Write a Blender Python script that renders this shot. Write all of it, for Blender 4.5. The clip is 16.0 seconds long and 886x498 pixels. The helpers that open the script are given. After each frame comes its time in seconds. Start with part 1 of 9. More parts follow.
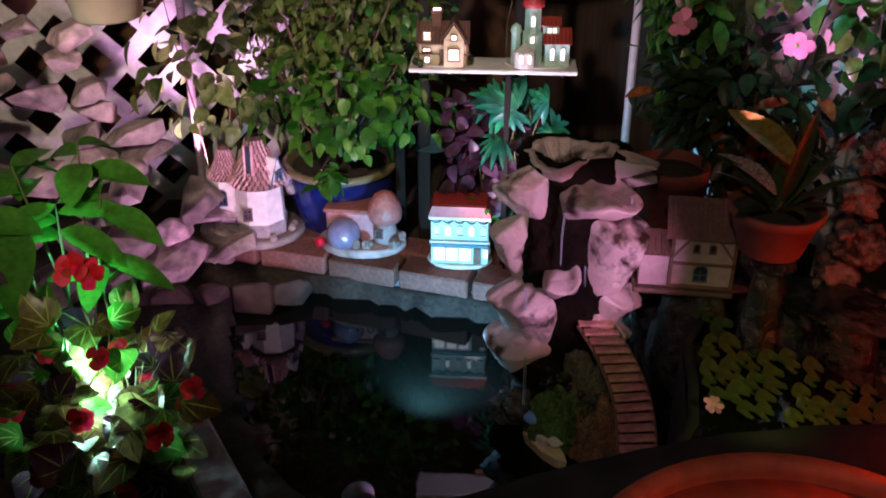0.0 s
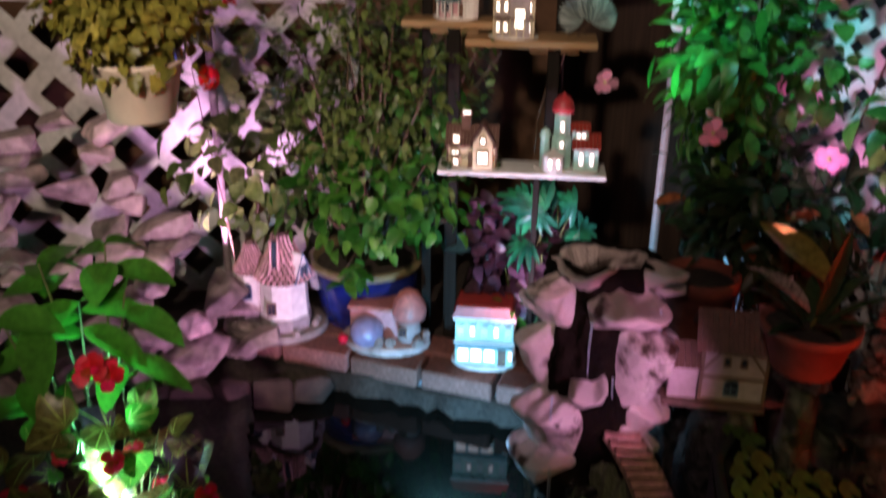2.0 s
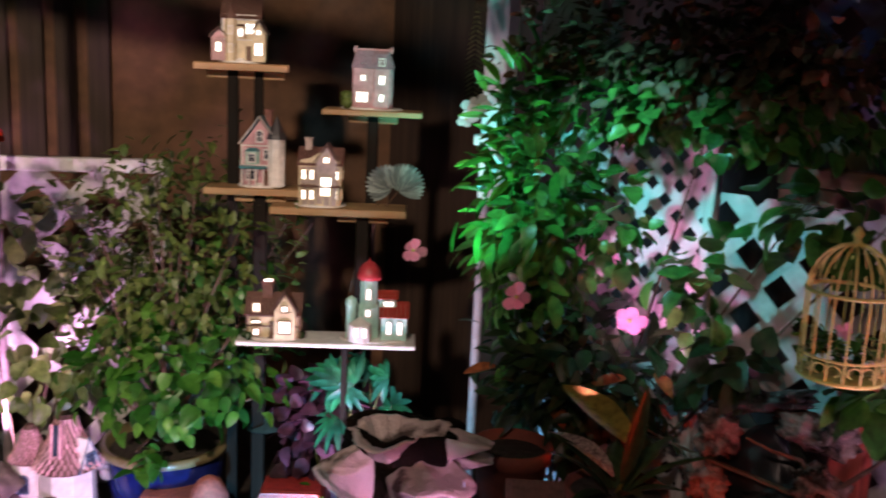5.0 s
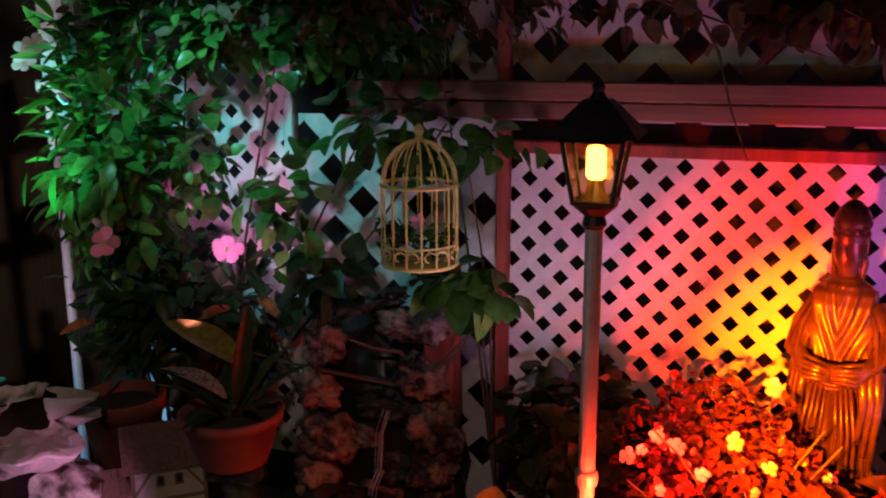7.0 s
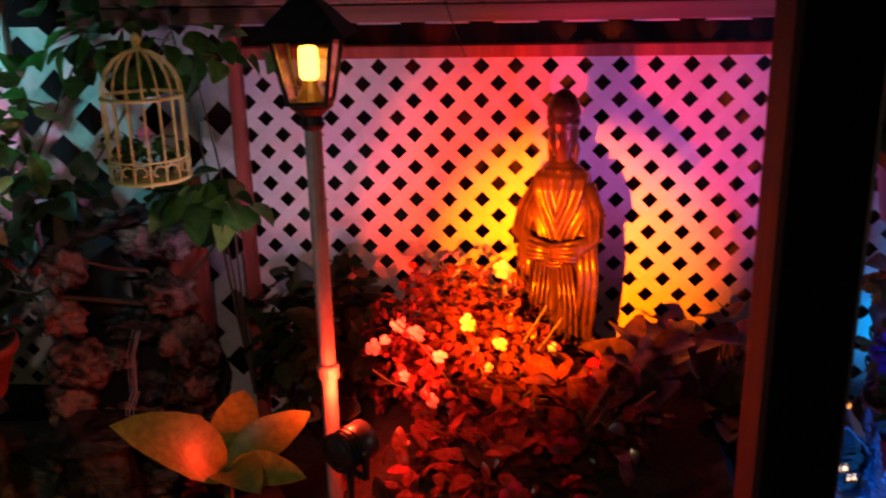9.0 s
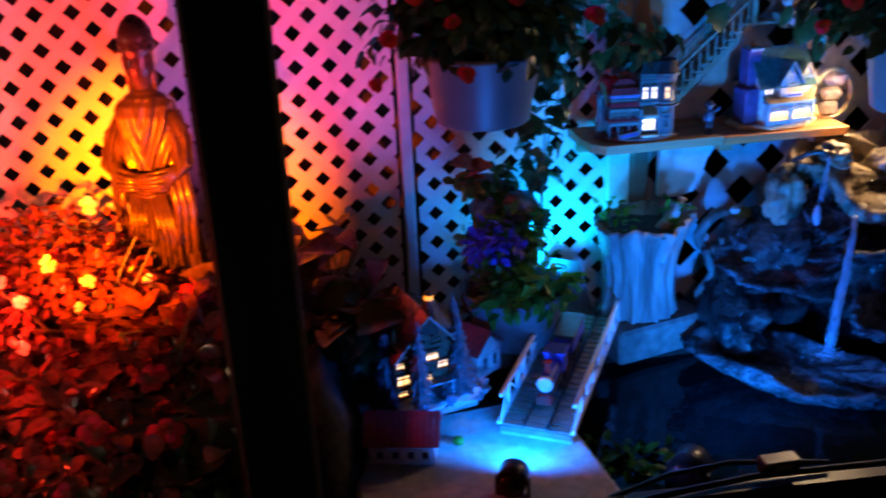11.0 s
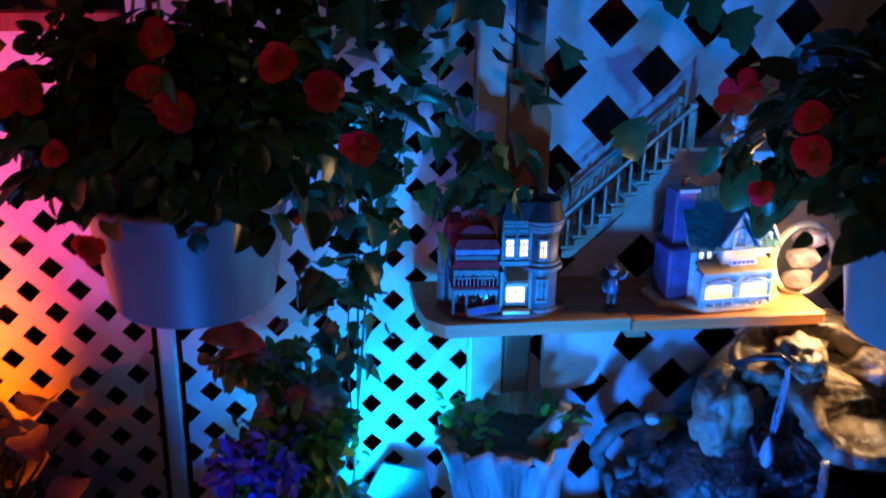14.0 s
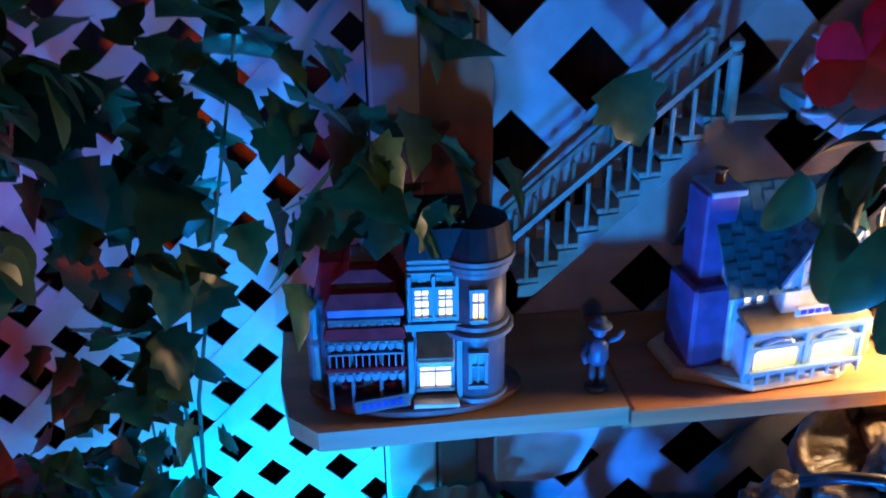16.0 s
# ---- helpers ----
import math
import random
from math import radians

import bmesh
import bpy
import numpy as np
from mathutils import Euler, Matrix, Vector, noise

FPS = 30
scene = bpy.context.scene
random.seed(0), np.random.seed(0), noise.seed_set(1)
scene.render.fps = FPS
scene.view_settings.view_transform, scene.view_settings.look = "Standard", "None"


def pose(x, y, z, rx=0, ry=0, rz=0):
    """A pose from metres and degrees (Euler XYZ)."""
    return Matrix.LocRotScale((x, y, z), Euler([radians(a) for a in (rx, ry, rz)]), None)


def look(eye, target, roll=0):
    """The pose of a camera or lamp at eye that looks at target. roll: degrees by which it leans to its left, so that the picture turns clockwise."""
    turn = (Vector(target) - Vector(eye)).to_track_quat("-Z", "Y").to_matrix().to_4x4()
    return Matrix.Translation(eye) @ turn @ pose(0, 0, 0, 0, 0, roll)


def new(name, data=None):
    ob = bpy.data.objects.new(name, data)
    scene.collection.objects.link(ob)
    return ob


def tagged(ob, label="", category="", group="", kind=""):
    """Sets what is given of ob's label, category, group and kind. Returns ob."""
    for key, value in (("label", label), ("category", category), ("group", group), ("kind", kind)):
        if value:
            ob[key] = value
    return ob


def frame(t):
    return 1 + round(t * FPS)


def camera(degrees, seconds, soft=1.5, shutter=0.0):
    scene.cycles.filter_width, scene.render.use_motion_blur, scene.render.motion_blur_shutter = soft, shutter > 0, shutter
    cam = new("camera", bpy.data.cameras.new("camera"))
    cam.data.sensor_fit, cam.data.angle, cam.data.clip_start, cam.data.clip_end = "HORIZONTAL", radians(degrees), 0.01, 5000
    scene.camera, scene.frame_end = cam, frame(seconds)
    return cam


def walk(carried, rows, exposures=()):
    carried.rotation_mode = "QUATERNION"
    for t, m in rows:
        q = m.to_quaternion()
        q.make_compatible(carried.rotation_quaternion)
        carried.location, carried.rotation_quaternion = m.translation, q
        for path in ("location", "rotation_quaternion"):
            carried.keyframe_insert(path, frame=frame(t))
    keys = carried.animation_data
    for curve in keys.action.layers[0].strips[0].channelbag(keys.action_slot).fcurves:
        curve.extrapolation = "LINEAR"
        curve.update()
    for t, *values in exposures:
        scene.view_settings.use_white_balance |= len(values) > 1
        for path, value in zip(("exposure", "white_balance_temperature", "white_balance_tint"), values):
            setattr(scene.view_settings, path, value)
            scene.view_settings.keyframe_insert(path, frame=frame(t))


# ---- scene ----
cam = camera(50.3, 16.0, soft=1.8, shutter=0.4)
PATH = [
    (0, (0.201, 0.091, 1.642), (-1.112, 1.255, 0.682), -0.0),
    (0.5, (0.199, 0.085, 1.642), (-1.099, 1.217, 0.624), -0.3),
    (1, (0.2, 0.08, 1.644), (-1.1, 1.19, 0.606), -0.6),
    (1.5, (0.197, 0.081, 1.649), (-1.11, 1.19, 0.619), -0.5),
    (2, (0.164, 0.119, 1.675), (-1.242, 1.294, 0.873), 0.7),
    (2.5, (0.135, 0.151, 1.685), (-1.35, 1.367, 1.121), 1.6),
    (3, (0.112, 0.174, 1.693), (-1.384, 1.393, 1.167), 1.9),
    (3.2, (0.107, 0.178, 1.704), (-1.385, 1.402, 1.179), 2.1),
    (5.3, (0.207, 0.296, 1.536), (-0.984, 1.863, 1.179), 2.7),
    (5.5, (0.212, 0.296, 1.52), (-0.873, 1.941, 1.174), 2.7),
    (6, (0.228, 0.29, 1.503), (-0.603, 2.075, 1.152), 1.9),
    (6.5, (0.244, 0.294, 1.487), (-0.443, 2.132, 1.099), 0.6),
    (7, (0.259, 0.299, 1.475), (-0.353, 2.153, 1.037), -0.2),
    (7.5, (0.279, 0.305, 1.465), (-0.23, 2.178, 0.981), -0.8),
    (8, (0.291, 0.307, 1.462), (-0.126, 2.191, 0.936), -0.7),
    (8.2, (0.297, 0.306, 1.461), (-0.076, 2.194, 0.917), -0.6),
    (10.3, (0.563, 0.243, 1.434), (0.656, 2.101, 0.7), -3.7),
    (10.5, (0.594, 0.242, 1.428), (0.719, 2.092, 0.678), -3.9),
    (11, (0.715, 0.243, 1.432), (1.007, 2.068, 0.669), -2.5),
    (11.5, (0.801, 0.27, 1.44), (1.225, 2.081, 0.704), -1.2),
    (12, (0.882, 0.343, 1.434), (1.405, 2.129, 0.701), 0.2),
    (12.5, (0.952, 0.521, 1.44), (1.512, 2.303, 0.726), 2.3),
    (13, (1.02, 0.637, 1.425), (1.509, 2.438, 0.706), 3.0),
    (13.5, (1.145, 0.769, 1.41), (1.48, 2.613, 0.713), 1.8),
    (14, (1.204, 0.914, 1.394), (1.461, 2.778, 0.718), 0.9),
    (14.5, (1.24, 1.129, 1.387), (1.572, 2.999, 0.759), 0.1),
    (15, (1.336, 1.278, 1.362), (1.669, 3.14, 0.712), -0.3),
    (15.5, (1.4, 1.374, 1.344), (1.652, 3.213, 0.599), -0.8),
    (16, (1.401, 1.449, 1.329), (1.615, 3.236, 0.457), -0.8),
]
walk(cam, [(t, look(eye, target, roll)) for t, eye, target, roll in PATH],
     ((0.0, 0.0), (3.0, 0.05), (5.5, 0.3), (6.2, 0.1), (7.0, -0.4), (8.0, -0.45), (10.5, -0.3), (11.5, -0.05), (13.0, 0.0), (16.0, 0.05)))

# ---- night sky, lamps ----
night = bpy.data.worlds.new("night")
scene.world = night
night.use_nodes = True
night.node_tree.nodes["Background"].inputs[0].default_value = (0.35, 0.42, 0.6, 1)
night.node_tree.nodes["Background"].inputs[1].default_value = 0.012


def spot_light(name, eye, target, colour, watts, cone=60, blend=0.5, radius=0.03):
    """A spot lamp: one of the garden's floodlights, a porch lamp, an added fill."""
    data = bpy.data.lights.new(name, "SPOT")
    data.energy, data.color, data.spot_size, data.spot_blend, data.shadow_soft_size = watts, colour, radians(cone), blend, radius
    ob = new(name, data)
    ob.matrix_world = look(eye, target)
    return ob


def point_light(name, at, colour, watts, radius=0.02):
    data = bpy.data.lights.new(name, "POINT")
    data.energy, data.color, data.shadow_soft_size = watts, colour, radius
    ob = new(name, data)
    ob.location = at
    return ob


PINK, BLUE = (1.0, 0.50, 0.94), (0.004, 0.17, 1.0)
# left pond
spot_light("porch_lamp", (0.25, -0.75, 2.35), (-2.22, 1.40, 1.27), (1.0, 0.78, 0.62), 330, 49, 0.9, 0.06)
# unseen lamp added so warm light reaches the right-hand pots
spot_light("front_fill_right", (0.9, -0.7, 2.2), (1.46, 1.85, 1.15), (1.0, 0.58, 0.42), 14, 32, 0.9, 0.06)
spot_light("pink_flood", (-1.04, 0.99, 0.215), (-2.40, 1.22, 0.70), PINK, 118, 62, 0.8)
# added fill for the shelf houses, in place of the pink flood's spill
spot_light("shelf_fill", (-1.30, 1.62, 0.22), (-1.72, 2.05, 1.05), (1.0, 0.60, 0.86), 46, 75, 0.8)
spot_light("lattice_flood", (-2.49, 1.37, 0.36), (-2.72, 1.58, 0.95), PINK, 42, 84, 0.7)
spot_light("rock_flood", (-0.42, 1.42, 0.66), (-1.15, 1.65, 0.55), PINK, 21, 44, 0.7)
spot_light("begonia_flood", (-1.44, 0.58, 0.490), (-1.61, 0.65, 0.555), (0.22, 1.0, 0.66), 52, 90, 0.8, 0.02)
point_light("begonia_bulb", (-1.435, 0.57, 0.455), (0.50, 1.0, 1.0), 30, 0.02)
# unseen lamp added to brighten the planter, stairs and rails
spot_light("front_fill_middle", (0.3, -0.3, 2.3), (-0.55, 1.75, 0.55), (1.0, 0.70, 0.60), 36, 52, 0.9, 0.05)
spot_light("green_flood", (-1.18, 1.82, 1.06), (-1.36, 2.27, 1.56), (0.14, 1.0, 0.86), 24, 80, 0.8)
spot_light("vine_top_flood", (-1.02, 1.60, 1.70), (-0.80, 2.27, 1.20), (0.24, 0.92, 1.0), 29, 58, 0.9)
spot_light("vine_flood", (-0.80, 1.86, 0.92), (-0.80, 2.27, 1.12), (1.0, 0.34, 0.72), 8, 84, 0.8)
spot_light("pond_edge_flood", (-1.28, 1.30, 0.16), (-1.50, 1.70, 0.18), (0.22, 0.60, 1.0), 46, 124, 0.8)
spot_light("lily_flood", (-0.37, 1.44, 0.66), (-0.60, 1.62, 0.42), (0.80, 0.95, 0.18), 1.1, 90, 0.9, 0.02)
# statue bed
spot_light("statue_flood", (0.20, 1.30, 0.92), (0.455, 2.27, 0.79), (1.0, 0.12, 0.0), 530, 38.5, 1.0, 0.012)
spot_light("red_flood", (0.090, 1.680, 0.690), (0.34, 2.24, 0.88), (1.0, 0.030, 0.010), 78, 66, 0.6, 0.012)
point_light("red_glow", (0.066, 1.690, 0.745), (1.0, 0.035, 0.01), 8.0, 0.012)
# added fill for the magenta that red and blue light mix on the lattice
spot_light("magenta_fill", (0.66, 1.72, 0.96), (0.70, 2.27, 1.14), (0.92, 0.13, 0.56), 7.2, 92, 0.9)
# added fill for the pink wash left of the statue, source unknown
spot_light("rose_fill", (-0.06, 1.83, 0.86), (-0.26, 2.27, 1.26), (0.88, 0.54, 0.88), 4.4, 130, 0.9)
# right pond
spot_light("blue_flood", (1.045, 1.605, 0.468), (1.22, 2.12, 0.62), BLUE, 11, 174, 0.3)
spot_light("cyan_flood", (1.275, 2.165, 0.50), (1.26, 2.27, 0.72), (0.002, 0.36, 1.0), 19, 140, 0.8)
spot_light("pond_flood", (1.41, 1.615, 0.40), (1.82, 2.14, 0.70), BLUE, 48, 118, 0.9)
spot_light("lattice_blue_flood", (1.50, 1.50, 0.60), (1.58, 2.27, 1.30), (0.010, 0.29, 1.0), 28, 82, 0.8)
spot_light("warm_lamp", (1.965, 2.085, 0.955), (1.79, 2.04, 0.83), (1.0, 0.64, 0.34), 10.0, 150, 0.7)
point_light("lantern_bulb", (0.032, 1.735, 1.29), (1.0, 0.40, 0.05), 0.7, 0.012)

# ---- mesh tools ----
class Geo:
    """Collects vertices and faces of one mesh."""

    def __init__(self):
        self.v, self.f = [], []

    def add(self, verts, faces, m=None):
        n = len(self.v)
        self.v += [tuple(m @ Vector(p)) for p in verts] if m is not None else [tuple(p) for p in verts]
        self.f += [tuple(i + n for i in face) for face in faces]
        return self

    def box(self, sx, sy, sz, m=None, bev=0.0):
        """A box centred on the origin, its edges chamfered by bev."""
        x, y, z = sx / 2, sy / 2, sz / 2
        if bev <= 0:
            c = [(i * x, j * y, k * z) for i in (-1, 1) for j in (-1, 1) for k in (-1, 1)]
            return self.add(c, [(0, 1, 3, 2), (4, 6, 7, 5), (0, 4, 5, 1), (2, 3, 7, 6), (0, 2, 6, 4), (1, 5, 7, 3)], m)
        bm = bmesh.new()
        for i in (-1, 1):
            for j in (-1, 1):
                for k in (-1, 1):
                    for p in ((i * x, j * (y - bev), k * (z - bev)), (i * (x - bev), j * y, k * (z - bev)), (i * (x - bev), j * (y - bev), k * z)):
                        bm.verts.new(p)
        bmesh.ops.convex_hull(bm, input=bm.verts)
        return self.bm(bm, m)

    def bm(self, bm, m=None):
        bm.verts.index_update()
        self.add([v.co.copy() for v in bm.verts], [[v.index for v in f.verts] for f in bm.faces], m)
        bm.free()
        return self

    def lathe(self, profile, n=24, m=None, wobble=0.0, seed=0.0):
        """Turns (radius, height) points about z."""
        verts, faces = [], []
        for r, z in profile:
            for i in range(n):
                a = math.tau * i / n
                k = 1 + wobble * noise.noise(Vector((math.cos(a) * 1.3, math.sin(a) * 1.3, z * 9 + seed)))
                verts.append((r * k * math.cos(a), r * k * math.sin(a), z))
        for j in range(len(profile) - 1):
            for i in range(n):
                k = (i + 1) % n
                faces.append((j * n + i, j * n + k, j * n + n + k, j * n + n + i))
        if profile[0][0] > 1e-5:
            faces.append(tuple(reversed(range(n))))
        if profile[-1][0] > 1e-5:
            faces.append(tuple(range((len(profile) - 1) * n, len(profile) * n)))
        return self.add(verts, faces, m)

    def tube(self, pts, r, n=6, m=None, r_end=None):
        """A round bar along points; it tapers to r_end."""
        pts = [Vector(p) for p in pts]
        verts, faces = [], []
        for i, p in enumerate(pts):
            d = (pts[min(i + 1, len(pts) - 1)] - pts[max(i - 1, 0)]).normalized()
            a = d.cross(Vector((0.3, 0.2, 1)) if abs(d.z) < 0.9 else Vector((1, 0, 0))).normalized()
            b = d.cross(a)
            rad = r + ((r_end if r_end is not None else r) - r) * i / max(1, len(pts) - 1)
            verts += [p + (a * math.cos(math.tau * k / n) + b * math.sin(math.tau * k / n)) * rad for k in range(n)]
        for i in range(len(pts) - 1):
            faces += [(i * n + k, i * n + (k + 1) % n, i * n + n + (k + 1) % n, i * n + n + k) for k in range(n)]
        faces += [tuple(reversed(range(n))), tuple(range(len(verts) - n, len(verts)))]
        return self.add(verts, faces, m)

    def prism(self, poly, depth, m=None):
        """A flat outline in x, z pushed back along y by depth."""
        n = len(poly)
        verts = [(x, 0, z) for x, z in poly] + [(x, depth, z) for x, z in poly]
        faces = [tuple(range(n)), tuple(reversed(range(n, 2 * n)))] + [(i, i + n, (i + 1) % n + n, (i + 1) % n) for i in range(n)]
        return self.add(verts, faces, m)

    def rock(self, size, m=None, rough=0.25, sub=3, seed=0.0, freq=1.6, flat=0.0):
        """A stone: a ball broken up by two scales of noise."""
        bm = bmesh.new()
        bmesh.ops.create_icosphere(bm, subdivisions=sub, radius=1.0)
        for v in bm.verts:
            p = v.co.copy()
            q = p * freq + Vector((seed * 3.1, seed * 1.7, -seed * 2.3))
            k = 1 + rough * noise.noise(q) + rough * 0.5 * noise.noise(q * 2.3) + rough * 0.35 * abs(noise.noise(q * 4.9)) + rough * 0.15 * noise.noise(q * 9.0)
            p *= k
            if flat and p.z > 0:
                p.z *= 1 - flat
            v.co = (p.x * size[0], p.y * size[1], p.z * size[2])
        return self.bm(bm, m)

    def angular(self, size, m=None, seed=0):
        """A split stone: the hull of a dozen scattered points, its corners broken off."""
        r = random.Random(seed)
        bm = bmesh.new()
        for i in range(15):
            p = Vector((r.uniform(-1, 1), r.uniform(-1, 1), r.uniform(-1, 1)))
            k = max(abs(p.x), abs(p.y), abs(p.z))
            p = p / k * r.uniform(0.8, 1.0)
            p = p.normalized() * (0.5 * p.length + 0.5)
            bm.verts.new((p.x * size[0], p.y * size[1], p.z * size[2]))
        out = bmesh.ops.convex_hull(bm, input=bm.verts)
        for v in [v for v in bm.verts if not v.link_faces]:
            bm.verts.remove(v)
        edges = [e for e in bm.edges if len(e.link_faces) == 2 and e.calc_face_angle() > 0.35]
        bmesh.ops.bevel(bm, geom=edges, offset=min(size) * 0.07, segments=1, affect="EDGES")
        return self.bm(bm, m)

    def leaf(self, at, way, up, length, width, shape="oval", curl=0.25, fold=0.15):
        """One leaf from its stalk end; shapes: oval, heart, lance."""
        way = Vector(way).normalized()
        side = way.cross(Vector(up))
        side = side.normalized() if side.length > 1e-4 else way.orthogonal().normalized()
        nor = side.cross(way).normalized()
        rows = {"oval": ((0, 0.0), (0.22, 0.38), (0.5, 0.5), (0.8, 0.33), (1, 0)), "heart": ((0, 0.05), (0.1, 0.42), (0.38, 0.54), (0.72, 0.34), (1, 0)),
                "lance": ((0, 0.06), (0.25, 0.40), (0.5, 0.5), (0.75, 0.36), (1, 0)),
                "ivy": ((0, 0.08), (0.06, 0.46), (0.2, 0.40), (0.36, 0.60), (0.5, 0.33), (0.68, 0.33), (0.86, 0.14), (1, 0)), "petal": ((0, 0.06), (0.3, 0.30), (0.6, 0.5), (0.85, 0.44), (1, 0.20))}[shape]
        if length > 0.03 and shape in ("oval", "heart", "lance", "petal"):
            # finer outline for the larger leaves
            fine = []
            for (s0, w0), (s1, w1) in zip(rows, rows[1:]):
                for q in (0.0, 0.5):
                    bulge = 0.16 * abs(w1 - w0) * math.sin(math.pi * q)
                    fine.append((s0 + (s1 - s0) * q, w0 + (w1 - w0) * q + bulge))
            rows = fine + [rows[-1]]
        at, n = Vector(at), len(self.v)
        for s, w in rows:
            mid = at + way * (length * s) - nor * (curl * length * s * s)
            lift = nor * (fold * width * w * 2)
            if w <= 0.001:
                self.v.append(tuple(mid))
            else:
                self.v += [tuple(mid - side * (w * width) + lift), tuple(mid), tuple(mid + side * (w * width) + lift)]
        i = n
        counts = [1 if w <= 0.001 else 3 for s, w in rows]
        for a, b in zip(counts, counts[1:]):
            j = i + a
            if a == 3 and b == 3:
                self.f += [(i, i + 1, j + 1, j), (i + 1, i + 2, j + 2, j + 1)]
            elif a == 1:
                self.f += [(i, j + 1, j), (i, j + 2, j + 1)]
            else:
                self.f += [(i, i + 1, j), (i + 1, i + 2, j)]
            i = j
        return self

    def flower(self, at, facing, r, petals=5, cup=0.25, roundness=0.5):
        """Petals about a centre."""
        facing = Vector(facing).normalized()
        a = facing.orthogonal().normalized()
        b = facing.cross(a)
        for i in range(petals):
            w = math.tau * i / petals
            w += 0.14 * math.sin(at[0] * 911 + at[2] * 577 + i * 2.4)
            k = 1 + 0.14 * math.sin(at[0] * 613 + at[1] * 301 + i * 4.1)
            way = a * math.cos(w) + b * math.sin(w) + facing * (cup + 0.14 * math.sin(at[2] * 831 + i * 3.3))
            self.leaf(at, way, facing, r * k, r * (1.0 + roundness) * math.sin(math.pi / petals) * 1.0, "petal", 0.25, -0.08)
        return self


def mesh(name, geo, material, smooth=False):
    me = bpy.data.meshes.new(name)
    me.from_pydata(geo.v, [], geo.f)
    if material:
        me.materials.append(material)
    if smooth or (material and material.name.startswith(("leaf", "petal"))):
        me.polygons.foreach_set("use_smooth", [True] * len(me.polygons))
    me.update()
    return me


def part(name, geo, material, parent=None, label="", smooth=False, m=None):
    """One mesh object, under a thing or a part."""
    if material and material.name.startswith(("leaf_", "petal_")):
        smooth = True
    ob = new(name, geo if isinstance(geo, bpy.types.Mesh) else mesh(name, geo, material, smooth))
    if parent is not None:
        ob.parent = parent
    if m is not None:
        ob.matrix_local = m
    if label:
        ob["label"] = label
    return ob


def thing(name, label, category, m, group="", kind=""):
    ob = new(name)
    ob.empty_display_size = 0.02
    ob.matrix_world = m
    return tagged(ob, label, category, group, kind)


def structure(name, geo, material, label, category, smooth=False, m=None):
    ob = part(name, geo, material, None, "", smooth, m)
    return tagged(ob, label, category, kind="structure")


def T(x, y, z, rx=0, ry=0, rz=0):
    return pose(x, y, z, rx, ry, rz)


rng = random.Random(7)


def ru(a, b):
    return rng.uniform(a, b)


def rand_dir(up=0.0):
    while True:
        d = Vector((ru(-1, 1), ru(-1, 1), ru(-1, 1)))
        if 0.05 < d.length < 1:
            return (d.normalized() + Vector((0, 0, up))).normalized()


# ---- materials ----
def rgb(c, k=1.0):
    return (c[0] * k, c[1] * k, c[2] * k, 1)


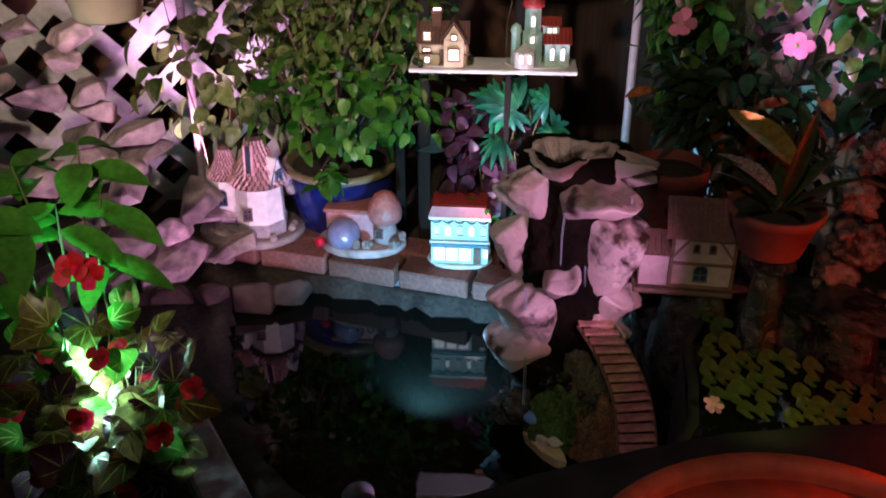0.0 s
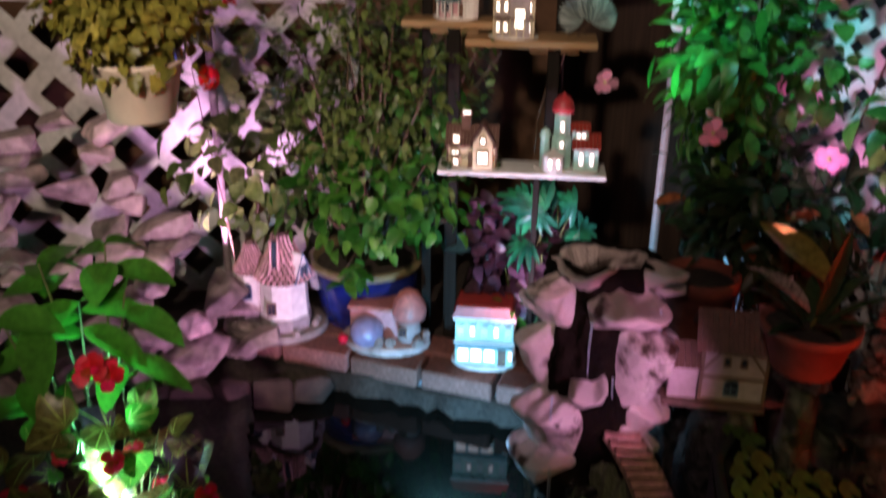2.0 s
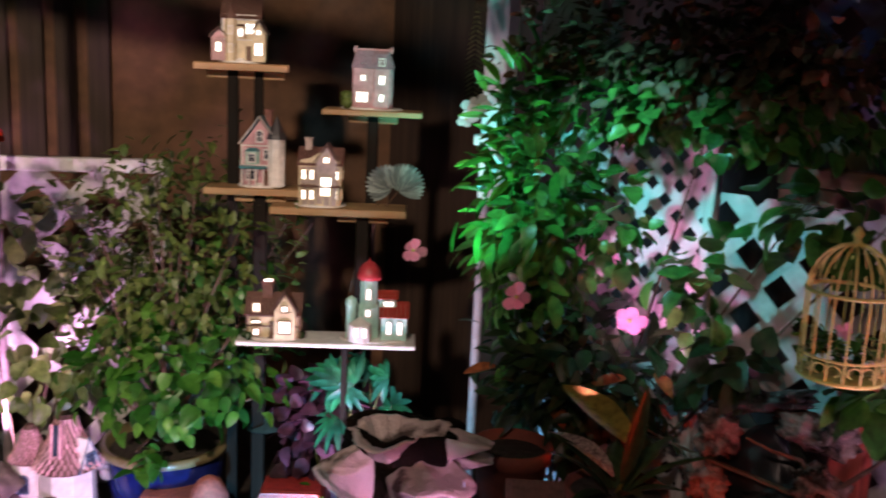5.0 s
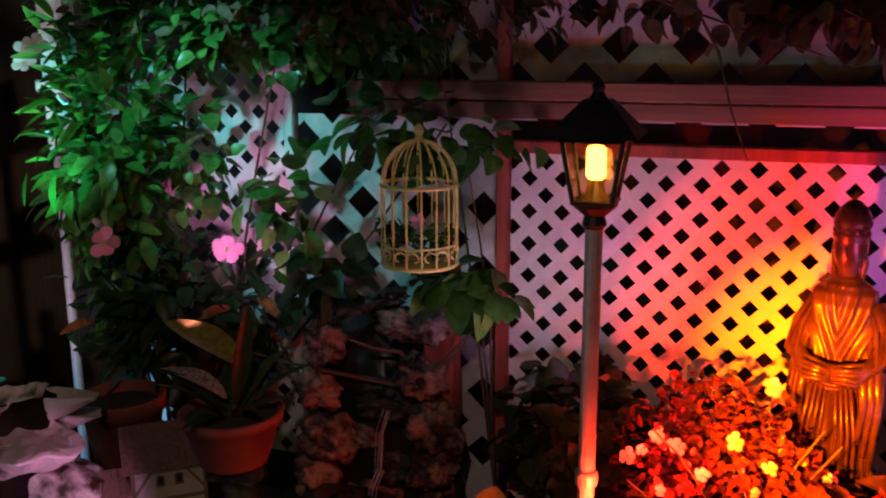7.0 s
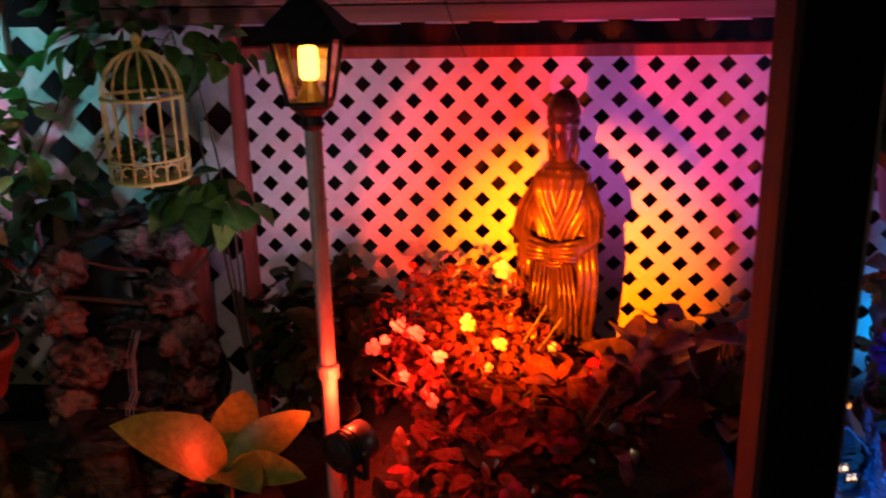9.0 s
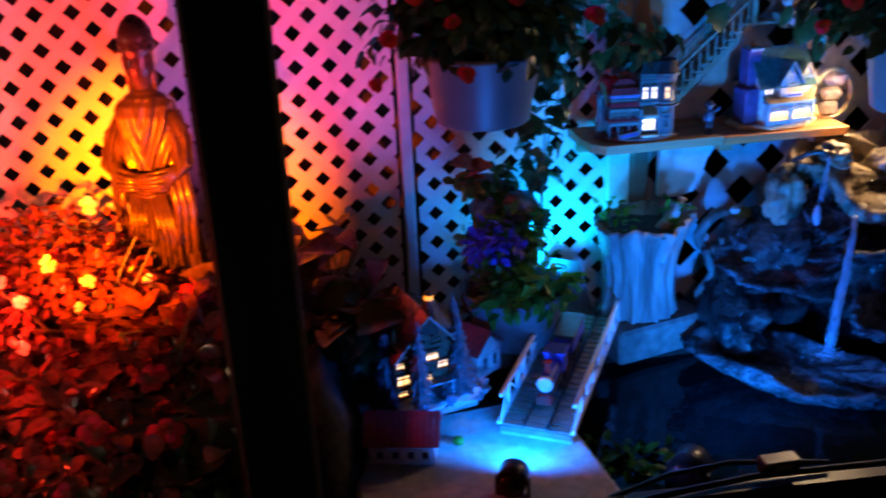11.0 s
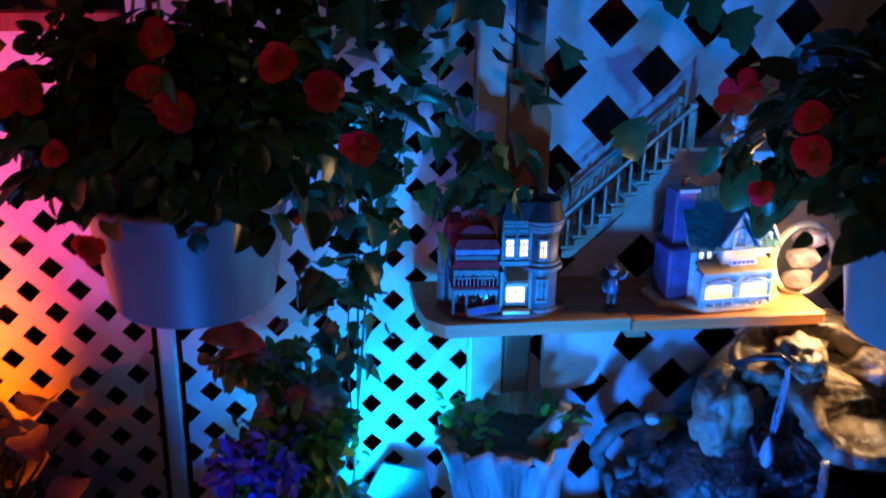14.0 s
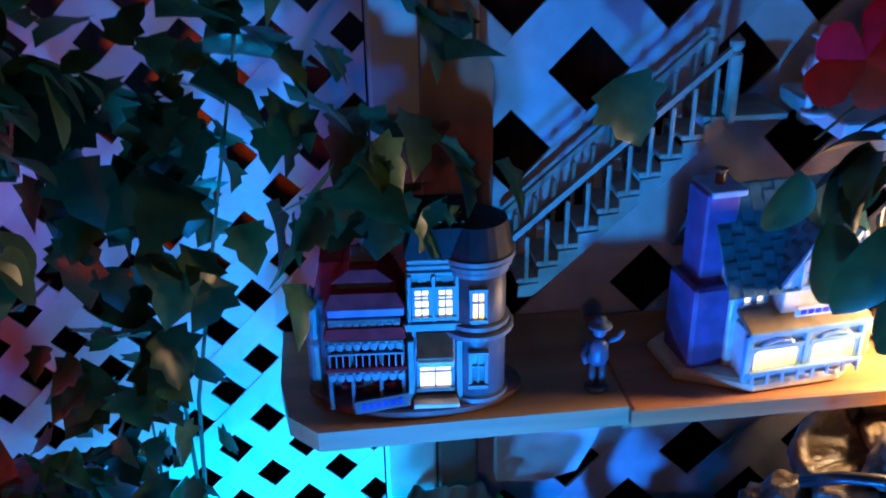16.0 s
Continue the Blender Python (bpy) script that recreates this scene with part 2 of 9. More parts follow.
def mat(name, col, rough=0.6, var=0.25, scale=30.0, bump=0.25, metal=0.0, col2=None, piece=0.0, stain=0.25, spec=0.5, island=False, translucent=0.0, streak=None, coat=0.0):
    """A worn surface: colour varied by fine grain, by larger stains and from piece to piece, with fine relief."""
    m = bpy.data.materials.new(name)
    m.use_nodes = True
    nt = m.node_tree
    nodes, link = nt.nodes, nt.links.new
    b = nodes["Principled BSDF"]
    b.inputs["Metallic"].default_value = metal
    b.inputs["Specular IOR Level"].default_value = spec
    b.inputs["Coat Weight"].default_value = coat
    tc = nodes.new("ShaderNodeTexCoord")
    vec = tc.outputs["Object"]
    if streak:
        mp = nodes.new("ShaderNodeMapping")
        mp.inputs["Scale"].default_value = streak
        link(vec, mp.inputs[0])
        vec = mp.outputs[0]
    fine = nodes.new("ShaderNodeTexNoise")
    fine.inputs["Scale"].default_value, fine.inputs["Detail"].default_value = scale, 6
    link(vec, fine.inputs["Vector"])
    big = nodes.new("ShaderNodeTexNoise")
    big.inputs["Scale"].default_value, big.inputs["Detail"].default_value = scale * 0.17, 4
    link(vec, big.inputs["Vector"])
    ramp = nodes.new("ShaderNodeValToRGB")
    ramp.color_ramp.elements[0].position, ramp.color_ramp.elements[1].position = 0.3, 0.7
    ramp.color_ramp.elements[0].color = rgb(col, 1 - var)
    ramp.color_ramp.elements[1].color = rgb(col2, 1.0) if col2 else rgb(col, 1 + var)
    link(fine.outputs[0], ramp.inputs[0])
    out = ramp.outputs[0]
    st = nodes.new("ShaderNodeMapRange")
    st.inputs[1].default_value, st.inputs[2].default_value, st.inputs[3].default_value, st.inputs[4].default_value = 0.3, 0.7, 1 - stain, 1 + stain * 0.4
    link(big.outputs[0], st.inputs[0])
    hsv = nodes.new("ShaderNodeHueSaturation")
    link(out, hsv.inputs["Color"])
    if piece:
        src = nodes.new("ShaderNodeNewGeometry").outputs["Random Per Island"] if island else nodes.new("ShaderNodeObjectInfo").outputs["Random"]
        pr = nodes.new("ShaderNodeMapRange")
        pr.inputs[3].default_value, pr.inputs[4].default_value = 1 - piece, 1 + piece
        link(src, pr.inputs[0])
        mul = nodes.new("ShaderNodeMath")
        mul.operation = "MULTIPLY"
        link(pr.outputs[0], mul.inputs[0])
        link(st.outputs[0], mul.inputs[1])
        link(mul.outputs[0], hsv.inputs["Value"])
        hr = nodes.new("ShaderNodeMapRange")
        hr.inputs[3].default_value, hr.inputs[4].default_value = 0.5 + 0.04 * piece, 0.5 - 0.04 * piece
        link(src, hr.inputs[0])
        link(hr.outputs[0], hsv.inputs["Hue"])
    else:
        link(st.outputs[0], hsv.inputs["Value"])
    link(hsv.outputs[0], b.inputs["Base Color"])
    rr = nodes.new("ShaderNodeMapRange")
    rr.inputs[3].default_value, rr.inputs[4].default_value = max(0.02, rough - 0.12), min(1, rough + 0.12)
    link(big.outputs[0], rr.inputs[0])
    link(rr.outputs[0], b.inputs["Roughness"])
    if bump:
        bp = nodes.new("ShaderNodeBump")
        bp.inputs["Strength"].default_value, bp.inputs["Distance"].default_value = bump, 0.004
        link(fine.outputs[0], bp.inputs["Height"])
        link(bp.outputs[0], b.inputs["Normal"])
    if translucent:
        tr = nodes.new("ShaderNodeBsdfTranslucent")
        link(hsv.outputs[0], tr.inputs[0])
        mx = nodes.new("ShaderNodeMixShader")
        mx.inputs[0].default_value = translucent
        link(b.outputs[0], mx.inputs[1])
        link(tr.outputs[0], mx.inputs[2])
        link(mx.outputs[0], nodes["Material Output"].inputs[0])
    return m


def glow(name, col, strength):
    m = bpy.data.materials.new(name)
    m.use_nodes = True
    b = m.node_tree.nodes["Principled BSDF"]
    b.inputs["Base Color"].default_value = rgb(col)
    b.inputs["Emission Color"].default_value = rgb(col)
    b.inputs["Emission Strength"].default_value = strength
    return m


def leafy(name, col, var=0.35, rough=0.4, trans=0.3, scale=60.0):
    return mat(name, col, rough, var, scale, 0.15, piece=0.45, island=True, translucent=trans, stain=0.2, spec=0.25 if name.startswith("petal") else 0.4)


WOOD = mat("cedar", (0.30, 0.17, 0.08), 0.65, 0.35, 40, 0.35, streak=(1, 1, 0.08))
WOOD_X = mat("pine_board", (0.42, 0.25, 0.12), 0.55, 0.3, 40, 0.3, streak=(0.06, 1, 1))
GREYWOOD = mat("grey_timber", (0.20, 0.15, 0.115), 0.7, 0.35, 40, 0.35, streak=(1, 1, 0.08))
DARKWOOD = mat("weathered_post", (0.055, 0.032, 0.022), 0.75, 0.35, 45, 0.4, streak=(1, 1, 0.06))
REDWOOD = mat("red_stained_wood", (0.36, 0.075, 0.05), 0.7, 0.35, 40, 0.35, streak=(1, 1, 0.08))
RAILWOOD = mat("rail_wood", (0.24, 0.13, 0.09), 0.75, 0.4, 30, 0.4, streak=(0.06, 1, 1))
LATTICE = mat("white_vinyl_lattice", (0.74, 0.72, 0.72), 0.45, 0.06, 35, 0.1, piece=0.05, stain=0.16)
LATTICE_WOOD = mat("whitewashed_lattice", (0.55, 0.53, 0.52), 0.6, 0.15, 35, 0.3, piece=0.12, stain=0.3)
WALL = mat("brown_stucco", (0.15, 0.075, 0.038), 0.85, 0.25, 14, 0.5)
SOIL = mat("dark_soil", (0.035, 0.026, 0.02), 0.95, 0.5, 60, 0.9)
LINER_AND_HOLLOW = mat("black_liner_and_hollow", (0.016, 0.018, 0.02), 0.38, 0.3, 12, 0.5)
LINER_MATT = mat("matt_pond_liner", (0.024, 0.024, 0.026), 0.9, 0.3, 12, 0.5, spec=0.08)
# near-black puts the shade round the shelf posts into their colour
POSTWOOD = mat("shade_black_timber", (0.013, 0.010, 0.008), 0.85, 0.35, 45, 0.4, streak=(1, 1, 0.06), spec=0.15)
STONEWARE = mat("grey_stoneware", (0.30, 0.25, 0.26), 0.6, 0.25, 60, 0.3)
LINER_BLUE = mat("grey_pond_liner", (0.20, 0.22, 0.24), 0.45, 0.35, 14, 0.5)
BRICK = mat("red_brick", (0.20, 0.085, 0.07), 0.85, 0.3, 70, 0.6, piece=0.2)
CONCRETE = mat("pale_concrete", (0.42, 0.39, 0.36), 0.85, 0.2, 50, 0.6)
CURBSTONE = mat("worn_curb_stone", (0.21, 0.18, 0.15), 0.85, 0.35, 40, 0.7, stain=0.4)
DULL_CONCRETE = mat("damp_concrete", (0.36, 0.30, 0.34), 0.8, 0.35, 40, 0.7, stain=0.5)
TERRA = mat("terracotta", (0.22, 0.058, 0.036), 0.75, 0.22, 30, 0.35, stain=0.35)
BLUEGLAZE = mat("cobalt_glaze", (0.010, 0.017, 0.13), 0.18, 0.4, 12, 0.12, coat=0.5)
OLIVERIM = mat("olive_glaze", (0.20, 0.16, 0.08), 0.3, 0.4, 18, 0.15, coat=0.4)


def rock_mat(name, dark, light, rough, scale=9.0, lo=0.42, hi=0.56, bump=1.0):
    """Wet stone: pale mineral crust broken by dark patches, with coarse and fine relief."""
    m = bpy.data.materials.new(name)
    m.use_nodes = True
    nt = m.node_tree
    nodes, link = nt.nodes, nt.links.new
    b = nodes["Principled BSDF"]
    tc = nodes.new("ShaderNodeTexCoord")

    def noise_at(sc, detail, dist=0.0):
        n = nodes.new("ShaderNodeTexNoise")
        n.inputs["Scale"].default_value, n.inputs["Detail"].default_value, n.inputs["Distortion"].default_value = sc, detail, dist
        link(tc.outputs["Object"], n.inputs["Vector"])
        return n.outputs[0]
    patch, mid, fine = noise_at(scale, 6, 0.6), noise_at(scale * 4, 6, 0.3), noise_at(scale * 14, 5)
    ramp = nodes.new("ShaderNodeValToRGB")
    e = ramp.color_ramp.elements
    e[0].position, e[0].color, e[1].position, e[1].color = lo, rgb(dark), hi, rgb(light)
    add = nodes.new("ShaderNodeMath")
    add.operation = "MULTIPLY_ADD"
    add.inputs[1].default_value, add.inputs[2].default_value = 0.35, -0.175
    link(mid, add.inputs[0])
    sm = nodes.new("ShaderNodeMath")
    link(add.outputs[0], sm.inputs[0])
    link(patch, sm.inputs[1])
    link(sm.outputs[0], ramp.inputs[0])
    link(ramp.outputs[0], b.inputs["Base Color"])
    rr = nodes.new("ShaderNodeMapRange")
    rr.inputs[3].default_value, rr.inputs[4].default_value = max(0.05, rough - 0.2), rough + 0.2
    link(mid, rr.inputs[0])
    link(rr.outputs[0], b.inputs["Roughness"])
    b1, b2 = nodes.new("ShaderNodeBump"), nodes.new("ShaderNodeBump")
    b1.inputs["Strength"].default_value, b1.inputs["Distance"].default_value = bump, 0.012
    b2.inputs["Strength"].default_value, b2.inputs["Distance"].default_value = bump, 0.003
    link(mid, b1.inputs["Height"])
    link(fine, b2.inputs["Height"])
    link(b1.outputs[0], b2.inputs["Normal"])
    link(b2.outputs[0], b.inputs["Normal"])
    return m


ROCK = rock_mat("wet_limestone", (0.035, 0.016, 0.010), (0.48, 0.38, 0.37), 0.36, 7.0, 0.38, 0.48, 0.9)
# core rock: the shade between the lips is painted as near-black
ROCK_HOLLOW = rock_mat("shade_dark_rock", (0.003, 0.002, 0.0015), (0.010, 0.006, 0.004), 0.85, 9.0, 0.42, 0.62)
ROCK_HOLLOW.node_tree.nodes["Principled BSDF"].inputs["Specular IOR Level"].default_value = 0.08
ROCK_TAN = rock_mat("tan_lit_limestone", (0.045, 0.030, 0.018), (0.36, 0.28, 0.19), 0.4, 10, 0.38, 0.58, 0.6)
WET_FILM = rock_mat("running_water_film", (0.03, 0.03, 0.033), (0.17, 0.18, 0.19), 0.09, 22, 0.38, 0.62, 1.5)
ROCK_DARK = rock_mat("wet_shaded_rock", (0.006, 0.006, 0.006), (0.055, 0.05, 0.048), 0.15, 11, 0.40, 0.62)
ROCK_PILE = rock_mat("wet_brown_rock", (0.03, 0.02, 0.016), (0.27, 0.19, 0.165), 0.25, 12, 0.40, 0.60, 0.9)
STONE = mat("stacked_fieldstone", (0.36, 0.28, 0.27), 0.75, 0.45, 26, 1.0, piece=0.45, stain=0.65)
MOSS = mat("moss", (0.05, 0.10, 0.02), 0.95, 0.6, 120, 1.0)
BROWNMOSS = mat("dry_moss", (0.16, 0.085, 0.045), 0.95, 0.55, 140, 1.0)
CERAMIC = mat("white_ceramic", (0.70, 0.66, 0.64), 0.35, 0.12, 60, 0.12, coat=0.2)
CREAM = mat("cream_ceramic", (0.66, 0.55, 0.36), 0.4, 0.15, 60, 0.12, coat=0.2)
MINT = mat("mint_ceramic", (0.40, 0.62, 0.54), 0.35, 0.15, 60, 0.12, coat=0.2)
PINKHOUSE = mat("rose_ceramic", (0.50, 0.26, 0.29), 0.45, 0.2, 60, 0.15)
BROWNHOUSE = mat("brown_ceramic", (0.40, 0.31, 0.29), 0.45, 0.25, 60, 0.15)
BLUEHOUSE = mat("slate_blue_ceramic", (0.07, 0.11, 0.17), 0.4, 0.2, 60, 0.15)
REDROOF = mat("red_glazed_roof", (0.36, 0.035, 0.03), 0.5, 0.25, 80, 0.3, piece=0.2)
TILEROOF = mat("clay_roof_tiles", (0.44, 0.15, 0.13), 0.5, 0.3, 90, 0.4, piece=0.55, island=True)
ROSETILE = mat("rose_scale_tiles", (0.50, 0.27, 0.29), 0.5, 0.25, 90, 0.3, piece=0.4, island=True)
DARKROOF = mat("dark_roof", (0.05, 0.045, 0.05), 0.45, 0.3, 80, 0.3, piece=0.25)
BROWNTILE = mat("brown_roof_tiles", (0.11, 0.055, 0.042), 0.6, 0.3, 90, 0.4, piece=0.25)
MAUVEROOF = mat("mauve_roof", (0.16, 0.085, 0.11), 0.5, 0.3, 90, 0.3, piece=0.2)
TEALROOF = mat("teal_roof", (0.05, 0.17, 0.20), 0.45, 0.25, 80, 0.3, piece=0.2)
TIMBER = mat("painted_timber", (0.14, 0.075, 0.05), 0.6, 0.3, 60, 0.3)
WHITEPAINT = mat("white_paint", (0.72, 0.72, 0.70), 0.45, 0.1, 40, 0.15)
BUCKET = mat("pale_plastic_pot", (0.145, 0.143, 0.14), 0.4, 0.08, 25, 0.08, stain=0.15)
CREAMPOT = mat("cream_plastic_pot", (0.74, 0.62, 0.54), 0.35, 0.08, 25, 0.08, stain=0.2)
BLACKMETAL = mat("black_metal", (0.018, 0.017, 0.017), 0.42, 0.3, 60, 0.2, metal=0.3)
BLACKPLASTIC = mat("black_plastic", (0.02, 0.02, 0.021), 0.35, 0.2, 60, 0.1)
GREYMETAL = mat("grey_pole", (0.32, 0.28, 0.26), 0.45, 0.15, 40, 0.15, metal=0.0)
YELLOWWIRE = mat("yellow_painted_wire", (0.56, 0.58, 0.20), 0.45, 0.25, 60, 0.2)
BRONZE = mat("reddish_resin_statue", (0.105, 0.060, 0.026), 0.27, 0.35, 30, 0.35, metal=0.45, stain=0.4)
TERRA_RED = mat("red_terracotta", (0.44, 0.085, 0.040), 0.6, 0.25, 24, 0.35, stain=0.4)
GLASSY = mat("falling_water", (0.30, 0.36, 0.42), 0.08, 0.25, 60, 1.0, streak=(1, 1, 0.15))
DRIFT = mat("driftwood", (0.24, 0.21, 0.185), 0.6, 0.7, 25, 0.9, streak=(1, 1, 0.12))
SLATE = mat("slate", (0.15, 0.17, 0.19), 0.6, 0.3, 30, 0.5)
FISHSTONE = mat("mossy_stone_statue", (0.27, 0.26, 0.15), 0.6, 0.4, 30, 0.8)
CLOTH_BLUE = mat("blue_enamel", (0.07, 0.08, 0.52), 0.3, 0.3, 60, 0.1)
REDPAINT = mat("red_paint", (0.45, 0.03, 0.025), 0.35, 0.2, 60, 0.1)
ROPE = mat("jute", (0.40, 0.30, 0.16), 0.9, 0.3, 120, 0.5)
LEAF = leafy("leaf_green", (0.13, 0.19, 0.05), 0.35, 0.4, 0.4)
LEAF_MID = leafy("leaf_vine", (0.055, 0.16, 0.030), 0.35, 0.3)
LEAF_BRIGHT = leafy("leaf_bright", (0.07, 0.24, 0.03), 0.25, 0.32, 0.5)
# green light on the spiky plant is put into its leaf colour
LEAF_GREEN_LIT = leafy("leaf_green_lit", (0.03, 0.26, 0.13), 0.3, 0.35, 0.4)
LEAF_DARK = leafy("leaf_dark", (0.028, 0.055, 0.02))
LEAF_BEGONIA = leafy("leaf_begonia", (0.15, 0.085, 0.03), 0.6, 0.35, 0.3)
LEAF_PURPLE = leafy("leaf_purple", (0.075, 0.03, 0.055), 0.4, 0.4, 0.2)
LEAF_YELLOW = leafy("leaf_yellow", (0.30, 0.24, 0.05), 0.4, 0.4, 0.3)
LEAF_ORANGE = leafy("leaf_croton", (0.30, 0.10, 0.03), 0.5, 0.4, 0.3)
LEAF_LILY = leafy("leaf_lily", (0.05, 0.078, 0.02), 0.4, 0.35, 0.25)
LEAF_BED = leafy("leaf_bed", (0.20, 0.055, 0.035), 0.5, 0.22, 0.25)
STEM = mat("plant_stem", (0.10, 0.12, 0.04), 0.6, 0.3, 60, 0.2)
TWIG = mat("brown_twig", (0.10, 0.06, 0.035), 0.8, 0.3, 60, 0.3)
PETAL_PINK = leafy("petal_pink", (0.72, 0.30, 0.46), 0.12, 0.5, 0.3)
PETAL_WHITE = leafy("petal_white", (0.75, 0.72, 0.74), 0.08, 0.5, 0.3)
PETAL_RED = leafy("petal_red", (0.62, 0.012, 0.02), 0.3, 0.45, 0.3)
PETAL_CORAL = leafy("petal_coral", (0.62, 0.030, 0.012), 0.25, 0.45, 0.3)
PETAL_BLUE = leafy("petal_blue", (0.08, 0.06, 0.50), 0.3, 0.45, 0.3)
WIN_WARM = glow("window_warm", (1.0, 0.58, 0.20), 2.6)
WIN_WHITE = glow("window_white", (1.0, 0.84, 0.82), 2.6)
WIN_PALE = glow("window_pale", (1.0, 0.88, 0.80), 3.4)
WIN_DIM = mat("window_dark", (0.03, 0.035, 0.06), 0.15, 0.3, 60, 0.0)
BULB = glow("flame_bulb", (1.0, 0.42, 0.05), 22.0)


def water_material(name, col, bump, scale):
    m = bpy.data.materials.new(name)
    m.use_nodes = True
    nt = m.node_tree
    b = nt.nodes["Principled BSDF"]
    b.inputs["Base Color"].default_value = rgb(col)
    b.inputs["Roughness"].default_value = 0.03
    b.inputs["IOR"].default_value = 1.33
    b.inputs["Specular IOR Level"].default_value = 0.4
    tc, n1, bp = nt.nodes.new("ShaderNodeTexCoord"), nt.nodes.new("ShaderNodeTexNoise"), nt.nodes.new("ShaderNodeBump")
    n1.inputs["Scale"].default_value, n1.inputs["Detail"].default_value = scale, 3
    bp.inputs["Strength"].default_value, bp.inputs["Distance"].default_value = bump, 0.01
    nt.links.new(tc.outputs["Object"], n1.inputs["Vector"])
    nt.links.new(n1.outputs[0], bp.inputs["Height"])
    nt.links.new(bp.outputs[0], b.inputs["Normal"])
    return m


WATER = water_material("still_water", (0.0035, 0.004, 0.003), 0.03, 9)
WATER_RIPPLE = water_material("rippled_water", (0.003, 0.005, 0.006), 0.14, 30)


def clear_glass(name, tint):
    m = bpy.data.materials.new(name)
    m.use_nodes = True
    b = m.node_tree.nodes["Principled BSDF"]
    b.inputs["Base Color"].default_value = rgb(tint)
    b.inputs["Transmission Weight"].default_value = 1.0
    b.inputs["Roughness"].default_value = 0.06
    b.inputs["IOR"].default_value = 1.45
    return m


GLASS = clear_glass("amber_glass", (1.0, 0.85, 0.6))

# ---- ground, ponds, walls ----
FENCE = 2.27


def smooth(a, b, x):
    t = min(1, max(0, (x - a) / (b - a)))
    return t * t * (3 - 2 * t)


def in_left_pond(x, y):
    return -2.12 < x < -0.80 and 0.92 + 0.35 * (x + 1.1) ** 2 < y < 1.36 + 0.565 * (x + 2.2)


def land(x, y):
    """Height of the soil: low round the left pond, a raised flower bed, a terrace round the right pond."""
    h = 0.13 * smooth(0.4, 1.0, y) * smooth(-3.2, -2.4, x)
    h += 0.42 * smooth(-0.20, 0.10, x) * (1 - smooth(0.70, 0.86, x)) * smooth(1.40, 1.75, y)
    h += 0.22 * smooth(0.65, 0.9, x) * smooth(1.20, 1.5, y)
    h += 0.25 * smooth(1.95, 2.2, y) * smooth(-1.3, -1.0, x) * (1 - smooth(-0.25, 0.0, x))
    h += 0.02 * noise.noise(Vector((x * 4, y * 4, 0))) + 0.01 * noise.noise(Vector((x * 17, y * 17, 3)))
    if in_left_pond(x, y):
        h -= 0.28
    if 1.16 < x < 1.98 and 1.56 < y < 2.07 and y < 1.72 + 1.2 * (x - 1.12):
        h -= 0.26
    if (x + 0.55) ** 2 / 0.16 + (y - 1.72) ** 2 / 0.10 < 1:
        h -= 0.16
    return h


def ground():
    g, xs, ys = Geo(), [], []
    xs = [-60, -20, -8, -5] + [-3.6 + 0.04 * i for i in range(160)] + [4, 8, 20, 60]
    ys = [-60, -20, -6, -2, -0.5, 0.1] + [0.4 + 0.04 * i for i in range(56)] + [3, 4, 8, 20, 60]
    verts = [(x, y, land(x, y) if -3.7 < x < 2.9 and 0.3 < y < 2.7 else 0.0) for y in ys for x in xs]
    n = len(xs)
    faces = [(j * n + i, j * n + i + 1, j * n + n + i + 1, j * n + n + i) for j in range(len(ys) - 1) for i in range(n - 1)]
    structure("ground", g.add(verts, faces), SOIL, "dark damp garden soil between the ponds", "ground", True)


ground()


LILY = Vector((0.201, 0.091, 1.642))


def lily(x, y, z, k=0.87):
    """A point of the raised lily pond, drawn in towards the porch."""
    return tuple(LILY + (Vector((x, y, z)) - LILY) * k)


def sheet(name, outline, z, material, label):
    if name == "water_2":
        outline = [lily(x, y, z)[:2] for x, y in outline]
        z = lily(0, 0, z)[2]
    g = Geo().add([(x, y, z) for x, y in outline], [tuple(range(len(outline)))])
    return structure(name, g, material, label, "water")


sheet("water_1", [(-2.2, 0.7), (-0.72, 0.9), (-0.72, 2.0), (-1.3, 2.0), (-2.2, 1.42)], 0.08, WATER, "still black pond water with faint reflections")
sheet("water_2", [(-0.665, 1.50), (-0.62, 1.40), (-0.15, 1.60), (-0.15, 2.04), (-0.6, 2.10), (-0.98, 2.10), (-0.92, 1.92), (-0.715, 1.66)], 0.24, WATER, "dark water of the raised lily pond")
sheet("water_3", [(1.12, 1.54), (2.02, 1.54), (2.02, 2.10), (1.16, 2.10)], 0.335, WATER_RIPPLE, "dark rippled water below the large waterfall")


def plain_wall(name, a, b, z0, z1, thick, material, label):
    a, b = Vector((*a, 0)), Vector((*b, 0))
    d = b - a
    m = T(0, 0, 0) @ Matrix.Translation((a + b) / 2 + Vector((0, 0, (z0 + z1) / 2))) @ Matrix.Rotation(math.atan2(d.y, d.x), 4, "Z")
    return structure(name, Geo().box(d.length, thick, z1 - z0, None, 0.004), material, label, "wall", m=m)


plain_wall("wall_left", (-4.35, 1.25), (-2.75, 3.25), 0, 3.0, 0.12, WALL, "brown stucco wall of the shed behind the lattice")
plain_wall("wall_back", (-2.75, 3.25), (3.6, 3.25), 0, 3.0, 0.12, DARKWOOD, "dark wooden wall behind the garden fence")
plain_wall("wall_right", (3.6, 3.25), (3.6, -1.5), 0, 3.0, 0.12, DARKWOOD, "dark wooden wall closing the garden")


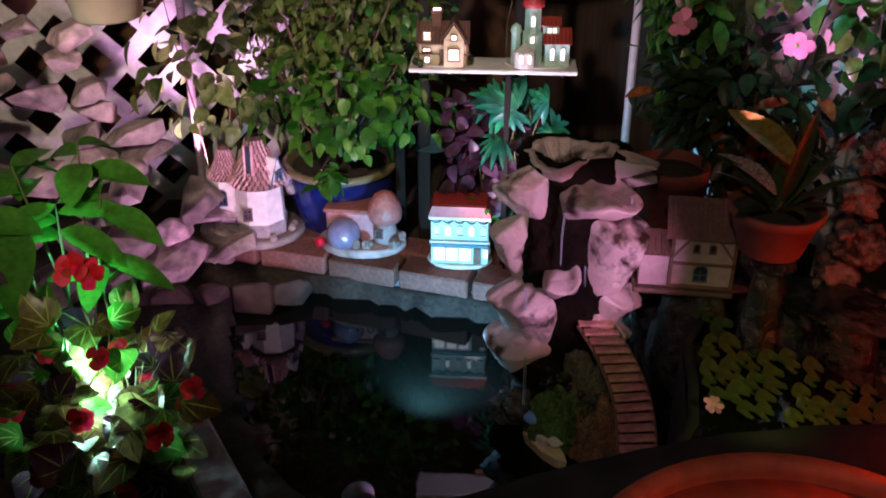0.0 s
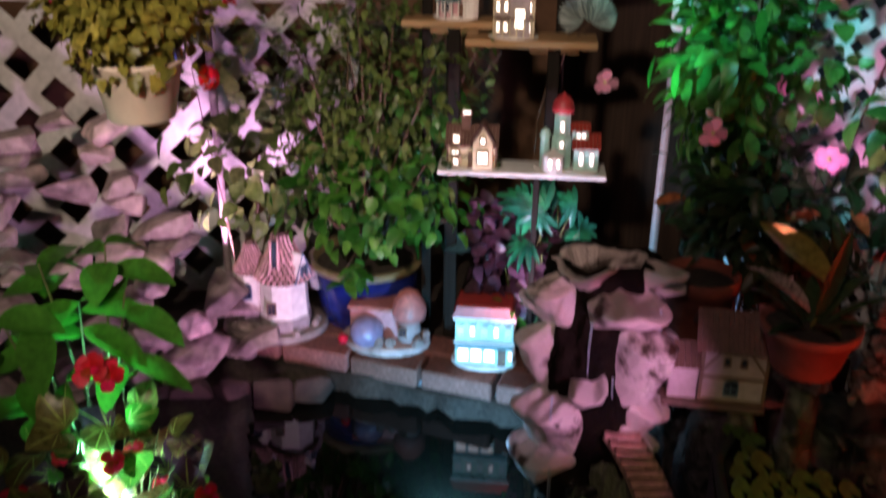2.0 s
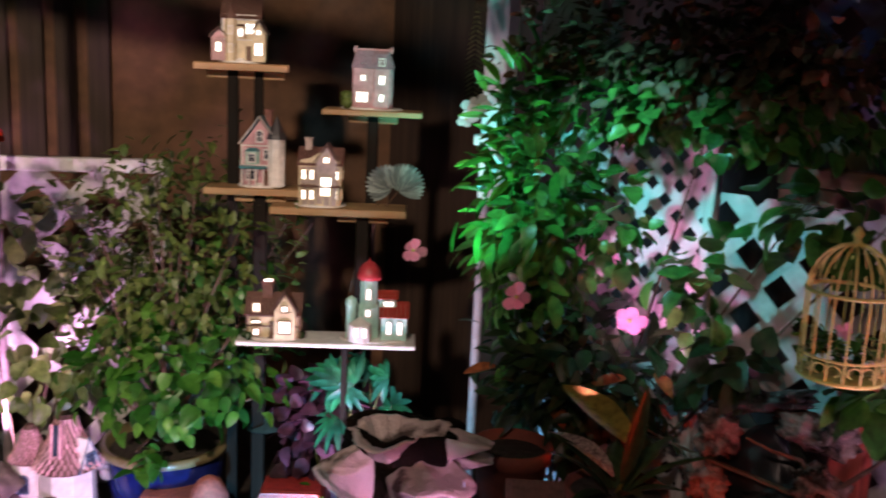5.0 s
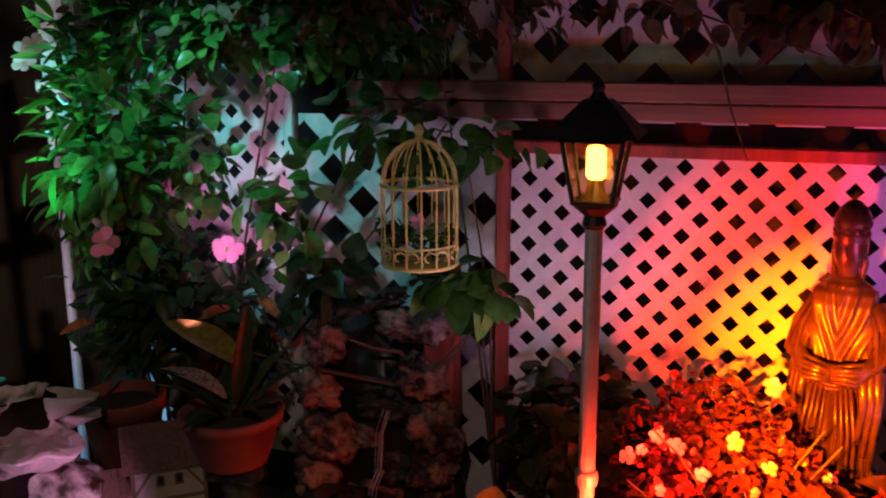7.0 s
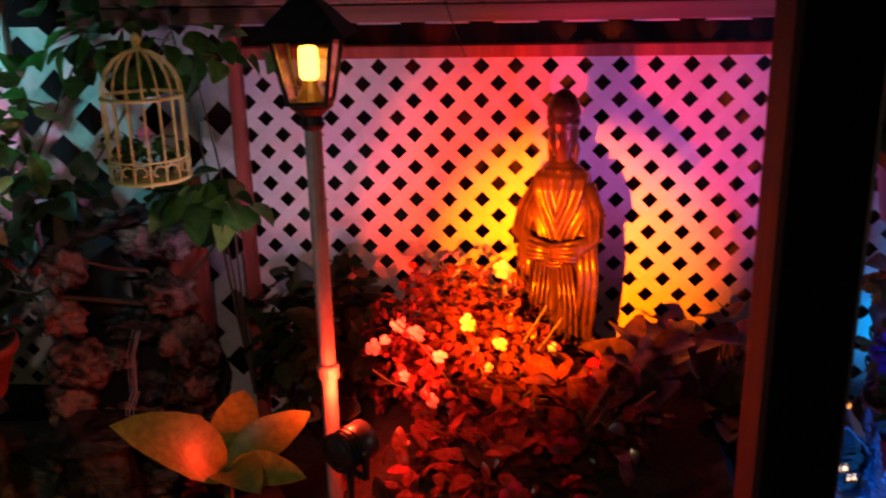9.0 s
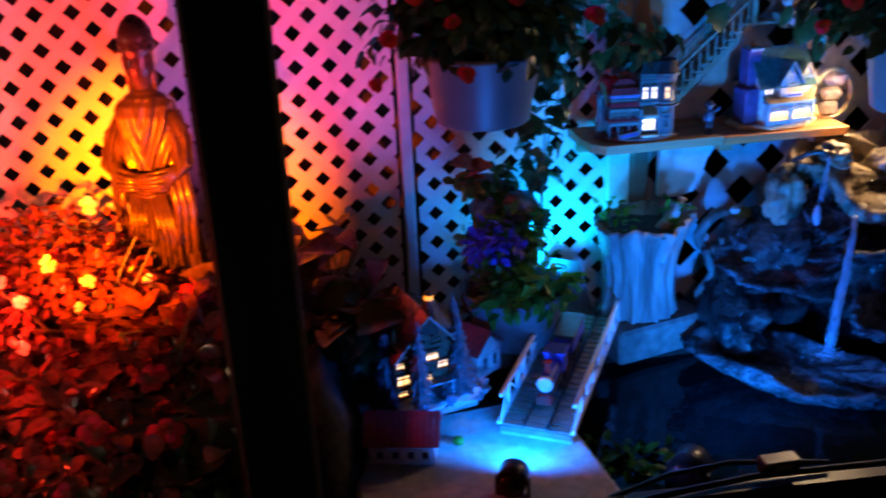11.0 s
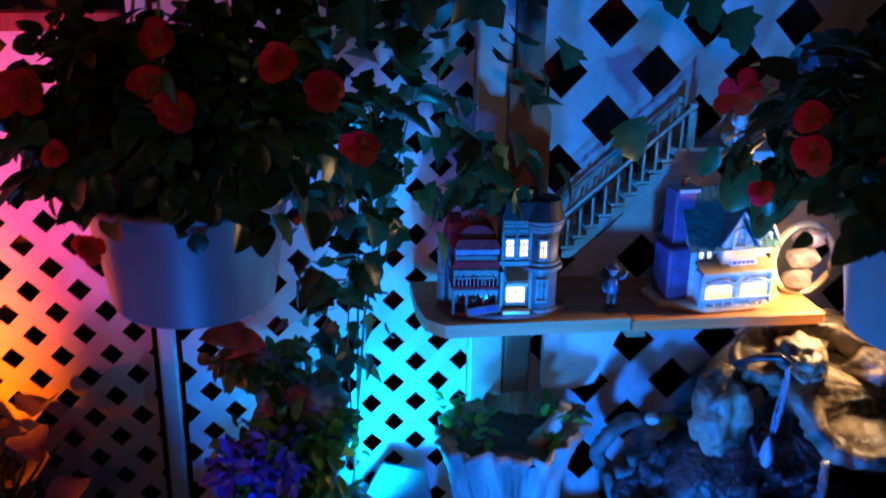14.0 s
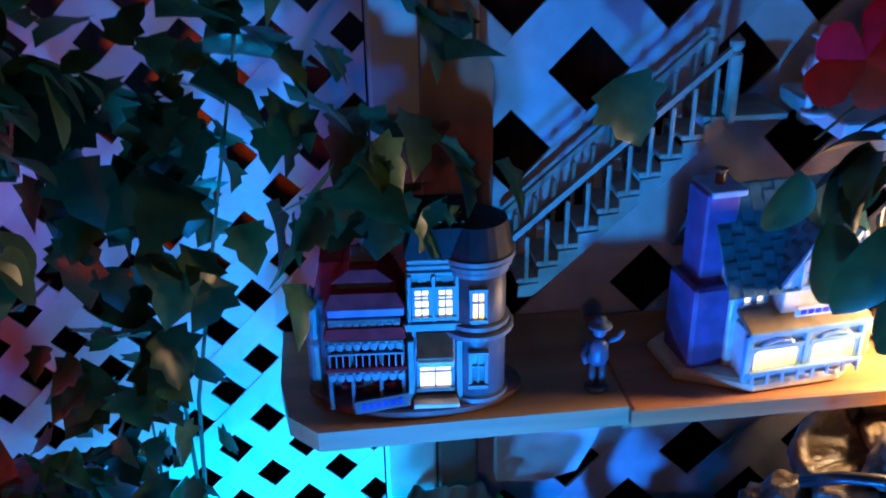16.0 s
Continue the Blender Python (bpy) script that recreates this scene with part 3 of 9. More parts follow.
def board_fence():
    """Upright dark boards before the shed wall."""
    t = thing("board_fence", "upright dark brown boards with gaps before the shed wall", "fence", T(0, 0, 0), kind="structure")
    d = Vector((1.60, 2.00, 0)).normalized()
    for i in range(11):
        p = Vector((-4.25, 1.22, 0)) + d * (0.13 * i)
        part("plank", Geo().box(0.075 + 0.01 * (i % 3), 0.02, 1.8, None, 0.003), DARKWOOD, t, m=T(p.x, p.y, 1.95, 0, 0, 51.3))


board_fence()


def clip(poly, x0, x1, z0, z1):
    for axis, lim, sign in ((0, x0, 1), (0, x1, -1), (1, z0, 1), (1, z1, -1)):
        res = []
        for i, p in enumerate(poly):
            q = poly[i - 1]
            pin, qin = sign * (p[axis] - lim) >= 0, sign * (q[axis] - lim) >= 0
            if pin != qin:
                t = (lim - q[axis]) / (p[axis] - q[axis])
                res.append((q[0] + t * (p[0] - q[0]), q[1] + t * (p[1] - q[1])))
            if pin:
                res.append(p)
        poly = res
        if len(poly) < 3:
            return None
    return poly


def lattice(name, label, x0, x1, z0, z1, pitch, slat, material, m, ox=0.0, oz=0.0, thick=0.006, k=1.0, gap=0.0006):
    """Two crossing layers of diagonal slats, each slat a piece of its own, in the local x, z plane."""
    base = thing(name, label, "lattice", m, kind="structure")
    step, half = pitch * math.sqrt(2), slat / math.sqrt(2)
    span = (x1 - x0) + (z1 - z0)
    for sign in (1, -1):
        for i in range(-int(span / step) - 3, int(span / step) + 4):
            c = i * step + (ox - sign * k * oz)
            # the line x - sign * k * z = c
            a = (c + sign * k * (z0 - 1), z0 - 1)
            b = (c + sign * k * (z1 + 1), z1 + 1)
            poly = clip([(a[0] - half, a[1]), (a[0] + half, a[1]), (b[0] + half, b[1]), (b[0] - half, b[1])], x0, x1, z0, z1)
            if not poly:
                continue
            y = 0.0 if sign > 0 else gap
            if sum(poly[k - 1][0] * poly[k][1] - poly[k][0] * poly[k - 1][1] for k in range(len(poly))) < 0:
                poly = poly[::-1]
            part("slat", Geo().prism(poly, thick - 0.0005, T(0, y, 0)), material, base)
    return base


def board(name, x0, x1, z0, z1, y0, y1, material, label, category="post", bev=0.003):
    g = Geo().box(x1 - x0, y1 - y0, z1 - z0, None, bev)
    return structure(name, g, material, label, category, m=T((x0 + x1) / 2, (y0 + y1) / 2, (z0 + z1) / 2))


F = T(0, FENCE, 0)
SMALL, BIG = dict(pitch=0.0508, slat=0.0248, thick=0.0028, material=LATTICE), dict(pitch=0.1015, slat=0.0465, thick=0.005, material=LATTICE_WOOD)
# hole centres lie half a step from the slats' crossings
lattice("lattice_1", "white privacy lattice panel behind the statue, lit red", -0.236, 0.944, 0.40, 1.232, m=F, ox=0.739, oz=1.035 - 0.036, **SMALL)
lattice("lattice_2", "white privacy lattice panel lit blue and cyan", 0.988, 1.432, 0.36, 1.30, m=F, ox=0.739, oz=1.035 - 0.036, **SMALL)
lattice("lattice_3", "white privacy lattice panel half hidden by the flowering vine", -1.20, -0.772, 0.46, 1.42, m=F, ox=-0.952, oz=1.02, **SMALL)
lattice("lattice_4", "wide whitewashed lattice behind the bird cage", -0.746, -0.264, 0.30, 1.306, m=F, ox=-0.656, oz=1.18 - 0.073, **BIG)
lattice("lattice_5", "wide white lattice beside the miniature staircase", 1.532, 2.65, 0.30, 1.95, m=F, ox=1.564, oz=1.173 - 0.0735, k=0.975, **BIG)
lattice("lattice_6", "wide weathered lattice above the fence rails", -0.60, 1.480, 1.30, 1.95, m=T(0, FENCE + 0.02, 0), ox=1.564, oz=1.172 - 0.073, **BIG)
d_left = Vector((1.05, 1.40, 0)).normalized()
lattice("lattice_7", "wide white lattice at the end of the garden, lit pink", 0.0, 1.48, 0.12, 1.17, 0.146, 0.060, LATTICE_WOOD,
        T(-3.35, 0.75, 0, 0, 0, math.degrees(math.atan2(d_left.y, d_left.x))), ox=1.08, oz=0.86 - 0.103, thick=0.008)
plain_wall("trim_left_lattice", (-3.35 - 0.02 * d_left.y, 0.75 + 0.02 * d_left.x), (-3.35 + 1.5 * d_left.x, 0.75 + 1.5 * d_left.y), 1.17, 1.215, 0.03, LATTICE_WOOD, "top rail of the wide white lattice")
board("post_1", -0.263, -0.237, 0.25, 1.95, FENCE - 0.025, FENCE + 0.012, REDWOOD, "thin reddish fence post beside the lattice")
board("post_2", 0.953, 0.979, 0.30, 1.30, FENCE - 0.008, FENCE + 0.012, LATTICE, "flat white joint strip between two lattice panels")
board("post_3", 1.434, 1.487, 0.25, 1.30, FENCE - 0.02, FENCE + 0.015, WHITEPAINT, "white fence post below the shelf")
board("post_4", 1.489, 1.531, 0.25, 2.0, FENCE - 0.024, FENCE + 0.02, GREYWOOD, "tall weathered timber fence post behind the shelf")
board("post_5", -0.771, -0.747, 0.30, 1.45, FENCE - 0.02, FENCE + 0.012, WHITEPAINT, "slim white trim at the lattice edge")
board("rail_1", -0.60, 1.433, 1.347, 1.386, FENCE - 0.045, FENCE - 0.004, RAILWOOD, "upper reddish wooden fence rail", "rail")
board("rail_2", -0.60, 1.433, 1.308, 1.344, FENCE - 0.030, FENCE - 0.004, RAILWOOD, "lower reddish wooden fence rail", "rail")
board("trim_1", -0.236, 0.944, 1.233, 1.260, FENCE - 0.010, FENCE + 0.014, REDWOOD, "reddish trim along the top of the lattice", "trim")


def downspout():
    t = thing("downspout", "white painted metal downspout behind the vine", "downspout", T(-1.41, FENCE + 0.02, 0), kind="structure")
    part("pipe", Geo().box(0.075, 0.06, 0.85, T(0, 0, 1.62), 0.008), WHITEPAINT, t)
    part("lower_pipe", Geo().tube([(-0.03, 0, 1.18), (-0.032, 0, 0.55), (-0.035, 0, 0.30)], 0.013, 10), GREYMETAL, t)
    part("bracket", Geo().box(0.10, 0.07, 0.03, T(0, -0.004, 1.36), 0.004), WHITEPAINT, t)


downspout()
board("trim_2", -1.28, -1.10, 1.50, 2.05, FENCE + 0.02, FENCE + 0.05, WHITEPAINT, "white painted window casing behind the vine", "trim")


def pond_edges():
    """Brick ledge of the left pond, its liner, and the rim of the lily pond."""
    ledge = thing("brick_ledge", "row of weathered red bricks along the pond edge", "ledge", T(0, 0, 0), kind="structure")
    me = mesh("brick", Geo().box(0.222, 0.11, 0.062, None, 0.006), BRICK)
    for i in range(8):
        u = i * 0.235 - 0.22
        p = Vector((-2.21, 1.44, 0)) + Vector((0.855, 0.519, 0)) * u
        part("brick", me, None, ledge, m=T(p.x + 0.10, p.y + 0.06, 0.166 + ru(-0.003, 0.003), ru(-1, 1), ru(-1, 1), 31.2 + ru(-2.5, 2.5)))
    me2 = mesh("brick", Geo().box(0.222, 0.11, 0.062, None, 0.006), BRICK)
    for i in range(7):
        u = i * 0.236 - 0.15
        p = Vector((-2.21, 1.44, 0)) + Vector((0.855, 0.519, 0)) * u + Vector((-0.519, 0.855, 0)) * 0.117
        part("brick", me2, None, ledge, m=T(p.x + 0.10, p.y + 0.06, 0.166 + ru(-0.004, 0.004), ru(-1, 1), ru(-1, 1), 31.2 + ru(-3, 3)))
    g = Geo()
    n, rows = 48, 7
    verts = []
    for j in range(rows):
        for i in range(n):
            u = i / (n - 1)
            p = Vector((-2.26, 1.40, 0)) + Vector((0.855, 0.519, 0)) * (u * 1.05)
            out = 0.055 * math.sin(j / (rows - 1) * 1.6) + 0.022 * noise.noise(Vector((u * 7, j * 0.45, 1))) + (0.06 * smooth(0.3, 0.9, u) * j / rows)
            p += Vector((0.519, -0.855, 0)) * (out - 0.004)
            verts.append((p.x, p.y, 0.138 - 0.115 * j / (rows - 1) + 0.006 * noise.noise(Vector((u * 15, j, 5)))))
    g.add(verts, [(j * n + i, j * n + i + 1, j * n + n + i + 1, j * n + n + i) for j in range(rows - 1) for i in range(n - 1)])
    structure("pond_liner", g, LINER_BLUE, "wrinkled grey pond liner hanging below the bricks", "liner", True)
    # black rim of the lily pond
    pts = [(-0.86, 0.98), (-0.80, 1.12), (-0.75, 1.27), (-0.68, 1.43), (-0.58, 1.62), (-0.46, 1.80), (-0.32, 1.97), (-0.14, 2.08)]
    g = Geo()
    sec = [(-0.025, -0.52), (-0.025, -0.01), (-0.012, 0.012), (0.075, 0.014), (0.105, -0.004), (0.12, -0.52)]
    verts = []
    dense = []
    for i in range(len(pts) - 1):
        for k in range(6):
            t = k / 6
            dense.append((pts[i][0] + (pts[i + 1][0] - pts[i][0]) * t, pts[i][1] + (pts[i + 1][1] - pts[i][1]) * t))
    dense.append(pts[-1])
    for i, p in enumerate(dense):
        q, o = dense[min(i + 1, len(dense) - 1)], dense[max(i - 1, 0)]
        d = Vector((q[0] - o[0], q[1] - o[1], 0)).normalized()
        nrm = Vector((d.y, -d.x, 0))
        for s, z in sec:
            verts.append(lily(p[0] + nrm.x * s, p[1] + nrm.y * s, 0.29 + z + 0.006 * noise.noise(Vector((i * 0.4, s * 9, 0)))))
    k = len(sec)
    g.add(verts, [(i * k + j, i * k + j + 1, i * k + k + j + 1, i * k + k + j) for i in range(len(dense) - 1) for j in range(k - 1)])
    structure("lily_pond_rim", g, LINER_MATT, "curved black plastic rim of the lily pond", "pond rim", True)
    wall = [(-0.665, 1.50), (-0.715, 1.66), (-0.80, 1.78), (-0.92, 1.92), (-0.98, 2.10)]
    g = Geo()
    for o, z in ((0.0, -0.25), (0.0, 0.250), (0.022, 0.250), (0.03, -0.25)):
        g.v += [lily(x + o, y + o * 0.6, z + 0.006 * noise.noise(Vector((x * 9, y * 9, 0)))) for x, y in wall]
    k = len(wall)
    g.f += [(j * k + i, j * k + i + 1, j * k + k + i + 1, j * k + k + i) for j in range(3) for i in range(k - 1)]
    structure("lily_pond_wall", g, LINER_MATT, "black liner wall between the two ponds", "pond wall", True)
    # coping stones in front
    # third slab is added; its matt black stands for the shade there
    for m, s, label in ((T(-1.385, 0.795, 0.105, 0, 0, -12), (0.44, 0.105, 0.085), "grey concrete coping slab lit pink"), (T(-1.115, 0.860, 0.105, 0, 2, 48), (0.19, 0.09, 0.07), "short concrete coping slab"),
                        (T(-0.88, 1.13, 0.11, 0, 0, 50), (0.30, 0.12, 0.08), "dark added slab beside the lily pond, black as the shade there")):
        t = structure("coping_slab", Geo().box(*s, None, 0.008), LINER_MATT if "dark" in label else DULL_CONCRETE, label, "slab", m=m)


pond_edges()


def right_terrace():
    """Concrete slab in front of the bridge and the block behind it."""
    structure("terrace_slab", Geo().box(0.44, 0.36, 0.06, None, 0.008), CONCRETE, "pale concrete slab before the toy bridge", "slab", m=T(0.98, 1.655, 0.385, 0, 0, 6))
    structure("pond_curb", Geo().box(0.24, 0.09, 0.085, None, 0.008), CURBSTONE, "concrete block curb of the right pond", "curb", m=T(1.50, 2.10, 0.392, 0, 0, 14))
    structure("pond_curb_left", Geo().box(0.22, 0.10, 0.07, None, 0.008), CURBSTONE, "whitish block under the planter bowl", "curb", m=T(1.10, 2.09, 0.405, 0, 0, 12))
    g = Geo().box(0.95, 0.05, 0.10, None, 0.01)
    structure("pond_front_edge", g, LINER_AND_HOLLOW, "black edge of the right pond with cables", "pond rim", m=T(1.62, 1.50, 0.345, 0, 0, -3))


right_terrace()


def porch():
    """Beams overhead, from which the baskets hang."""
    board("porch_beam", 0.60, 2.30, 1.95, 2.05, 1.76, 1.86, DARKWOOD, "dark wooden porch beam overhead", "beam")
    board("porch_beam_left", -2.30, 0.80, 1.96, 2.06, 0.83, 0.93, DARKWOOD, "dark wooden porch beam over the left pond", "beam")
    board("porch_beam_joint", 0.61, 0.71, 1.965, 2.045, 0.88, 1.80, DARKWOOD, "dark wooden cross beam of the porch", "beam")


porch()

# ---- miniature houses ----
def gable_roof(parent, w, d, z, rise, over, material, m=None, rows=6, axis="x", name="roof"):
    """A pitched roof of overlapping shingle courses; the ridge runs along axis."""
    m = m or Matrix()
    if axis == "y":
        m = m @ Matrix.Rotation(math.pi / 2, 4, "Z")
        w, d = d, w
    g = Geo()
    slope = math.hypot(d / 2 + over, rise)
    ang = math.atan2(rise, d / 2 + over)
    for s in (-1, 1):
        for r in range(rows):
            y0, y1 = slope * r / rows, slope * (r + 1.25) / rows
            n = max(4, int(w / 0.0095))
            for i in range(n):
                cw = (w + 2 * over) / n
                x = -w / 2 - over + cw * (i + 0.5)
                mm = Matrix.Translation((x, s * (d / 2 + over), z - 0.002)) @ Matrix.Rotation(-s * ang if s > 0 else ang, 4, "X") @ Matrix.Translation((0, -s * (y0 + y1) / 2, 0.0018 * (1 + (i + r) % 2 * 0.4)))
                g.box(cw * 0.93, (y1 - y0), 0.003, m @ mm)
    roof = part(name, g, material, parent)
    roof["kind"] = "stuff"
    tri = Geo().prism([(-d / 2, z - 0.001), (d / 2, z - 0.001), (0, z + rise * d / (d + 2 * over) - 0.001)], w - 0.002, m @ Matrix.Rotation(math.pi / 2, 4, "Z") @ Matrix.Translation((0, -w / 2 + 0.001, 0)))
    return roof, tri


def window(parent, x, y, z, w, h, pane, trim, m=None, arched=False, bars=True, name="window"):
    """A framed pane on a wall that faces -y; m turns it to another wall."""
    m = m or Matrix()
    g = Geo()
    for sx in (-1, 1):
        g.box(0.0035, 0.004, h + 0.006, m @ T(x + sx * (w / 2 + 0.001), y - 0.001, z))
    g.box(w + 0.006, 0.006, 0.0035, m @ T(x, y - 0.002, z - h / 2 - 0.001))
    if arched:
        pts = [(x + (w / 2 + 0.001) * math.cos(a), y - 0.001, z + h / 2 + (w / 2) * math.sin(a)) for a in (0, 0.52, 1.05, 1.57, 2.09, 2.62, 3.14)]
        g.tube([m @ Vector(p) for p in pts], 0.002, 4)
    else:
        g.box(w + 0.006, 0.005, 0.0035, m @ T(x, y - 0.0015, z + h / 2 + 0.001))
    if bars:
        g.box(0.0016, 0.003, h, m @ T(x, y - 0.0005, z))
        g.box(w, 0.003, 0.0016, m @ T(x, y - 0.0005, z + h * 0.1))
    win = part(name, g, trim, parent)
    poly = [(x - w / 2, z - h / 2), (x + w / 2, z - h / 2), (x + w / 2, z + h / 2)]
    if arched:
        poly += [(x + w / 2 * math.cos(a), z + h / 2 + w / 2 * math.sin(a)) for a in (0.6, 1.2, 1.57, 1.94, 2.54)]
    poly.append((x - w / 2, z + h / 2))
    part("pane", Geo().prism(poly, 0.002, m @ T(0, y + 0.0002, 0)), pane, win)
    return win


def door(parent, x, y, z, w, h, material, m=None):
    m = m or Matrix()
    d = part("door", Geo().box(w, 0.004, h, m @ T(x, y - 0.001, z + h / 2), 0.001), material, parent)
    part("knob", Geo().lathe([(0, 0), (0.0014, 0.0005), (0.0014, 0.002), (0, 0.003)], 8, m @ T(x + w * 0.32, y - 0.003, z + h * 0.45, 90)), YELLOWWIRE, d)


def house_base(parent, rx, ry, material, h=0.012, n=28):
    g = Geo()
    g.lathe([(0.97, 0), (1.0, 0.3 * h), (0.99, 0.8 * h), (0.95, h)], n, Matrix.Diagonal((rx, ry, 1, 1)), 0.05)
    part("base", g, material, parent)


def bush_bits(parent, spots, material, r=0.012, name="shrub"):
    for x, y, z in spots:
        part(name, Geo().rock((r, r, r * 1.1), T(x, y, z + r * 0.7), 0.5, 2, x * 40 + y * 17, 2.5), material, parent)


def chimney(parent, x, y, z, h, material, s=0.018):
    g = Geo().box(s, s, h, T(x, y, z + h / 2), 0.001).box(s * 1.3, s * 1.3, 0.005, T(x, y, z + h), 0.001)
    part("chimney", g, material, parent)


def white_cottage():
    t = thing("cottage", "white pottery cottage with rose tiled turret roofs on the bricks", "ornament house", T(-2.275, 1.455, 0.197, 0, 0, 52) @ Matrix.Diagonal((1.28, 1.28, 1.28, 1)))
    house_base(t, 0.135, 0.105, STONE, 0.02)
    for name, x, y, r, h, n in (("tower", -0.056, 0.006, 0.040, 0.150, 8), ("main_tower", 0.025, -0.012, 0.062, 0.142, 8)):
        part(name, Geo().lathe([(r * 1.06, 0.015), (r * 1.03, 0.055), (r, 0.06), (r * 0.95, 0.015 + h)], n, T(x, y, 0, 0, 0, 22.5)), CERAMIC, t)
        part("stone_footing", Geo().lathe([(r * 1.09, 0.012), (r * 1.07, 0.050), (r * 1.03, 0.054)], n, T(x, y, 0, 0, 0, 22.5)), STONEWARE, t, "grey rough footing")
    for x, y, r, z, rise in ((-0.056, 0.006, 0.044, 0.164, 0.068), (0.025, -0.012, 0.070, 0.156, 0.108)):
        g = Geo()
        rows = 11
        for k in range(rows):
            f0, f1 = k / rows, (k + 1.0) / rows
            ra, rb = r * (0.32 + 0.68 * (1 - f0) ** 1.5), r * (0.32 + 0.68 * (1 - f1) ** 1.5) + 0.001
            n = max(9, int(30 * (ra / r) ** 0.6))
            for i in range(n):
                # each tile is a small rounded scale
                a0, a1, am = math.tau * (i + 0.16) / n, math.tau * (i + 0.84) / n, math.tau * (i + 0.5) / n
                z0, z1 = z + rise * f0, z + rise * f1
                verts = [(ra * math.cos(a0), ra * math.sin(a0), z0 + 0.001), (ra * 1.13 * math.cos(am), ra * 1.13 * math.sin(am), z0 - 0.001), (ra * math.cos(a1), ra * math.sin(a1), z0 + 0.001),
                         (rb * math.cos(a1), rb * math.sin(a1), z1), (rb * 1.08 * math.cos(am), rb * 1.08 * math.sin(am), z1), (rb * math.cos(a0), rb * math.sin(a0), z1)]
                g.add(verts, [(0, 1, 4, 5), (1, 2, 3, 4), (0, 2, 1)], T(x, y, 0))
        part("roof", g, ROSETILE, t)["kind"] = "stuff"
        part("roof_bed", Geo().lathe([(r * 0.99, z - 0.005), (r * 0.96, z)] + [(r * (0.30 + 0.68 * (1 - q / 8) ** 1.5), z + rise * q / 8) for q in range(9)] + [(r * 0.22, z + rise + 0.008), (0, z + rise + 0.012)], 24, T(x, y, 0)), BROWNTILE, t)
    part("roof_slot", Geo().box(0.011, 0.030, 0.066, T(0.012, -0.045, 0.222, -16, 0, 0), 0.001), WIN_DIM, t, "dark upright slot in the roof")
    for dx in (-0.009, 0.009):
        part("slot_jamb", Geo().box(0.006, 0.034, 0.074, T(0.012 + dx, -0.046, 0.221, -16, 0, 0), 0.0015), ROSETILE, t)
    gable = T(0.025, -0.012, 0, 0, 0, 58) @ T(0, -0.064, 0)
    part("dormer", Geo().prism([(-0.030, 0.152), (0.030, 0.152), (0.004, 0.222), (-0.004, 0.222)], 0.055, gable), CERAMIC, t)
    part("dormer_trim", Geo().tube([(-0.033, 0, 0.152), (0.0, 0, 0.226), (0.033, 0, 0.152)], 0.003, 6, gable), BLUEHOUSE, t)
    window(t, 0.0, -0.001, 0.177, 0.020, 0.026, WIN_DIM, BLUEHOUSE, gable, name="dormer_window")
    window(t, -0.064, -0.034, 0.112, 0.018, 0.030, WIN_DIM, BLUEHOUSE, arched=True)
    window(t, 0.0, -0.0725, 0.086, 0.018, 0.028, WIN_DIM, TIMBER)
    window(t, 0.078, 0.012, 0.105, 0.018, 0.030, WIN_DIM, BLUEHOUSE, T(0, 0, 0, 0, 0, 62))
    bush_bits(t, [(0.1, -0.03, 0.018), (0.105, 0.0, 0.018), (-0.10, -0.03, 0.018), (0.06, -0.085, 0.018)], STONE, 0.009)
    bush_bits(t, [(0.100, 0.03, 0.10), (0.094, 0.028, 0.125), (0.090, 0.010, 0.135)], STONEWARE, 0.015, "vine")


def mushroom_house():
    t = thing("mushroom_house", "grey pottery cottage with a mushroom-capped turret", "ornament house", T(-1.97, 1.675, 0.197, 0, 0, 42) @ Matrix.Diagonal((1.2, 1.2, 1.2, 1)))
    house_base(t, 0.12, 0.085, STONE, 0.022)
    part("hall", Geo().box(0.13, 0.08, 0.085, T(-0.03, 0.02, 0.06), 0.006), PINKHOUSE, t)
    part("dome", Geo().lathe([(0.045, 0), (0.044, 0.02), (0.036, 0.04), (0.02, 0.052), (0, 0.056)], 20, T(-0.045, -0.03, 0.045, 72)), mat("lavender_glass", (0.22, 0.21, 0.34), 0.25, 0.2, 40, 0.1, coat=0.4), t, "lavender domed window", True)
    part("turret", Geo().lathe([(0.034, 0.015), (0.030, 0.05), (0.028, 0.085)], 16, T(0.062, -0.01, 0)), STONEWARE, t, smooth=True)
    part("cap", Geo().lathe([(0.026, 0.078), (0.042, 0.085), (0.046, 0.102), (0.042, 0.128), (0.028, 0.152), (0.012, 0.163), (0, 0.166)], 22, T(0.062, -0.01, 0)), TILEROOF, t, "faded red mushroom cap", True)
    window(t, 0.050, -0.042, 0.055, 0.016, 0.020, WIN_DIM, TIMBER)
    part("roof", Geo().box(0.14, 0.095, 0.01, T(-0.03, 0.02, 0.106), 0.004), TILEROOF, t)
    part("ball", Geo().rock((0.014, 0.014, 0.014), T(-0.105, -0.055, 0.03), 0.1, 2), PETAL_CORAL, t, "small pink ball")
    bush_bits(t, [(0.02, -0.06, 0.02), (0.09, -0.045, 0.02), (-0.01, -0.065, 0.02), (0.1, 0.0, 0.02)], STONE, 0.014)


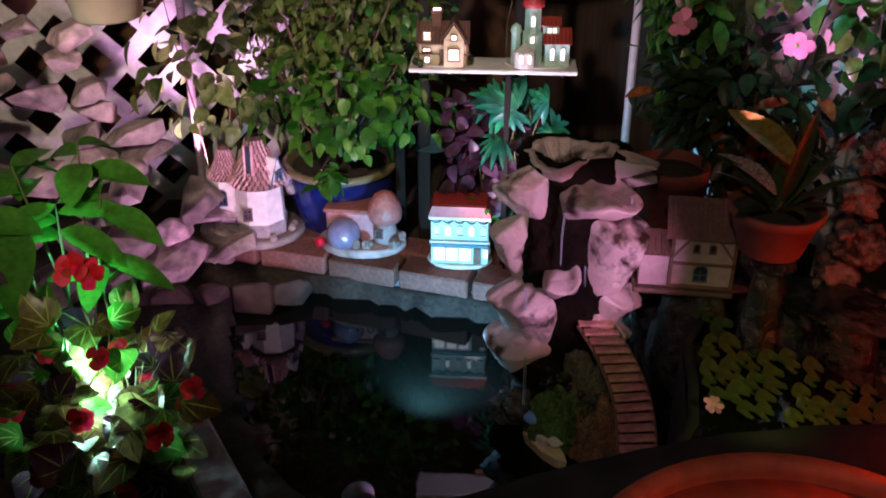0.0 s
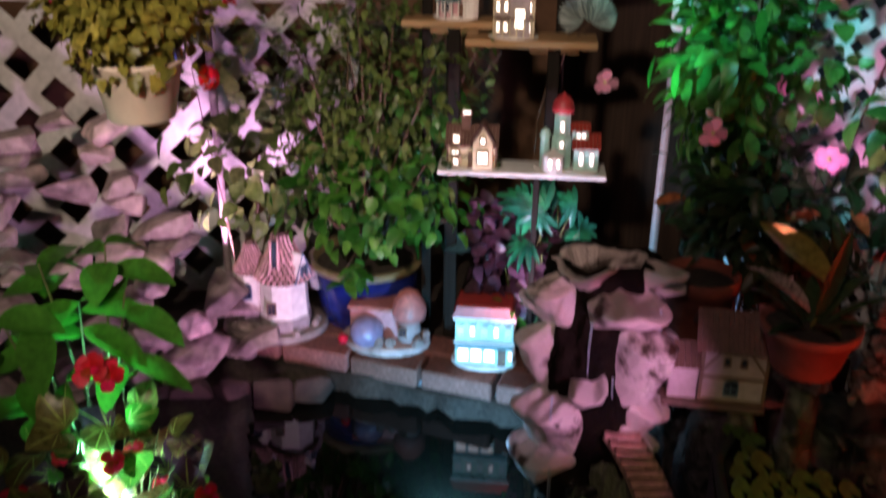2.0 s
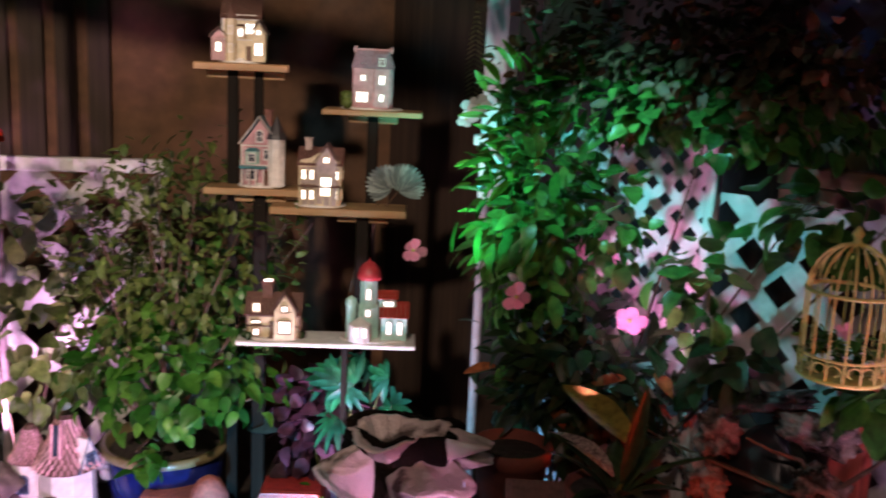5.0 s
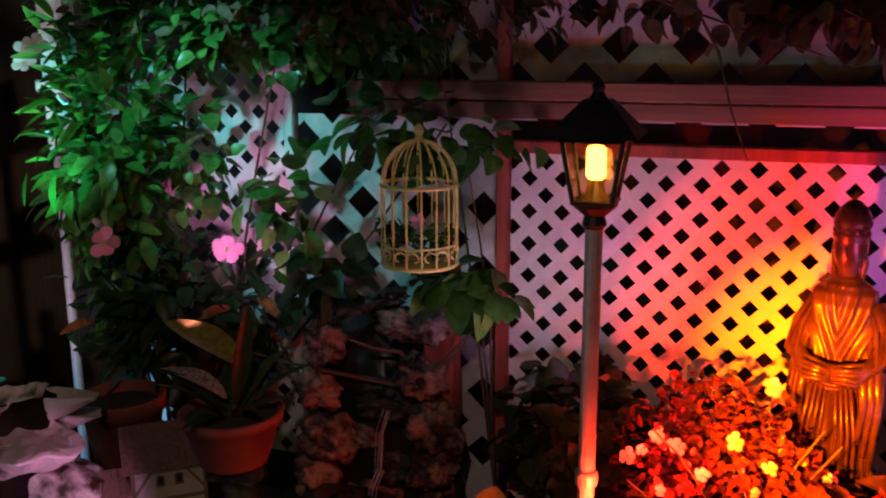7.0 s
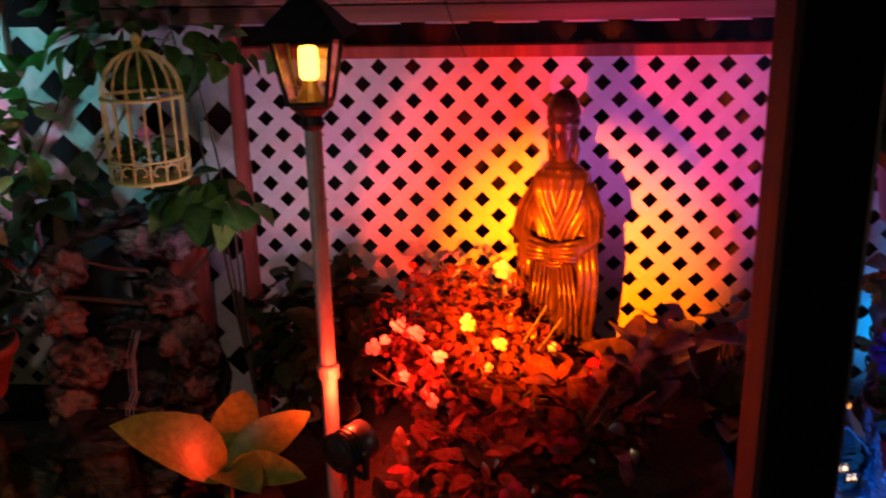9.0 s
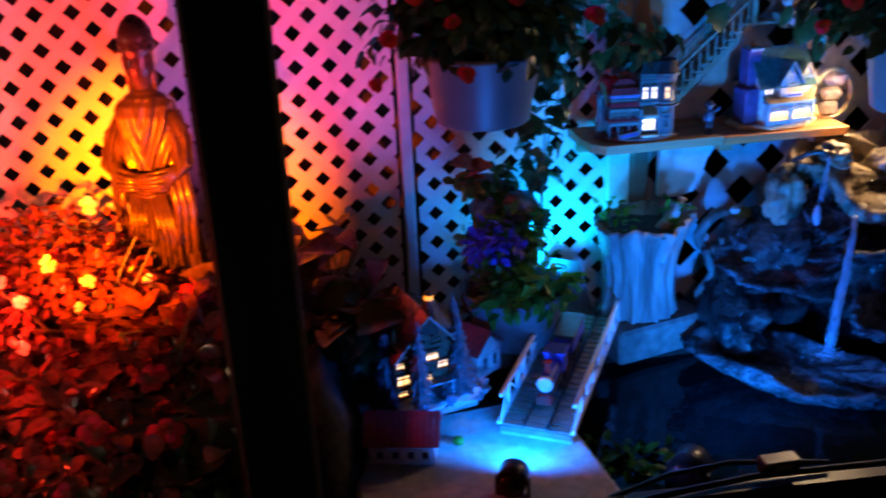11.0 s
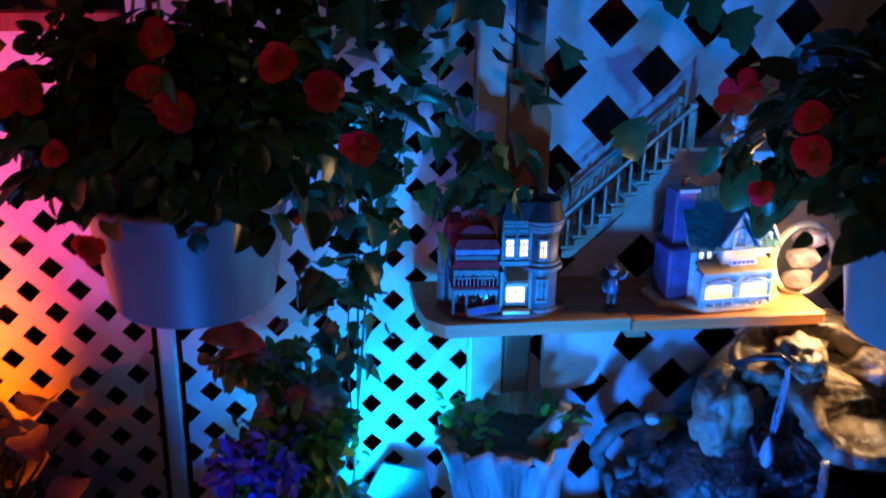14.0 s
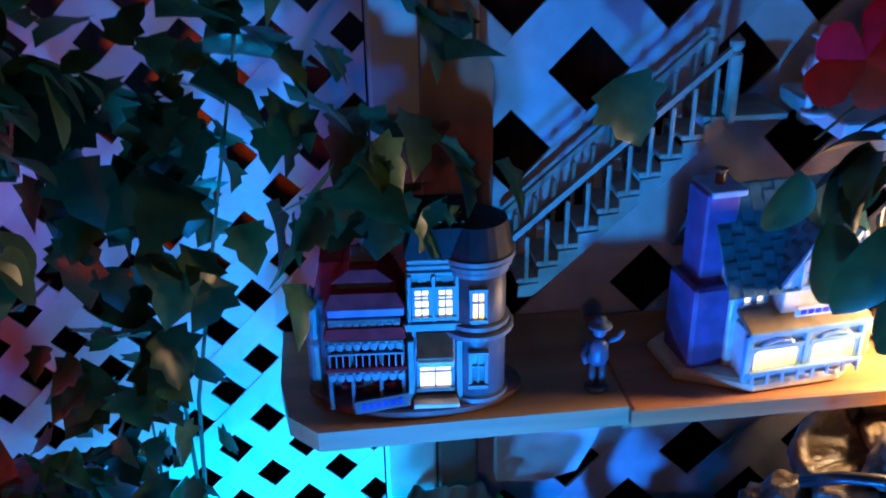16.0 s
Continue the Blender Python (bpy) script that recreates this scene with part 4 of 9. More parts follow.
def mint_shop():
    t = thing("shop", "lit mint-green ceramic shop with a red roof", "ornament house", T(-1.685, 1.835, 0.197, 0, 0, 44) @ Matrix.Diagonal((1.04, 1.04, 1.12, 1)))
    house_base(t, 0.098, 0.062, CERAMIC, 0.012)
    part("body", Geo().box(0.168, 0.09, 0.146, T(0, 0, 0.085), 0.002), MINT, t)
    g = Geo().prism([(-0.092, 0.157), (0.092, 0.157), (0.078, 0.190), (-0.078, 0.190)], 0.104, T(0, -0.056, 0)).box(0.15, 0.09, 0.004, T(0, -0.003, 0.191), 0.001)
    part("roof", g, REDROOF, t, "glossy red tin roof")
    part("cornice", Geo().box(0.180, 0.014, 0.008, T(0, -0.05, 0.154), 0.001), CERAMIC, t)
    part("floor_band", Geo().box(0.176, 0.01, 0.006, T(0, -0.049, 0.082), 0.001), CERAMIC, t)
    for i in range(5):
        x = -0.068 + i * 0.034
        window(t, x, -0.0455, 0.112, 0.013, 0.022, WIN_WHITE if i % 2 else CERAMIC, CERAMIC, arched=True, bars=False)
        part("garland", Geo().tube([(x - 0.016, -0.050, 0.148), (x - 0.008, -0.051, 0.141), (x, -0.051, 0.139), (x + 0.008, -0.051, 0.141), (x + 0.016, -0.050, 0.148)], 0.002, 5), LEAF_DARK, t)
    part("shop_band", Geo().box(0.168, 0.004, 0.010, T(0, -0.047, 0.069), 0.001), TEALROOF, t)
    for i, x in enumerate((-0.060, -0.022, 0.016)):
        window(t, x, -0.0455, 0.043, 0.030, 0.036, WIN_WHITE, CERAMIC, bars=False, name="shop_window")
    door(t, 0.052, -0.0465, 0.013, 0.022, 0.05, TIMBER)
    window(t, 0.076, -0.0455, 0.046, 0.010, 0.026, WIN_WHITE, CERAMIC)
    for z in (0.045, 0.11):
        window(t, 0.0, -0.085, z, 0.018, 0.026, WIN_WHITE if z < 0.08 else WIN_DIM, CERAMIC, T(0, 0, 0, 0, 0, 90))


def timbered_house():
    t = thing("timbered_house", "pink plaster half-timbered ornament house with brown tiles", "ornament house", T(-0.868, 1.825, 0.484, 0, 0, 40) @ Matrix.Diagonal((0.96, 0.90, 0.92, 1)))
    part("base", Geo().box(0.24, 0.15, 0.014, T(-0.02, 0, 0.007), 0.004), BROWNTILE, t)
    part("body", Geo().box(0.150, 0.11, 0.16, T(0.02, 0, 0.09), 0.002), mat("pink_plaster", (0.38, 0.27, 0.29), 0.7, 0.15, 60, 0.3), t)
    g = Geo()
    for z in (0.02, 0.085, 0.165):
        g.box(0.154, 0.006, 0.008, T(0.02, -0.055, z))
    for x in (-0.053, 0.093):
        g.box(0.008, 0.006, 0.15, T(x, -0.055, 0.095))
    for x, a in ((-0.035, 35), (0.075, -35)):
        g.box(0.006, 0.005, 0.060, T(x, -0.055, 0.125, 0, a, 0))
    part("timber_frame", g, TIMBER, t)
    roof, tri = gable_roof(t, 0.155, 0.125, 0.165, 0.078, 0.016, BROWNTILE, T(0.02, 0, 0), 9)
    part("gable", tri, TIMBER, t)
    part("lean_to", Geo().box(0.07, 0.09, 0.10, T(-0.092, -0.005, 0.06), 0.002), bpy.data.materials["pink_plaster"], t)
    roof, tri = gable_roof(t, 0.062, 0.10, 0.108, 0.042, 0.010, BROWNTILE, T(-0.094, -0.005, 0), 5, name="lean_to_roof")
    window(t, 0.018, -0.0555, 0.052, 0.030, 0.028, WIN_DIM, BLUEHOUSE, arched=True)
    for x in (0.002, 0.04):
        window(t, x, -0.0555, 0.128, 0.012, 0.016, WIN_DIM, TIMBER, arched=True, bars=False)
    chimney(t, 0.075, 0.02, 0.195, 0.055, TILEROOF, 0.016)


def simple_house(name, label, m, w, d, h, rise, wall, roof_mat, trim, pane, floors=2, cols=3, axis="x", gable_window=True, chim=None, base=True, wing=None, group="lit ceramic village houses"):
    t = thing(name, label, "ornament house", m, group)
    if base:
        house_base(t, w * 0.66, d * 0.72, CERAMIC, 0.008)
    part("body", Geo().box(w, d, h, T(0, 0, 0.006 + h / 2), 0.0015), wall, t)
    roof, tri = gable_roof(t, w, d, h + 0.006, rise, 0.008, roof_mat, None, 6, axis)
    part("gable", tri, wall, t)
    for r in range(floors):
        for c in range(cols):
            x = (c + 0.5) / cols * w - w / 2
            z = 0.006 + h * (r + 0.52) / floors
            if r == 0 and c == cols // 2:
                door(t, x, -d / 2 - 0.0005, 0.007, w / cols * 0.42, h / floors * 0.7, TIMBER)
            else:
                window(t, x, -d / 2 - 0.0005, z, w / cols * 0.45, h / floors * 0.45, pane, trim)
        for s in (-90, 90):
            window(t, 0.0, -w / 2 - 0.0005, 0.006 + h * (r + 0.52) / floors, d * 0.25, h / floors * 0.42, pane, trim, T(0, 0, 0, 0, 0, s))
    if axis == "y" and gable_window:
        window(t, 0, -d / 2 - 0.0005, h + rise * 0.33, w * 0.16, rise * 0.32, pane, trim, arched=True)
    if chim:
        chimney(t, *chim)
    if wing:
        ww, wd, wh, wr, wx, wy = wing
        part("wing", Geo().box(ww, wd, wh, T(wx, wy, 0.006 + wh / 2), 0.0015), wall, t)
        r2, tri2 = gable_roof(t, ww, wd, wh + 0.006, wr, 0.006, roof_mat, T(wx, wy, 0), 5, "y", "wing_roof")
        part("wing_gable", tri2, wall, t)
        window(t, wx, wy - wd / 2 - 0.0005, 0.006 + wh * 0.45, ww * 0.5, wh * 0.42, pane, trim)
        window(t, wx, wy - wd / 2 - 0.0005, wh + wr * 0.25, ww * 0.25, wr * 0.3, pane, trim, bars=False)
    return t


def dress(t, w, d, h, trim, steps=True):
    """Corner boards, eaves cornice, floor band, front steps and a ridge finial on a house body."""
    for sx in (-1, 1):
        for sy in (-1, 1):
            part("corner_board", Geo().box(0.006, 0.006, h, T(sx * w / 2, sy * d / 2, 0.006 + h / 2), 0.0008), trim, t)
    for z in (0.006 + h - 0.004, 0.006 + h * 0.5):
        part("cornice", Geo().box(w + 0.008, 0.005, 0.004, T(0, -d / 2 - 0.002, z), 0.0008), trim, t)
    if steps:
        for k in range(2):
            part("doorstep", Geo().box(0.026 - 0.006 * k, 0.016 - 0.007 * k, 0.004, T(0, -d / 2 - 0.008 + 0.003 * k, 0.010 + 0.004 * k), 0.0008), trim, t)


def bay_window(t, x, y, z, w, h, wall, roof_mat, pane, trim):
    """A three-sided bay with its own little roof."""
    poly = [(-w / 2, 0), (-w * 0.3, -w * 0.28), (w * 0.3, -w * 0.28), (w / 2, 0)]
    n = len(poly)
    body = [(px + x, py + y, z) for px, py in poly] + [(px + x, py + y, z + h) for px, py in poly]
    b = part("bay", Geo().add(body, [tuple(reversed(range(n))), tuple(range(n, 2 * n))] + [(i, (i + 1) % n, (i + 1) % n + n, i + n) for i in range(n)]), wall, t)
    top = [(px * 1.12 + x, py * 1.15 + y, z + h) for px, py in poly] + [(px * 0.6 + x, py * 0.4 + y, z + h + w * 0.22) for px, py in poly]
    part("bay_roof", Geo().add(top, [tuple(reversed(range(n))), tuple(range(n, 2 * n))] + [(i, (i + 1) % n, (i + 1) % n + n, i + n) for i in range(n)]), roof_mat, b)
    window(t, x, y - w * 0.28 - 0.0005, z + h * 0.5, w * 0.42, h * 0.6, pane, trim)


def turret(t, x, y, r, h, cone, wall, roof_mat, pane, z0=0.006, n=8):
    part("turret", Geo().lathe([(r, z0), (r, z0 + h)], n, T(x, y, 0, 0, 0, 22.5)), wall, t)
    part("turret_roof", Geo().lathe([(r * 1.2, z0 + h - 0.002), (r * 1.05, z0 + h + cone * 0.15), (r * 0.5, z0 + h + cone * 0.6), (0.001, z0 + h + cone), (0, z0 + h + cone)], n, T(x, y, 0, 0, 0, 22.5)), roof_mat, t)
    for z in (0.3, 0.72):
        window(t, x, y - r * 0.93, z0 + h * z, r * 0.5, h * 0.17, pane, CERAMIC, bars=False)


def ledge_shelf(name, label, corners, z, thick, material, legs=()):
    """A wooden shelf board with posts down to the soil."""
    a, b = Vector((*corners[0], 0)), Vector((*corners[1], 0))
    d = b - a
    depth = corners[2]
    t = thing(name, label, "shelf", Matrix.Translation((*((a + b) / 2).xy, 0)) @ Matrix.Rotation(math.atan2(d.y, d.x), 4, "Z"))
    part("board", Geo().box(d.length, depth, thick, T(0, 0, z - thick / 2), 0.003), material, t)
    for x, y, s, z0 in legs:
        part("post", Geo().box(s, s, z - thick - z0, T(x, y, (z - thick + z0) / 2), 0.003), POSTWOOD, t)
        part("brace", Geo().box(0.16, s * 0.8, 0.025, T(x, y, z - thick - 0.014), 0.003), WOOD_X, t)
    return t


def left_village():
    # low white shelf with two houses
    ledge_shelf("low_shelf", "narrow white board carrying two lit houses", ((-2.03, 1.93), (-1.66, 2.30), 0.13), 0.725, 0.014, WHITEPAINT, ((0.05, 0.055, 0.02, -0.13),))
    t = simple_house("gabled_house", "lit cream ceramic house with a brown roof and chimney", T(-1.955, 2.005, 0.725, 0, 0, 45), 0.15, 0.085, 0.070, 0.055, CREAM, BROWNTILE, TIMBER, WIN_PALE, 1, 3, "x", True, (-0.020, 0.0, 0.10, 0.065, BRICK, 0.03), True, (0.062, 0.075, 0.085, 0.055, 0.035, -0.025))
    window(t, -0.048, -0.046, 0.098, 0.018, 0.022, WIN_PALE, CREAM, name="dormer_window")
    dress(t, 0.15, 0.085, 0.070, TIMBER)
    part("chimney_glow", Geo().box(0.024, 0.024, 0.003, T(-0.020, 0.0, 0.1685), 0.0008), WIN_WHITE, t, "brightly lit chimney top")
    bay_window(t, -0.048, -0.043, 0.010, 0.036, 0.032, CREAM, BROWNTILE, WIN_PALE, TIMBER)
    bush_bits(t, [(-0.085, -0.035, 0.006), (-0.07, -0.05, 0.006), (0.082, -0.03, 0.006)], LEAF_DARK, 0.011)
    t = thing("church", "lit mint ceramic church with a domed red tower", "ornament house", T(-1.745, 2.215, 0.725, 0, 0, 45), "lit ceramic village houses")
    house_base(t, 0.105, 0.062, CERAMIC, 0.008)
    part("nave", Geo().box(0.075, 0.085, 0.072, T(0.055, 0.005, 0.042), 0.0015), MINT, t)
    roof, tri = gable_roof(t, 0.075, 0.085, 0.078, 0.036, 0.007, REDROOF, T(0.055, 0.005, 0), 5)
    part("gable", tri, MINT, t)
    part("upper_nave", Geo().box(0.05, 0.05, 0.035, T(0.035, 0.01, 0.112), 0.0015), MINT, t)
    roof, tri = gable_roof(t, 0.05, 0.05, 0.128, 0.018, 0.006, REDROOF, T(0.035, 0.01, 0), 3, name="upper_roof")
    part("tower", Geo().lathe([(0.034, 0.006), (0.032, 0.10), (0.027, 0.105), (0.026, 0.185)], 8, T(-0.022, 0, 0, 0, 0, 22.5)), MINT, t)
    part("dome", Geo().lathe([(0.034, 0.183), (0.035, 0.195), (0.030, 0.215), (0.018, 0.230), (0.004, 0.238), (0, 0.248)], 14, T(-0.022, 0, 0)), REDROOF, t, smooth=True)
    part("entrance", Geo().lathe([(0.036, 0.006), (0.034, 0.055), (0.022, 0.062), (0, 0.078)], 10, T(-0.045, -0.038, 0)), CERAMIC, t)
    part("side_turret", Geo().lathe([(0.015, 0.006), (0.015, 0.105), (0.019, 0.107), (0.014, 0.125), (0, 0.135)], 8, T(-0.072, -0.012, 0)), MINT, t)
    for x, y, z, w, h in ((0.04, -0.0385, 0.042, 0.012, 0.032), (0.072, -0.0385, 0.042, 0.012, 0.032), (-0.022, -0.036, 0.088, 0.012, 0.02), (-0.022, -0.028, 0.14, 0.012, 0.026), (-0.055, -0.074, 0.035, 0.012, 0.024), (-0.030, -0.072, 0.035, 0.010, 0.024), (0.03, -0.0155, 0.113, 0.012, 0.015), (0.045, -0.0155, 0.113, 0.012, 0.015)):
        window(t, x, y, z, w, h, WIN_WHITE, CERAMIC, arched=h > 0.02, bars=False)
    window(t, 0.005, -0.093, 0.042, 0.014, 0.034, WIN_WHITE, CERAMIC, T(0, 0, 0, 0, 0, 90), True, False)
    # middle shelf
    ledge_shelf("middle_shelf", "weathered wooden shelf on a post", ((-2.16, 2.15), (-1.86, 2.445), 0.15), 1.085, 0.024, WOOD_X, ((0.075, 0.0, 0.04, -0.13),))
    ledge_shelf("middle_shelf", "weathered wooden shelf behind the shrub", ((-2.34, 2.03), (-2.10, 2.27), 0.13), 1.13, 0.022, WOOD_X, ((0.0, 0.0, 0.04, -0.13),))
    t = simple_house("row_house", "lit pale ceramic inn with a gabled front", T(-2.045, 2.25, 1.085, 0, 0, 44), 0.125, 0.085, 0.125, 0.05, BROWNHOUSE, BROWNTILE, CREAM, WIN_PALE, 2, 5, "x", True, (-0.04, 0.0, 0.15, 0.06, BROWNHOUSE, 0.022), True, (0.062, 0.07, 0.135, 0.055, 0.02, -0.02))
    dress(t, 0.125, 0.085, 0.125, CREAM)
    for x in (-0.055, -0.033, -0.011, 0.011, 0.033, 0.055):
        part("porch_column", Geo().lathe([(0.003, 0.008), (0.0022, 0.012), (0.0022, 0.060), (0.0032, 0.064)], 8, T(x, -0.056, 0)), CREAM, t)
    part("porch_roof", Geo().box(0.126, 0.018, 0.005, T(0, -0.050, 0.067, 12, 0, 0), 0.001), BROWNTILE, t)
    part("parapet", Geo().prism([(-0.062, 0.132), (0.062, 0.132), (0.060, 0.146), (0.03, 0.152), (0.0, 0.172), (-0.03, 0.152), (-0.060, 0.146)], 0.004, T(0, -0.047, 0)), CREAM, t, "cream curved parapet")
    part("scallop_band", Geo().box(0.13, 0.005, 0.006, T(0, -0.045, 0.068), 0.001), CREAM, t)
    t = simple_house("victorian_house", "ceramic victorian house with a dark green turret roof", T(-2.225, 2.155, 1.13, 0, 0, 44), 0.11, 0.08, 0.13, 0.085, PINKHOUSE, TEALROOF, CERAMIC, WIN_DIM, 2, 2, "y", True, (0.02, 0.02, 0.17, 0.07, BRICK, 0.02))
    turret(t, 0.052, -0.030, 0.028, 0.15, 0.07, CERAMIC, DARKROOF, WIN_DIM)
    dress(t, 0.11, 0.08, 0.13, CERAMIC)
    bay_window(t, -0.022, -0.0405, 0.075, 0.046, 0.040, MINT, TEALROOF, WIN_DIM, CERAMIC)
    for x in (-0.050, -0.028, -0.006, 0.016):
        part("porch_column", Geo().lathe([(0.0035, 0.008), (0.0026, 0.012), (0.0026, 0.058), (0.0036, 0.062)], 8, T(x, -0.062, 0)), CERAMIC, t)
    part("porch_roof", Geo().box(0.085, 0.028, 0.005, T(-0.018, -0.052, 0.066, 10, 0, 0), 0.001), TEALROOF, t)
    part("bargeboard", Geo().tube([(-0.064, -0.050, 0.136), (0.0, -0.050, 0.224), (0.064, -0.050, 0.136)], 0.0028, 5), CERAMIC, t)
    # high shelves
    ledge_shelf("high_shelf", "small wooden shelf of two stacked boards", ((-2.125, 2.325), (-1.895, 2.54), 0.15), 1.385, 0.018, WOOD_X, ((0.0, 0.02, 0.035, -0.13),))
    t = thing("mansion", "lit rose ceramic mansion with a mansard roof", "ornament house", T(-2.012, 2.43, 1.385, 0, 0, 43), "lit ceramic village houses")
    house_base(t, 0.10, 0.055, CERAMIC, 0.007)
    part("body", Geo().box(0.125, 0.075, 0.125, T(0, 0, 0.068), 0.0015).box(0.05, 0.02, 0.125, T(0.03, -0.045, 0.068), 0.0015), PINKHOUSE, t)
    part("roof", Geo().prism([(-0.068, 0.13), (0.068, 0.13), (0.052, 0.185), (-0.052, 0.185)], 0.085, T(0, -0.043, 0)).prism([(0.002, 0.13), (0.058, 0.13), (0.048, 0.175), (0.012, 0.175)], 0.03, T(0, -0.062, 0)), MAUVEROOF, t)
    part("cresting", Geo().box(0.125, 0.006, 0.006, T(0, -0.036, 0.188)).box(0.008, 0.07, 0.02, T(-0.056, 0, 0.188)).box(0.008, 0.07, 0.02, T(0.056, 0, 0.188)), PINKHOUSE, t)
    for x, y, z, w, h, p in ((-0.03, -0.038, 0.10, 0.014, 0.016, WIN_WHITE), (-0.03, -0.038, 0.152, 0.012, 0.012, WIN_WHITE), (0.03, -0.0555, 0.095, 0.016, 0.026, WIN_WHITE), (0.03, -0.060, 0.15, 0.015, 0.02, WIN_WHITE), (-0.032, -0.038, 0.04, 0.034, 0.030, WIN_WHITE), (0.03, -0.0555, 0.040, 0.012, 0.02, WIN_PALE)):
        window(t, x, y, z, w, h, p, CERAMIC, bars=True)
    for i, (x, y) in enumerate(((-0.085, -0.02), (-0.078, -0.035))):
        bush_bits(t, [(x, y, 0.01), (x, y + 0.004, 0.03)], LEAF, 0.016)
    ledge_shelf("high_shelf", "small wooden shelf on a cedar post", ((-2.385, 2.02), (-2.20, 2.24), 0.15), 1.512, 0.022, WOOD_X, ((-0.03, 0.02, 0.035, -0.13), (0.05, 0.02, 0.03, -0.13)))
    t = simple_house("manor", "lit cream ceramic manor with side pavilions", T(-2.293, 2.13, 1.512, 0, 0, 46), 0.11, 0.075, 0.13, 0.06, CREAM, BROWNTILE, CERAMIC, WIN_PALE, 2, 2, "x", True, None, True, (0.042, 0.06, 0.085, 0.04, 0.055, -0.02))
    dress(t, 0.11, 0.075, 0.13, CERAMIC)
    part("balustrade", Geo().box(0.10, 0.004, 0.010, T(0.0, -0.040, 0.142), 0.001), CERAMIC, t)
    bay_window(t, 0.0, -0.038, 0.075, 0.034, 0.036, CREAM, BROWNTILE, WIN_WHITE, CERAMIC)
    window(t, -0.068, -0.0425, 0.045, 0.014, 0.022, WIN_PALE, CERAMIC, arched=True)
    roof, tri = gable_roof(t, 0.045, 0.06, 0.077, 0.03, 0.006, BROWNTILE, T(-0.068, -0.012, 0), 4, "y", "pavilion_roof")
    part("pavilion_gable", tri, PINKHOUSE, t)
    part("pavilion", Geo().box(0.045, 0.06, 0.07, T(-0.068, -0.012, 0.041), 0.0015), PINKHOUSE, t)
    turret(t, -0.03, -0.03, 0.022, 0.13, 0.05, CREAM, BROWNTILE, WIN_WHITE)
    figurine(T(-1.918, 2.50, 1.385, 0, 0, 40), CLOTH_BLUE, PETAL_PINK, "small painted figurine waving beside the rose mansion")
    figurine(T(-1.868, 2.10, 0.725, 0, 0, 40), TIMBER, CERAMIC, "small dark figurine between the lit houses", 0.055)


def figurine(m, legs, shirt, label, h=0.062):
    """A painted statuette: one plain mesh."""
    s = h / 0.062
    g = Geo()
    g.lathe([(0.009, 0), (0.010, 0.002), (0.008, 0.004)], 10, T(0, 0, 0))
    for x in (-0.004, 0.004):
        g.tube([(x, 0, 0.003), (x, 0, 0.026)], 0.0032, 6)
    g.lathe([(0.006, 0.024), (0.0085, 0.030), (0.0075, 0.042), (0.004, 0.047)], 10)
    g.tube([(-0.008, 0, 0.043), (-0.013, -0.003, 0.034), (-0.011, -0.008, 0.029)], 0.0024, 6)
    g.tube([(0.008, 0, 0.043), (0.014, -0.002, 0.046), (0.017, -0.004, 0.053)], 0.0024, 6)
    g.lathe([(0.002, 0.046), (0.0052, 0.050), (0.0055, 0.054), (0.003, 0.059), (0, 0.060)], 10)
    g.lathe([(0.0095, 0.0565), (0.0092, 0.058), (0.005, 0.0585), (0.0045, 0.064), (0, 0.065)], 12)
    ob = part("figurine", g, shirt, None, "", True, m @ Matrix.Diagonal((s, s, s, 1)))
    return tagged(ob, label, "figurine")


white_cottage()
mushroom_house()
mint_shop()
timbered_house()
before = set(bpy.data.objects)
left_village()
SHELVES = Vector((0.15, 0.135, 1.67))


def drawn_in(m, k, c=SHELVES):
    """The same matrix, its place drawn in towards c and its size with it."""
    return Matrix.Translation(c) @ Matrix.Diagonal((k, k, k, 1)) @ Matrix.Translation(-c) @ m


for ob in set(bpy.data.objects) - before:
    if ob.parent is None:
        ob.matrix_world = drawn_in(ob.matrix_world, 0.87)

